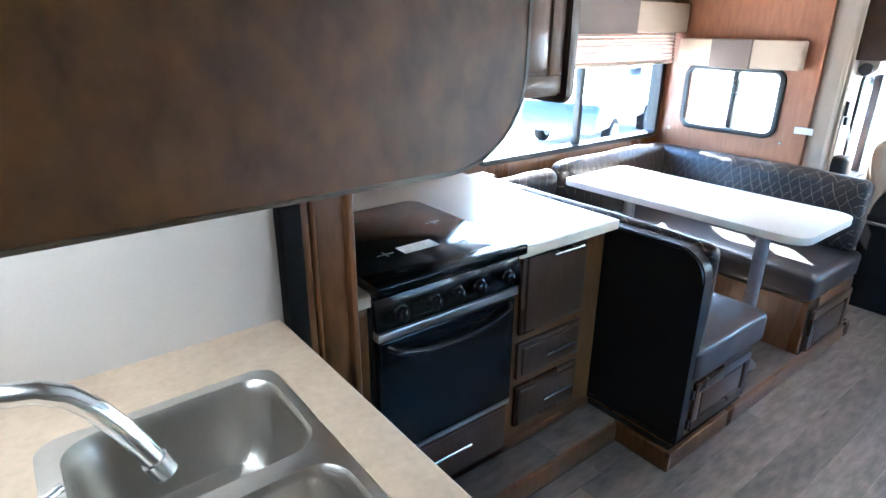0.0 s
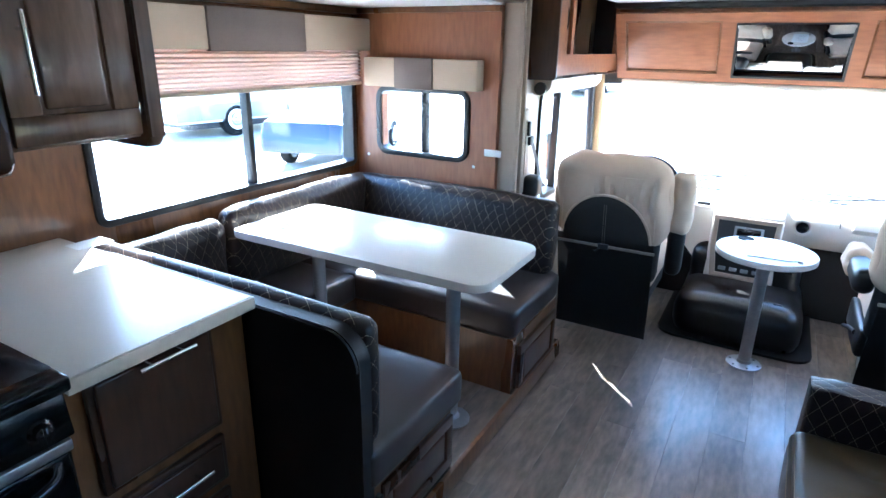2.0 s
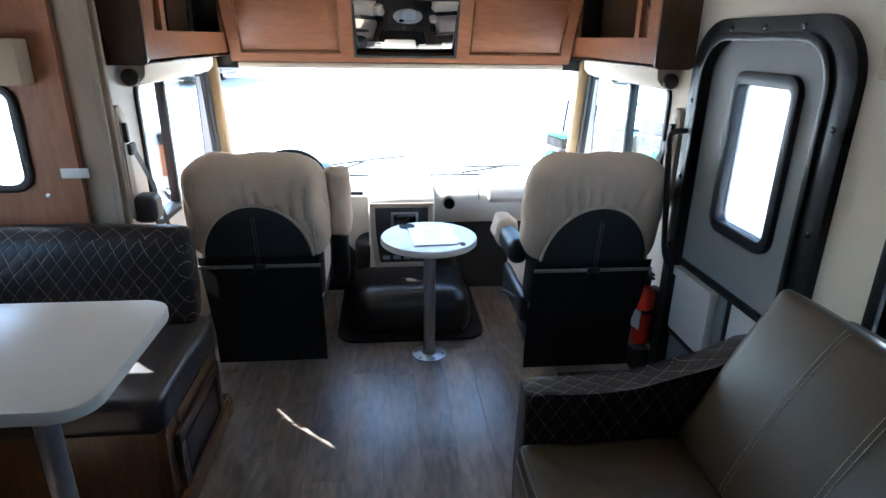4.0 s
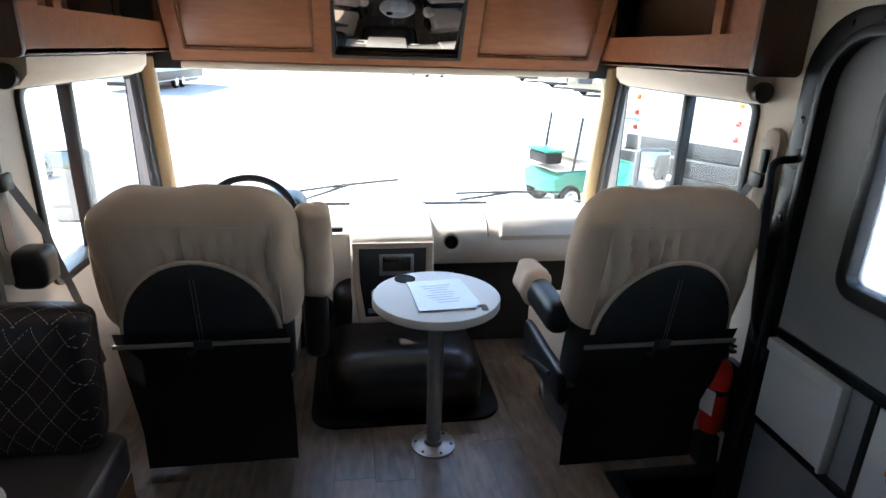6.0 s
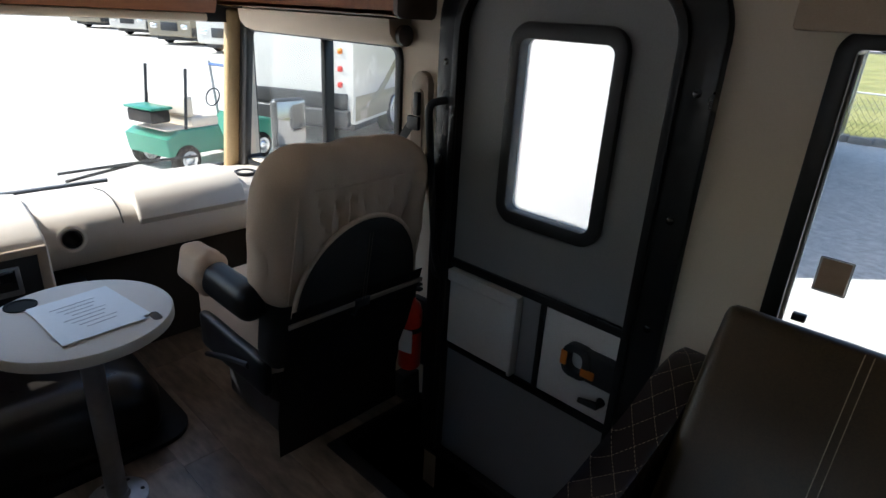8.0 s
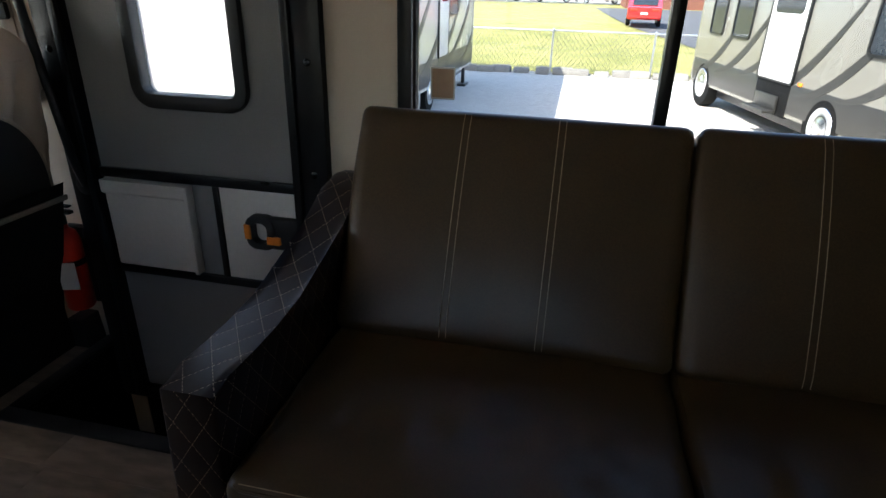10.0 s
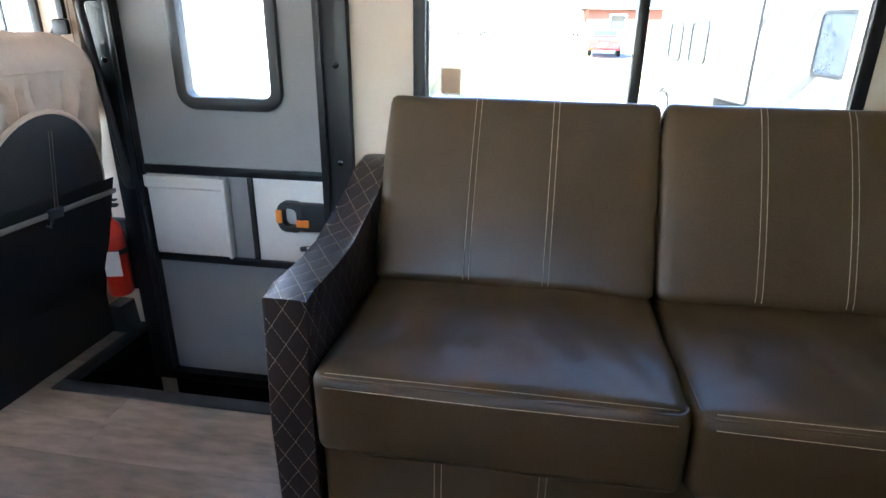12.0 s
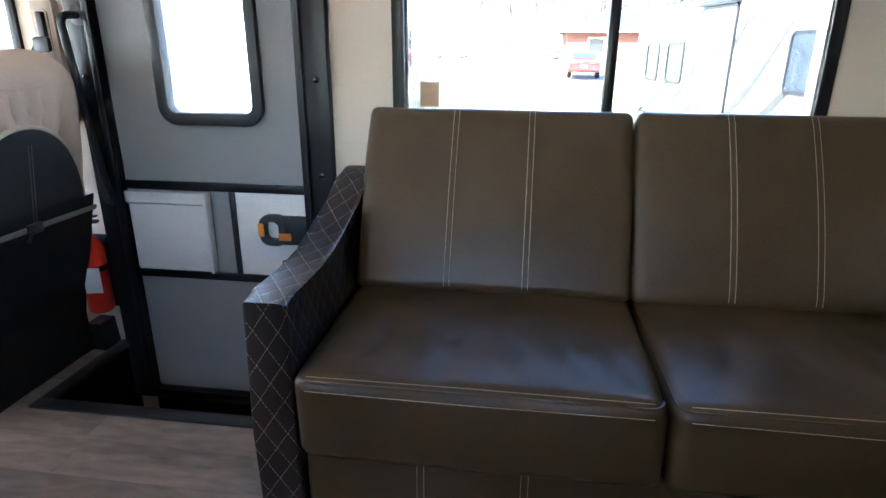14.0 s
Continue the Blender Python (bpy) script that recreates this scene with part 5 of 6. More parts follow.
    for j in range(9):
        z = 0.02 + (bz + H * 0.36 - 0.02) * j / 8
        row = []
        for k in range(n + 1):
            y = -wide * 0.9 + 1.8 * wide * k / n
            x = -0.012 + 0.006 * noise.noise(Vector((y * 6 + cy, z * 3, 1))) - 0.125 * max(0, (z - 0.2) / 0.45)
            row.append(bm.verts.new((x, y, z)))
        rows.append(row)
    for a, b in zip(rows, rows[1:]):
        for k in range(n):
            bm.faces.new((a[k], a[k + 1], b[k + 1], b[k]))
    bmesh.ops.solidify(bm, geom=bm.faces[:], thickness=0.02)
    part("skirt", moved(bm, M), FABRIC_DARK, t, "charcoal fabric skirt hanging to floor")
    part("pocket_seam", moved(tube([(-0.022, -wide * 0.88, 0.26), (-0.024, 0, 0.25), (-0.022, wide * 0.88, 0.26)], 0.004, 6), M), FABRIC_DARK, t)
    if arm_up:
        y = arm_up
        part("armrest", moved(pillow((0.05, y, 0.62), (0.055, 0.045, 0.18), 0.04, (0, 0, 0), 10, 0.003), M), VINYL, t, "raised dark armrest")
        part("armrest_cover", moved(pillow((0.04, y, 0.86), (0.07, 0.058, 0.17), 0.05, (0.01, 0.01, 0), 14, 0.014, 16), M), FABRIC, t, "beige armrest cover")
    if arm_flat:
        y = arm_flat
        part("armrest", moved(pillow((0.16, y, 0.655), (0.2, 0.045, 0.06), 0.04, (0, 0, 0), 12, 0.003), M), VINYL, t, "dark vinyl armrest")
        part("armrest_cover", moved(pillow((0.31, y, 0.665), (0.1, 0.056, 0.07), 0.045, (0, 0.006, 0.004), 14, 0.012, 18), M), FABRIC, t, "wrinkled beige armrest cover")
        part("side_trim", moved(pillow((0.27, y - 0.062, 0.33), (0.24, 0.022, 0.075), 0.02, (0, 0.004, 0), 8, 0.003), M), BLACK, t, "black moulded seat side trim")
        part("lever", moved(tube([(0.12, y - 0.04, 0.35), (0.28, y - 0.03, 0.31), (0.43, y - 0.028, 0.255)], [0.014, 0.012, 0.01], 8), M), BLACK, t)
    return t


captain_seat("driver captain seat with beige stretch cover", 4.2, 0.812, 0, 1.11, -0.36, None, 0.303)
captain_seat("passenger captain seat with beige stretch cover", 4.04, -0.737, 0, 1.135, None, 0.335, 0.303)


def belt(x, yw, s, z0, z1, mirror):
    t = thing("seat_belt", (x, yw, z0), "tan seat belt guide with black belt", "seat belt", "seat belts")
    part("guide", prism("y", rrect(x - 0.04, x + 0.04, z0, z1, 0.038, 8), *sorted((yw, yw + s * 0.03)), 0.008), TAN_PL, t)
    part("slot", prism("y", rrect(x - 0.02, x + 0.02, z0 + 0.1, z1 - 0.06, 0.019, 8), *sorted((yw + s * 0.028, yw + s * 0.034))), TAN_PL, t)
    part("anchor", join(box(x - 0.012, x + 0.012, *sorted((yw + s * 0.03, yw + s * 0.05)), z1 - 0.15, z1 - 0.07, 0.004), box(x - 0.03, x + 0.03, *sorted((yw + s * 0.045, yw + s * 0.065)), z1 - 0.2, z1 - 0.15, 0.01)), BLACK, t)
    bm = bmesh.new()
    rows = [[bm.verts.new((px + o, yw + s * py, pz)) for o in (-0.023, 0.023)] for px, py, pz in ((x, 0.055, z1 - 0.16), (x + 0.06, 0.06, z1 - 0.25), (x + 0.13, 0.065, z0 + 0.12), (x + 0.17, 0.07, z0), (x + 0.21, 0.09, z0 - 0.17), (x + 0.23, 0.12, z0 - 0.4))]
    for a, b in zip(rows, rows[1:]):
        bm.faces.new((a[0], a[1], b[1], b[0]))
    bmesh.ops.solidify(bm, geom=bm.faces[:], thickness=0.003)
    part("webbing", bm, BLACK, t, "black woven belt webbing")
    part("retractor", pillow((x + 0.05, yw + s * 0.06, z0 + 0.035), (0.06, 0.05, 0.06), 0.03, (0, 0, 0), 8, 0), BLACK, t)


belt(3.985, YL, -1, 0.86, 1.335, 1)
belt(4.035, YR, 1, 0.90, 1.325, -1)

# ---- round pedestal table ----
rt = thing("pedestal_table", (4.235, 0.005, 0), "small round laminate table on metal post", "table")
rtop = part("tabletop", lathe((4.235, 0.008, 0.64), [(0.236, 0.0), (0.241, 0.004), (0.241, 0.028), (0.237, 0.033)], 56), LAM_PALE, rt)
part("cup_holder", lathe((4.395, 0.112, 0.6735), [(0.042, 0.0), (0.042, 0.0025), (0.036, 0.0025), (0.035, 0.0008), (0.004, 0.0008)]), RUBBER, rtop)
part("slot", prism("z", rrect(4.075, 4.13, -0.16, -0.135, 0.012), 0.6732, 0.6738), BROWN_FAB, rtop)
part("post", lathe((4.235, 0.003, 0.0), [(0.031, 0.005), (0.031, 0.64)], 24), GREY_METAL, rt)
fl = part("floor_flange", lathe((4.235, 0.003, 0.0), [(0.09, 0.0), (0.09, 0.007), (0.06, 0.011), (0.038, 0.014), (0.034, 0.03), (0.032, 0.031)], 32), GREY_METAL, rt)
for k in range(6):
    a = math.pi / 3 * k + 0.3
    part("screw", lathe((4.235 + 0.072 * math.cos(a), 0.003 + 0.072 * math.sin(a), 0.0085), [(0.007, 0), (0.006, 0.003), (0.002, 0.004)], 10), BLACK, fl)
pp = thing("document", (4.23, -0.02, 0.675), "printed white document in plastic sleeve on table", "paper")
PM = Matrix.Translation((4.235, -0.015, 0.675)) @ Matrix.Rotation(radians(8), 4, "Z")
part("sheet", moved(box(-0.13, 0.13, -0.11, 0.11, 0, 0.002, 0), PM), SLEEVE, pp)
part("sheet", moved(box(-0.145, 0.125, -0.095, 0.115, 0.0025, 0.0035, 0), PM @ Matrix.Rotation(radians(-4), 4, "Z")), SLEEVE, pp)
part("print", moved(join(*[box(0.07 - 0.022 * k, 0.073 - 0.022 * k, -0.05 + 0.012 * ((k * 7) % 3), 0.07 - 0.01 * ((k * 5) % 4), 0.0038, 0.004, 0) for k in range(8)]), PM), INK, pp)

# ---- engine cover, dash ----
VINYL_DOG = mat("engine_cover_vinyl", (0.015, 0.0125, 0.0105), (0.01, 0.008, 0.007), 0.31, coarse=5, fine=200, bump=0.1)
dg = thing("engine_cover", (4.65, 0.09, 0), "dark brown vinyl engine cover between seats", "cover")
part("hump", pillow((4.86, 0.09, 0.11), (0.44, 0.35, 0.15), 0.12, (0, 0, 0.015), 16, 0.008, 5), VINYL_DOG, dg)
part("flange", prism("z", rrect(4.375, 5.3, -0.33, 0.51, (0.12, 0.04, 0.04, 0.12), 10), 0.0, 0.016, 0.005), VINYL, dg)
part("hump_rear", pillow((5.15, 0.10, 0.28), (0.3, 0.32, 0.2), 0.1, (0, 0, 0), 12, 0.006, 5), VINYL_DOG, dg)

ds = thing("dashboard", (5.2, 0.1, 0.4), "beige moulded dashboard along the windshield", "dashboard")
dash_prof = [(5.02, 0.50), (4.985, 0.54), (4.965, 0.60), (4.97, 0.66), (5.0, 0.705), (5.06, 0.735), (5.16, 0.745), (5.3, 0.725), (5.46, 0.70), (5.46, 0.50)]
part("shell", prism("y", dash_prof, YR, -0.07, 0.004), BEIGE_PL, ds)
part("shell", prism("y", dash_prof, 0.325, YL, 0.004), BEIGE_PL, ds)
cs = part("console", prism("y", [(5.35, 0.24), (4.86, 0.24), (4.84, 0.27), (4.87, 0.66), (4.9, 0.70), (5.0, 0.735), (5.16, 0.77), (5.3, 0.75), (5.46, 0.71)], -0.072, 0.327, 0.012, 3), BEIGE_PL, ds, "beige centre console")
CM = Matrix.Translation((4.845, 0.1275, 0.27)) @ Matrix.Rotation(radians(4.4), 4, "Y")
part("console_face", moved(prism("x", [(-0.135, 0.03), (0.135, 0.03), (0.158, 0.2), (0.163, 0.375), (-0.163, 0.375), (-0.158, 0.2)], -0.012, 0.004, 0.004), CM), BLACK, cs, "black console face")
part("face_lip", moved(ring("x", [(-0.165, 0.0), (0.165, 0.0), (0.188, 0.2), (0.192, 0.4), (-0.192, 0.4), (-0.188, 0.2)], [(-0.133, 0.032), (0.133, 0.032), (0.156, 0.2), (0.161, 0.373), (-0.161, 0.373), (-0.156, 0.2)], -0.02, 0.006, 0.006), CM), TAN_PL, cs, "taupe console surround")
part("radio", moved(box(-0.018, -0.008, -0.1, 0.065, 0.24, 0.345, 0.004), CM), GREY_METAL, cs, "grey radio bezel")
part("radio_screen", moved(box(-0.0195, -0.016, -0.085, 0.05, 0.262, 0.335, 0.001), CM), SCREEN, cs)
for k in range(3):
    part("knob", moved(lathe((0, 0, 0), [(0.022, 0), (0.022, 0.008), (0.017, 0.016), (0.012, 0.017)], 16), CM @ Matrix.Translation((-0.012, -0.085 + 0.085 * k, 0.15)) @ Matrix.Rotation(radians(-90), 4, "Y")), GREY_METAL, cs)
for k in range(4):
    part("button", moved(box(-0.016, -0.01, -0.12 + 0.065 * k, -0.075 + 0.065 * k, 0.05, 0.075, 0.003), CM), GREY_METAL, cs)
part("glove_lid", prism("y", [(4.975, 0.63), (4.945, 0.668), (4.975, 0.735), (5.03, 0.775), (5.12, 0.788), (5.3, 0.765), (5.3, 0.70), (5.0, 0.65)], -0.89, -0.42, 0.01, 3), BEIGE_PL, ds, "beige raised dash box lid")
part("cup_ring", moved(lathe((0, 0, 0), [(0.05, 0), (0.052, 0.012), (0.04, 0.014), (0.036, 0.004), (0.004, 0.002)], 22), Matrix.Translation((4.968, -0.17, 0.635)) @ Matrix.Rotation(radians(-78), 4, "Y")), BEIGE_PL, ds)
part("air_vent", moved(lathe((0, 0, 0), [(0.034, 0), (0.034, 0.016), (0.026, 0.018), (0.022, 0.006), (0.004, 0.005)], 20), Matrix.Translation((4.966, -0.17, 0.635)) @ Matrix.Rotation(radians(-78), 4, "Y")), GLOSS_BLACK, ds, "round black air vent")
part("cup_holder", lathe((5.12, -0.98, 0.735), [(0.052, 0), (0.052, 0.016), (0.044, 0.018), (0.04, 0.004), (0.004, 0.004)], 22), BLACK, ds)
part("side_wing", prism("x", [(0.325, 0.70), (0.325, 0.25), (0.36, 0.262), (0.41, 0.34), (0.47, 0.43), (0.56, 0.49), (0.7, 0.505), (0.7, 0.62), (0.5, 0.70)], 4.925, 5.02, 0.012, 3), BEIGE_PL, ds, "beige curved panel beside console")
part("top_seam", tube([(4.968, -0.36, 0.66), (4.998, -0.36, 0.7075), (5.06, -0.36, 0.7375), (5.16, -0.36, 0.7475), (5.3, -0.36, 0.7275)], 0.003, 6), BLACK, ds)
part("switch_panel", moved(box(-0.01, 0.01, 0.36, 0.44, 0.0, 0.12, 0.01), Matrix.Translation((4.965, 0, 0.60))), BLACK, ds)
part("knee_panel", box(5.1, 5.3, YR, -0.1, 0.0, 0.52, 0.02), FABRIC_DARK, ds, "dark carpeted lower dash")
part("knee_panel", box(5.1, 5.3, 0.4, YL, 0.0, 0.52, 0.02), FABRIC_DARK, ds, "dark carpeted lower dash")
part("instrument_hood", pillow((5.0, 0.76, 0.78), (0.13, 0.23, 0.1), 0.06, (0, 0, 0.01), 12, 0), BLACK, ds, "black instrument hood")
part("gauge", moved(lathe((0, 0, 0), [(0.05, 0), (0.05, 0.008), (0.045, 0.003), (0.004, 0.003)], 20), Matrix.Translation((4.872, 0.68, 0.80)) @ Matrix.Rotation(radians(-80), 4, "Y")), GLOSS_BLACK, ds)
part("gauge", moved(lathe((0, 0, 0), [(0.05, 0), (0.05, 0.008), (0.045, 0.003), (0.004, 0.003)], 20), Matrix.Translation((4.872, 0.82, 0.80)) @ Matrix.Rotation(radians(-80), 4, "Y")), GLOSS_BLACK, ds)

sw = thing("steering_wheel", (4.75, 0.76, 0.8), "black steering wheel behind driver seat", "steering wheel")
SM = Matrix.Translation((4.76, 0.76, 0.80)) @ Matrix.Rotation(radians(-62), 4, "Y")
part("rim", moved(tube([(0.21 * math.cos(2 * math.pi * k / 40), 0.21 * math.sin(2 * math.pi * k / 40), 0) for k in range(41)], 0.016, 10, True), SM), BLACK, sw)
part("hub", moved(pillow((0, 0, -0.02), (0.08, 0.09, 0.03), 0.03, (0, 0, 0), 8, 0), SM), BLACK, sw)
for a in (0, 90, 180):
    part("spoke", moved(box(0.05, 0.205, -0.018, 0.018, -0.02, -0.002, 0.006), SM @ Matrix.Rotation(radians(a + 90), 4, "Z")), BLACK, sw)
part("column", moved(between((0, 0, -0.02), (0, 0, -0.3), 0.04), SM), BLACK, sw)


def mirror(y, x, s):
    t = thing("side_mirror", (x, y, 0.55), "white framed exterior side mirror", "mirror", "side mirrors")
    part("housing", box(x, x + 0.07, y - 0.11, y + 0.11, 0.6, 1.0, 0.03, 3), RV_GREY, t)
    part("glass", box(x - 0.003, x + 0.002, y - 0.095, y + 0.095, 0.62, 0.985, 0.001), TV_MIRROR, t)
    part("bracket", tube([(x + 0.05, y, 0.62), (x + 0.05, y - s * 0.1, 0.5), (x - 0.15, 1.375 if s > 0 else -1.175, 0.48)], 0.018, 8), BLACK, t)


mirror(1.78, 5.5, 1)
mirror(-1.55, 5.6, -1)

# ---- outside ----
GZ = -0.9


def ground_height(x, y):
    if y > -17.5:
        return GZ
    return GZ + 1.25 * min(1, (-17.5 - y) / 46) ** 0.9


bm = bmesh.new()
xs = [-900, -300, -120, -60, -30, -15, -8, -4, 0, 4, 8, 15, 30, 60, 120, 300, 900]
ys = [-900, -300, -150, -90, -70, -55, -45, -38, -34, -30, -26, -23, -21, -19, -17.6, -10, 0, 10, 30, 60, 120, 300, 900]
grid = [[bm.verts.new((x, y, ground_height(x, y))) for x in xs] for y in ys]
for a, b in zip(grid, grid[1:]):
    for k in range(len(xs) - 1):
        bm.faces.new((a[k], a[k + 1], b[k + 1], b[k]))
struct("ground", bm, GRAVEL, "pale sunlit gravel lot", "ground")
bm = bmesh.new()
gx = [-90, -50, -30, -20, -10, 0, 10, 20, 30, 50]
gy = [-66, -55, -45, -38, -34, -30, -26, -23, -21, -19, -17.6]
grid = [[bm.verts.new((x, y, ground_height(x, y) + 0.03)) for x in gx] for y in gy]
for a, b in zip(grid, grid[1:]):
    for k in range(len(gx) - 1):
        bm.faces.new((a[k], a[k + 1], b[k + 1], b[k]))
struct("lawn", bm, GRASS, "sunlit patchy green lawn behind fence", "ground")
bm = bmesh.new()
pts = [(-13, -20), (-3.5, -20), (-2.0, -26), (-0.4, -35), (0.4, -44), (1.2, -56), (-13, -56)]
bm.faces.new([bm.verts.new((x, y, ground_height(x, y) + 0.06)) for x, y in pts])
struct("driveway", bm, ASPHALT, "grey asphalt driveway beside brick house", "road")
bm = bmesh.new()
bm.faces.new([bm.verts.new((x, y, 0.42)) for x, y in ((-150, -65.5), (150, -65.5), (150, -76), (-150, -76))])
struct("road", bm, ASPHALT, "grey asphalt road beyond lawn", "road")

bm = bmesh.new()
bm.faces.new([bm.verts.new((-0.5 + 1.5 * math.cos(a) * (1 + 0.18 * math.sin(5 * a)), -9.0 - 0.16 * math.cos(a) + (0.33 + 0.1 * math.sin(3 * a + 1)) * math.sin(a), GZ + 0.006)) for a in [2 * math.pi * k / 40 for k in range(40)]])
struct("soil_patch", bm, MUD, "damp tan soil patch in gravel", "ground")

# stone edging and chain-link fence
edging = thing("stone_edging", (2, -17.3, GZ), "low grey stone edging along lawn", "edging", kind="structure")
rnd = random.Random(5)
x = -9.0
shared_stone = [smooth_mesh(pillow((0, 0, 0.1), (0.24, 0.16, 0.12), 0.07, (0, 0, 0), 2, 0.05, 3 + k), "stone", STONE, Vector((0, 0, 0))) for k in range(4)]
while x < 14:
    ob = new("stone", shared_stone[rnd.randrange(4)])
    ob.parent = edging
    ob.location = (x - 2, -17.25 + rnd.uniform(-0.06, 0.06) + 17.3, 0.0)
    ob.scale = (rnd.uniform(0.8, 1.3), 1, rnd.uniform(0.7, 1.1))
    x += rnd.uniform(0.42, 0.62)
fence = thing("chain_link_fence", (2, -17.6, GZ), "galvanised chain-link fence before lawn", "fence")
for k in range(9):
    part("post", lathe((-8.2 + 2.82 * k, -17.6, GZ), [(0.03, 0), (0.03, 1.2), (0.035, 1.21), (0.01, 1.25)], 8), WIRE, fence)
part("top_rail", between((-8, -17.6, GZ + 1.18), (15.2, -17.6, GZ + 1.18), 0.022, 8), WIRE, fence)
bm = bmesh.new()
step, hgt = 0.14, 1.15
for k in range(int(23 / step)):
    for s in (1, -1):
        x0 = -8 + k * step
        a, b = (x0, GZ + 0.02), (x0 + s * hgt * 0.8, GZ + 0.02 + hgt)
        d = 0.0035
        q = [bm.verts.new((a[0] - d, -17.6, a[1])), bm.verts.new((a[0] + d, -17.6, a[1])), bm.verts.new((b[0] + d, -17.6, b[1])), bm.verts.new((b[0] - d, -17.6, b[1]))]
        bm.faces.new(q)
bmesh.ops.solidify(bm, geom=bm.faces[:], thickness=0.006)
mesh_ob = part("wire_mesh", bm, WIRE, fence)
tagged(mesh_ob, kind="stuff")


def wheel(parent, M, x, y, r=0.48, w=0.26, rim=CHROME):
    ty = part("wheel", moved(lathe((0, 0, -w / 2), [(r * 0.6, 0), (r * 0.95, 0.01), (r, 0.06), (r, w - 0.06), (r * 0.95, w - 0.01), (r * 0.6, w)], 24), M @ Matrix.Translation((x, y, r)) @ Matrix.Rotation(radians(90), 4, "X")), RUBBER, parent, "black tyre")
    for s in (1, -1):
        part("rim", moved(lathe((0, 0, 0), [(r * 0.62, 0), (r * 0.6, 0.015), (r * 0.35, 0.004), (r * 0.22, 0.03), (r * 0.05, 0.035)], 20), M @ Matrix.Translation((x, y + s * (w / 2 - 0.005), r)) @ Matrix.Rotation(radians(-90 * s), 4, "X")), rim, ty, "polished metal rim")


def coach(label, M, length, height, body, windows, door=None, swoosh=True, accent=RV_GREY, trailer=False, front_wheel=None, steps=False):
    """A parked motorhome or trailer; x along it, its middle at the origin, the detailed side at -y."""
    base = M.translation
    t = thing("motorhome" if not trailer else "travel_trailer", base, label, "motorhome" if not trailer else "trailer", "parked coaches")
    L, W = length / 2, 1.25
    prof = rrect(-L, L, 0.45, height, (0.1, 0.1, 0.35, 0.25), 6)
    part("body", moved(prism("y", prof, -W, W, 0.05, 3), M), body, t)
    part("underbody", moved(box(-L * 0.9, L * 0.9, -W * 0.85, W * 0.85, 0.25, 0.5, 0.02), M), BLACK, t)
    for u0, u1, v0, v1 in windows:
        for s in (-1, 1):
            w = part("window", moved(ring("y", rrect(u0 - 0.04, u1 + 0.04, v0 - 0.04, v1 + 0.04, 0.1), rrect(u0, u1, v0, v1, 0.07), *sorted((s * W, s * (W + 0.03)))), M), BLACK_FRAME, t)
            part("pane", moved(prism("y", rrect(u0, u1, v0, v1, 0.07), *sorted((s * (W - 0.01), s * (W + 0.012)))), M), DARK_GLASS, w)
    if door:
        u0, u1, v0, v1 = door
        d = part("door", moved(prism("y", rrect(u0, u1, v0, v1, 0.06), -W - 0.03, -W + 0.01, 0.005), M), WHITE, t, "white entry door")
        part("door_frame", moved(ring("y", rrect(u0 - 0.05, u1 + 0.05, v0 - 0.03, v1 + 0.05, 0.08), rrect(u0, u1, v0, v1, 0.06), -W - 0.035, -W), M), BLACK_FRAME, d)
        part("door_pane", moved(prism("y", rrect(u0 + 0.12, u1 - 0.12, v0 + 1.0, v1 - 0.15, 0.08), -W - 0.036, -W - 0.02), M), DARK_GLASS, d)
        part("awning_light", moved(box(u0 - 0.1, u1 + 0.1, -W - 0.12, -W, v1 + 0.06, v1 + 0.16, 0.02), M), BLACK, d)
    if swoosh:
        for k in range(7):
            pts = []
            n = 12
            x0 = -L * 0.95 + k * length * 0.135
            for j in range(n + 1):
                q = j / n
                pts.append((x0 + q * length * 0.33, 0.7 + 1.9 * q ** 1.6 + 0.1 * k % 0.3))
            low = [(x, z - 0.02 - 0.16 * math.sin(math.pi * j / n)) for j, (x, z) in enumerate(pts)]
            pts = [(min(max(x, -L + 0.15), L - 0.15), min(z, height - 0.35)) for x, z in pts]
            low = [(min(max(x, -L + 0.15), L - 0.15), min(z, height - 0.37)) for x, z in low]
            bm = prism("y", pts + low[::-1], -W - 0.008, -W + 0.002)
            part("graphic", moved(bm, M), accent, t, "grey swoosh graphic")
    if steps:
        u0, u1, v0, v1 = door
        # shade of the step recess, drawn as a black panel on the body side
        part("step_recess", moved(box(u0, u1, -W - 0.012, -W + 0.05, 0.42, v0 - 0.02, 0.01), M), RUBBER, t, "flat black panel standing in for shaded step recess")
        st1 = part("entry_step", moved(box(u0 + 0.12, u1 - 0.25, -W - 0.24, -W - 0.02, 0.45, 0.5, 0.01), M), RV_GREY, t, "grey folding entry step")
        part("step_riser", moved(box(u0 + 0.12, u1 - 0.25, -W - 0.06, -W - 0.02, 0.5, 0.72, 0.01), M), RV_GREY, st1)
        part("marker_lamp", moved(box(u1 + 0.2, u1 + 0.3, -W - 0.03, -W, 0.95, 1.0, 0.008), M), ORANGE, t, "amber marker lamp")
    if trailer and door:
        jk = part("stabiliser_jack", moved(box(L - 0.95, L - 0.87, -W + 0.02, -W + 0.1, 0.06, 0.5, 0.01), M), BLACK, t)
        part("foot_plate", moved(box(L - 1.15, L - 0.67, -W - 0.04, -W + 0.16, 0.0, 0.06, 0.01), M), BLACK, jk)
    part("stripe", moved(box(-L + 0.1, L - 0.1, -W - 0.004, W + 0.004, 0.5, 0.95, 0.01), M), accent, t)
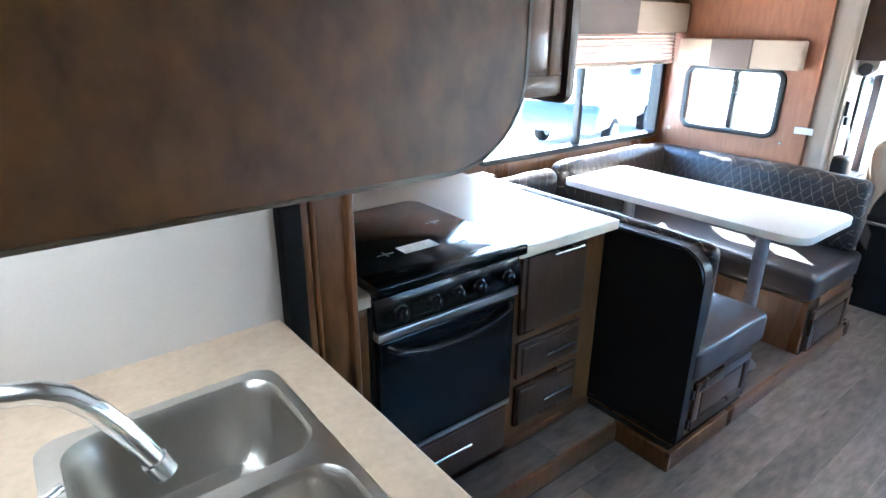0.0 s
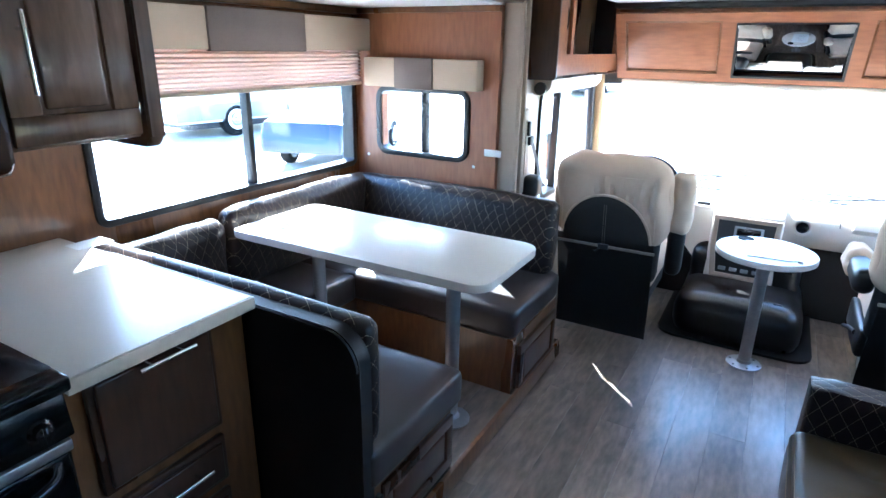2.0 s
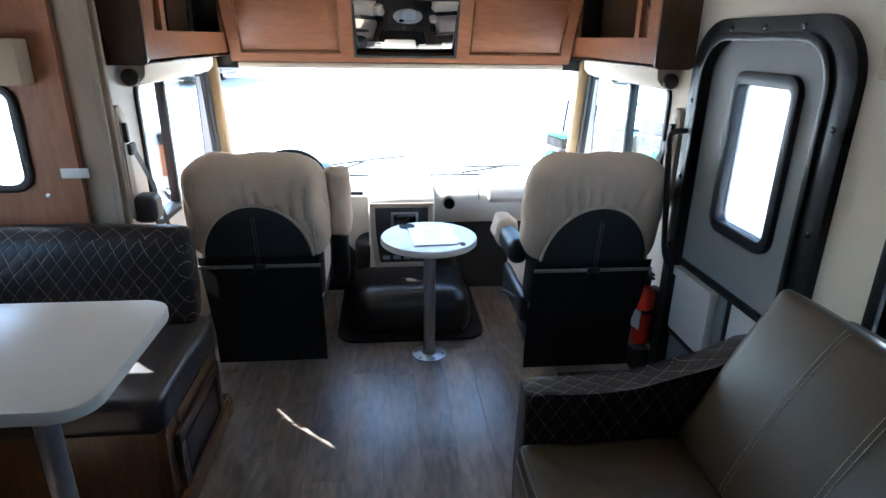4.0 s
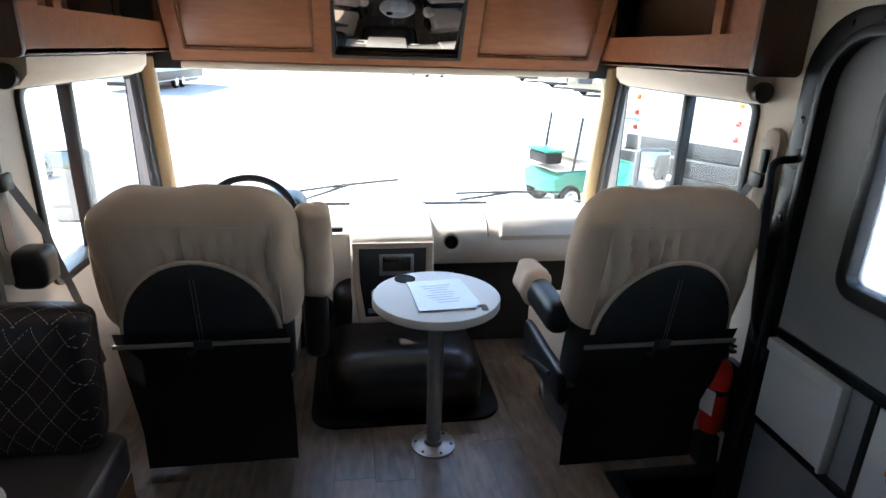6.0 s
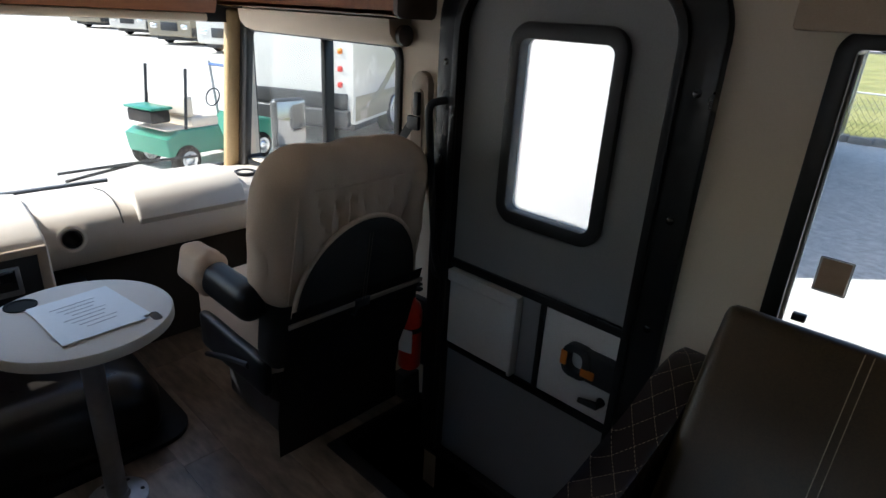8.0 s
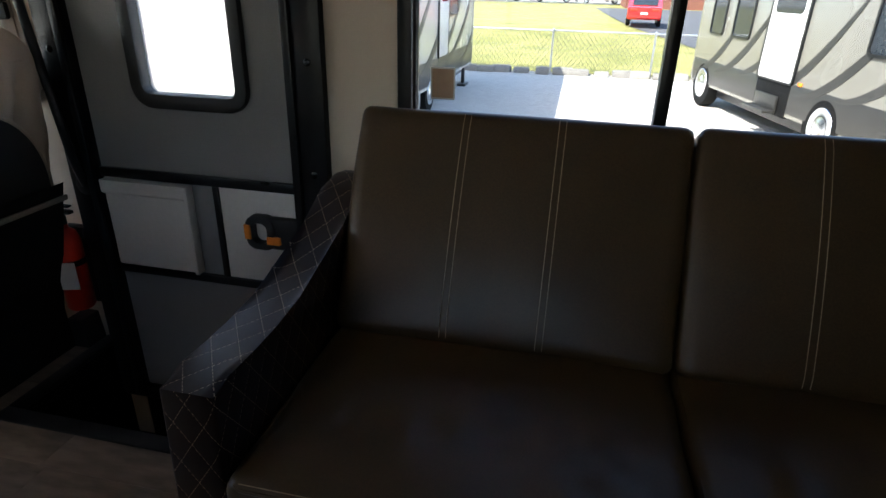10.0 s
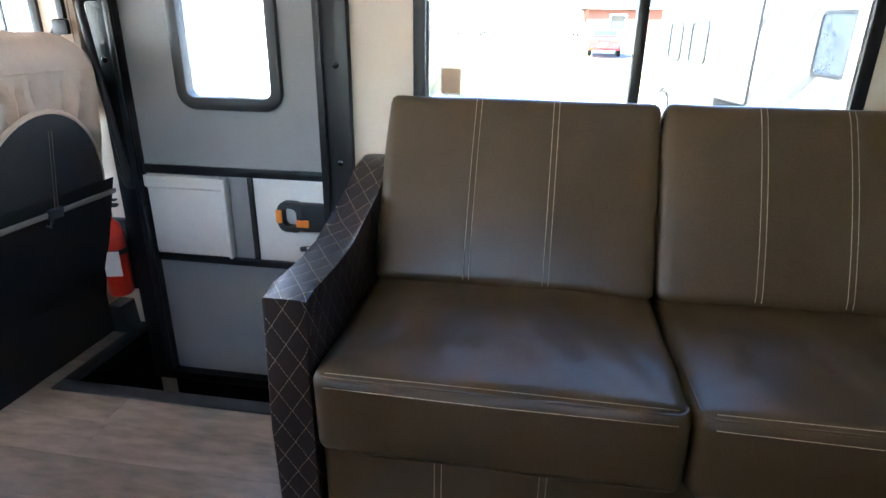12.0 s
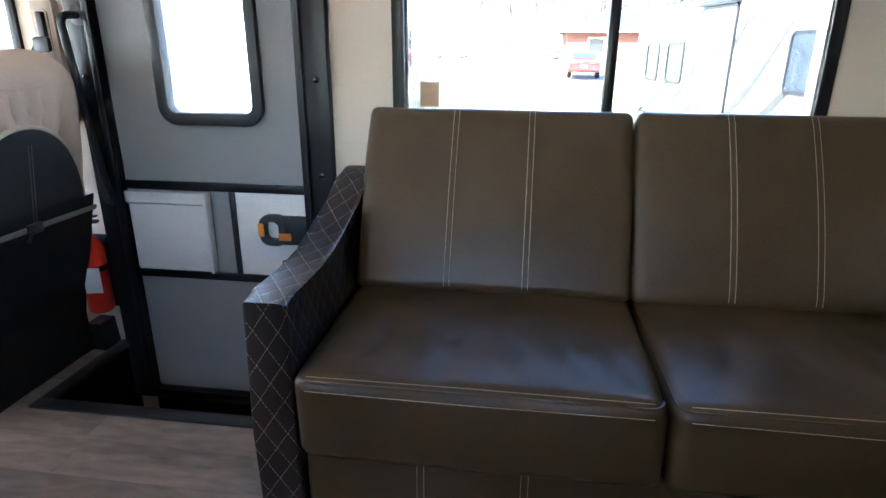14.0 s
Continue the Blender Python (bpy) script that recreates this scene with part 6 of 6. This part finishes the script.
    part("roof_unit", moved(box(-0.6, 0.4, -0.35, 0.35, height, height + 0.3, 0.08, 3), M), WHITE, t)
    if trailer:
        for x in (-0.5, 0.5):
            wheel(t, M, x, -W + 0.1, 0.36, 0.2)
            wheel(t, M, x, W - 0.1, 0.36, 0.2)
    else:
        for x in (-L * (0.82 if front_wheel else 0.55), front_wheel or L * 0.62):
            wheel(t, M, x, -W + 0.12)
            wheel(t, M, x, W - 0.12)
        part("windshield", moved(prism("x", rrect(-W + 0.12, W - 0.12, 1.5, 2.7, 0.1), L - 0.02, L + 0.02), M), DARK_GLASS, t)
        part("grille", moved(box(L - 0.02, L + 0.03, -0.5, 0.5, 0.75, 1.2, 0.03), M), BLACK, t)
        for s in (-1, 1):
            part("headlight", moved(pillow((L, s * 0.9, 0.98), (0.05, 0.2, 0.12), 0.04, (0, 0, 0), 4, 0), M), CHROME, t)
            for z, lens in ((1.15, RED), (1.42, RED), (1.72, ORANGE)):
                part("tail_light", moved(pillow((-L, s * 1.0, z), (0.035, 0.05, 0.05), 0.05, (0.01, 0, 0), 6, 0), M), lens, t, "round rear lamp")
        part("rear_bumper", moved(join(box(-L - 0.14, -L + 0.1, -1.2, 1.2, 0.42, 0.72, 0.04, 3), box(-L - 0.03, -L + 0.02, -1.15, 1.15, 0.72, 1.0, 0.02)), M), RV_GREY, t, "grey rear bumper cap")
        part("rear_stripe", moved(box(-L - 0.012, -L + 0.02, -1.2, 1.2, 2.35, 2.5, 0.004), M), WOOD, t, "brown painted stripe")
    return t


WIN3 = [(-2.8, -1.9, 1.7, 2.5), (-1.3, -0.5, 1.7, 2.5), (2.0, 2.9, 1.7, 2.5)]


def at(x, y, yaw, z=GZ):
    return Matrix.Translation((x, y, z)) @ Matrix.Rotation(radians(yaw), 4, "Z")


coach("taupe motorhome with grey swoosh graphics beyond gravel", at(-2.09, -10.3, 100), 7.8, 2.95, RV_TAUPE, [(-3.2, -2.6, 1.5, 2.2), (-2.1, -1.4, 1.5, 2.2), (2.0, 2.65, 1.55, 2.3)], (-0.72, 0.4, 0.95, 2.75), accent=RV_GREY, front_wheel=1.4, steps=True)
coach("white travel trailer with curved graphics on gravel", at(6.25, -10.0, -90), 10.2, 3.6, RV_WHITE, WIN3, (1.1, 1.9, 0.95, 2.75), accent=RV_GREY, trailer=True)
coach("white and brown motorhome parked ahead on lot", at(14.33, -9.8, -62), 9.5, 3.5, RV_WHITE, WIN3, None, accent=RV_GOLD)
coach("white motorhome parked beside dinette window", at(-4.0, 15.0, 180), 10.0, 3.5, RV_WHITE, WIN3, (-0.4, 0.3, 0.75, 2.85), accent=RV_GREY)
coach("white motorhome parked farther along the lot", at(16.0, 14.5, 172), 10.0, 3.5, RV_WHITE, WIN3, None, accent=RV_GOLD)
coach("taupe motorhome in the far row", at(56.6, -18.2, 125), 9.0, 3.4, RV_GOLD, WIN3, None, False)
coach("cream motorhome in the far row", at(47.5, -18.0, 125), 9.0, 3.4, RV_WHITE, WIN3, None, False)
coach("cream motorhome in the far row", at(39.6, -17.4, 125), 9.0, 3.4, RV_GOLD, WIN3, None, False)
coach("white motorhome in the far row", at(33.6, -17.4, 125), 9.0, 3.4, RV_WHITE, WIN3, None, False)
coach("white travel trailer in the far row", at(38, 11, 175), 8.0, 3.2, RV_WHITE, WIN3, None, False, trailer=True)


CAR_DARK = mat("slate_car_paint", (0.03, 0.036, 0.05), (0.022, 0.027, 0.038), 0.25, coarse=1, fine=12, bump=0.01, coat=0.5)


def car(label, M, paint, pickup=False):
    t = thing("pickup_truck" if pickup else "car", M.translation, label, "truck" if pickup else "car")
    if pickup:
        side = [(-2.7, 0.5), (-2.7, 1.05), (-0.7, 1.08), (-0.5, 1.75), (0.7, 1.78), (1.35, 1.15), (2.55, 1.05), (2.7, 0.8), (2.7, 0.45), (-2.5, 0.42)]
        glass = [(-0.4, 1.15), (-0.3, 1.66), (0.62, 1.68), (1.12, 1.17)]
    else:
        side = [(-2.3, 0.45), (-2.3, 0.95), (-1.6, 1.02), (-0.85, 1.38), (0.25, 1.4), (1.0, 0.98), (2.1, 0.82), (2.3, 0.6), (2.25, 0.35), (-2.2, 0.35)]
        glass = [(-1.3, 1.02), (-0.75, 1.31), (0.18, 1.33), (0.78, 1.0)]
    part("body", moved(prism("y", side, -0.88, 0.88, 0.09, 3), M), paint, t)
    part("side_glass", moved(prism("y", glass, -0.895, 0.895), M), DARK_GLASS, t)
    part("rear_glass", moved(prism("y", [(-1.5, 1.07), (-0.9, 1.37), (-0.93, 1.39), (-1.55, 1.07)] if not pickup else [(-0.68, 1.15), (-0.52, 1.68), (-0.55, 1.68), (-0.72, 1.15)], -0.65, 0.65), M), DARK_GLASS, t)
    for x in (-1.45, 1.45):
        wheel(t, M, x, -0.8, 0.34, 0.22)
        wheel(t, M, x, 0.8, 0.34, 0.22)
    for s in (-1, 1):
        part("tail_light", moved(box(-2.33 if not pickup else -2.73, -2.25 if not pickup else -2.6, s * 0.55 - 0.2, s * 0.55 + 0.2, 0.78, 0.9, 0.02), M), RED, t)
    part("plate", moved(box(-2.33 if not pickup else -2.73, -2.29 if not pickup else -2.69, -0.18, 0.18, 0.6, 0.72, 0.005), M), WHITE, t)
    return t


car("bright red coupe parked on driveway", at(-1.1, -36.5, -95, ground_height(0, -36.5) + 0.07), CAR_RED)
car("silver pickup truck on the far road", at(5.5, -69, 180, 0.42), CAR_SILVER, True)
car("blue car on the far road", at(0.5, -69, 180, 0.42), CAR_BLUE)
car("white pickup truck on the far road", at(11, -70, 180, 0.42), CAR_SILVER, True)
car("dark blue pickup truck parked on lot", at(12.2, 9.3, 200), CAR_DARK, True)
car("blue car in the far row", at(60, -7, 200), CAR_BLUE)
rail_t = thing("guardrail", (0, -65, 0), "grey metal guardrail along road", "guardrail")
part("beam", box(-60, 60, -64.6, -64.5, 0.75, 1.0, 0.02), WIRE, rail_t)
for k in range(30):
    part("post", box(-58 + 4 * k, -57.9 + 4 * k, -64.7, -64.6, 0.2, 1.0, 0.01), WIRE, rail_t)

# brick house
HX, HY, HZ = -9.4, -62.0, ground_height(0, -58)
hs = thing("brick_house", (HX, HY, HZ), "red brick house with blue roof beyond lawn", "house")
part("wall", wall("y", HY + 4, HY + 4.2, HX - 8, HX + 8, HZ, HZ + 2.9, [(HX + 4.6, HX + 6.0, HZ + 0.9, HZ + 2.2), (HX - 1, HX + 1, HZ + 0.9, HZ + 2.2)]), BRICK, hs)
part("wall", wall("x", HX + 7.8, HX + 8, HY - 4, HY + 4, HZ, HZ + 2.9, [(HY + 0.5, HY + 1.8, HZ + 0.9, HZ + 2.2)]), BRICK, hs)
part("wall", wall("x", HX - 8, HX - 7.8, HY - 4, HY + 4, HZ, HZ + 2.9), BRICK, hs)
part("wall", wall("y", HY - 4.2, HY - 4, HX - 8, HX + 8, HZ, HZ + 2.9), BRICK, hs)
bm = bmesh.new()
ev = [bm.verts.new((HX + sx * 8.7, HY + sy * 4.8, HZ + 2.85)) for sx, sy in ((-1, -1), (1, -1), (1, 1), (-1, 1))]
rd = [bm.verts.new((HX - 4, HY, HZ + 4.9)), bm.verts.new((HX + 4, HY, HZ + 4.9))]
for f in ((ev[0], ev[1], rd[1], rd[0]), (ev[2], ev[3], rd[0], rd[1]), (ev[1], ev[2], rd[1]), (ev[3], ev[0], rd[0]), ev[::-1]):
    bm.faces.new(f)
part("roof", bm, ROOF_BLUE, hs, "slate blue hipped roof")
for x0 in (HX + 4.6, HX - 1):
    w = part("window", ring("y", rrect(x0 - 0.08, x0 + 1.48, HZ + 0.82, HZ + 2.28, 0.01, 1), rrect(x0 + 0.05, x0 + 1.35, HZ + 0.95, HZ + 2.15, 0.01, 1), HY + 4.15, HY + 4.25), WHITE, hs, "white framed window")
    part("pane", box(x0, x0 + 1.4, HY + 4.05, HY + 4.08, HZ + 0.9, HZ + 2.2, 0), DARK_GLASS, w)
part("fascia", ring("z", rrect(HX - 8.75, HX + 8.75, HY - 4.85, HY + 4.85, 0.02, 1), rrect(HX - 8.6, HX + 8.6, HY - 4.7, HY + 4.7, 0.02, 1), HZ + 2.7, HZ + 2.86), WHITE, hs)

# golf cart
GC = at(11.7, -3.75, -76) @ Matrix.Scale(0.9, 4)
gc = thing("golf_cart", GC.translation, "green golf cart with cream seat on lot", "golf cart")
part("body", moved(join(prism("y", [(-1.1, 0.3), (-1.15, 0.6), (-0.9, 0.72), (-0.1, 0.72), (0.0, 0.35), (0.6, 0.33), (0.75, 0.75), (1.1, 0.7), (1.2, 0.4), (1.1, 0.28)], -0.55, 0.55, 0.05, 3)), GC), GREEN, gc)
part("seat", moved(pillow((-0.35, 0, 0.8), (0.28, 0.5, 0.09), 0.05, (0, 0, 0.02), 8, 0.003), GC), CREAM, gc)
part("seat_back", moved(pillow((-0.62, 0, 1.07), (0.07, 0.5, 0.17), 0.05, (0.02, 0, 0), 8, 0.003), GC), CREAM, gc)
for x, y in ((-0.75, -0.5), (-0.75, 0.5), (0.75, -0.5), (0.75, 0.5)):
    part("roof_post", moved(tube([(x, y, 0.65), (x * 0.85, y, 1.66)], 0.025, 8), GC), BLACK if x < 0 else WIRE, gc)
part("windshield_bar", moved(between((0.64, -0.5, 1.6), (0.64, 0.5, 1.6), 0.03, 8), GC), CAR_BLUE, gc)
part("basket", moved(box(-1.2, -0.85, -0.3, 0.3, 0.82, 1.02, 0.03), GC), FABRIC_DARK, gc, "dark bag basket")
part("basket_lid", moved(box(-1.22, -0.83, -0.35, 0.35, 1.03, 1.07, 0.012), GC), GREEN, gc)
part("deck", moved(box(-1.1, -0.15, -0.5, 0.5, 0.722, 0.745, 0.008), GC), CREAM, gc, "pale rear deck")
part("steering_wheel", moved(tube([(0.45 + 0.06 * math.sin(a), 0.25 + 0.17 * math.cos(a), 1.05 + 0.15 * math.sin(a)) for a in [2 * math.pi * k / 20 for k in range(21)]], 0.015, 8), GC), BLACK, gc)
for x in (-0.8, 0.8):
    wheel(gc, GC, x, -0.5, 0.24, 0.2)
    wheel(gc, GC, x, 0.5, 0.24, 0.2)


# trees
def bare_tree(x, y, h, seed):
    r = random.Random(seed)
    z0 = ground_height(x, y)
    t = thing("bare_tree", (x, y, z0), "leafless grey tree beyond the road", "tree", "far trees")
    part("trunk", tube([(x, y, z0 - 0.1), (x + r.uniform(-0.1, 0.1), y, z0 + h * 0.3), (x + r.uniform(-0.3, 0.3), y, z0 + h * 0.65), (x + r.uniform(-0.4, 0.4), y, z0 + h)], [0.03 * h * 0.7, 0.02 * h * 0.7, 0.012 * h * 0.7, 0.02], 8), BARK, t)
    bm = bmesh.new()

    def limb(p, d, ln, rad, depth):
        q = p + d * ln
        s = d.orthogonal().normalized()
        u = d.cross(s)
        ra = [bm.verts.new(p + rad * (math.cos(2.094 * k) * s + math.sin(2.094 * k) * u)) for k in range(3)]
        rb = [bm.verts.new(q + rad * 0.5 * (math.cos(2.094 * k) * s + math.sin(2.094 * k) * u)) for k in range(3)]
        for k in range(3):
            bm.faces.new((ra[k], ra[(k + 1) % 3], rb[(k + 1) % 3], rb[k]))
        if depth:
            for _ in range(3):
                nd = (d + Vector((r.uniform(-0.7, 0.7), r.uniform(-0.7, 0.7), r.uniform(-0.2, 0.6)))).normalized()
                limb(p + d * ln * r.uniform(0.5, 1), nd, ln * r.uniform(0.5, 0.75), rad * 0.5, depth - 1)
    for k in range(9):
        a = r.uniform(0, 6.28)
        limb(Vector((x, y, z0 + h * (0.3 + 0.065 * k))), Vector((math.cos(a), math.sin(a), r.uniform(0.4, 1.0))).normalized(), h * 0.22, 0.011 * h, 3)
    part("crown", bm, BARK, t, "bare twigs")


def pine(x, y, h, seed):
    r = random.Random(seed)
    z0 = ground_height(x, y)
    t = thing("pine_tree", (x, y, z0), "tall green pine beyond the road", "tree", "far trees")
    part("trunk", tube([(x, y, z0 - 0.1), (x + 0.1, y, z0 + h * 0.5), (x, y, z0 + h)], [0.018 * h, 0.013 * h, 0.03], 8), BARK, t)
    bm = bmesh.new()
    for k in range(900):
        q = r.random()
        z = z0 + h * (0.42 + 0.58 * q)
        rad = h * 0.17 * (1 - q) ** 0.7 * math.sqrt(r.random()) + 0.2
        a = r.uniform(0, 6.28)
        c = Vector((x + rad * math.cos(a), y + rad * math.sin(a), z + r.uniform(-0.3, 0.3)))
        s = r.uniform(0.25, 0.55)
        d1 = Vector((r.uniform(-1, 1), r.uniform(-1, 1), r.uniform(-0.6, 0.6))) * s
        d2 = Vector((r.uniform(-1, 1), r.uniform(-1, 1), r.uniform(-0.6, 0.6))) * s
        bm.faces.new([bm.verts.new(c - d1), bm.verts.new(c + d2), bm.verts.new(c + d1), bm.verts.new(c - d2 * 0.6)])
    part("crown", bm, NEEDLE, t, "green needle clumps")


rnd = random.Random(11)
for k in range(34):
    bare_tree(-36 + 2.1 * k + rnd.uniform(-1.5, 1.5), -84 - rnd.uniform(0, 14), rnd.uniform(10, 17), 20 + k)
for k in range(5):
    pine(-30 + 8 * k + rnd.uniform(-2, 2), -96 - rnd.uniform(0, 10), rnd.uniform(15, 20), 50 + k)

# ---- pieces of the floors ----
planks(floor, -1.7, 5.47, YR, 0.93, 0.0, 0.152, 1.22, (3.03, 3.95, -0.69), 3)
planks(floor, -1.7, 1.955, 0.93, 1.17, 0.0, 0.152, 1.22, None, 4)
planks(floor, 3.80, 5.47, 0.93, YL, 0.0, 0.152, 1.22, None, 6)
planks(slide_floor, SX0, 1.975, 1.19, 1.34, FZ, 0.15, 1.22, None, 7)
planks(slide_floor, 2.56, 3.15, 0.945, 1.86, FZ, 0.152, 1.22, None, 8)
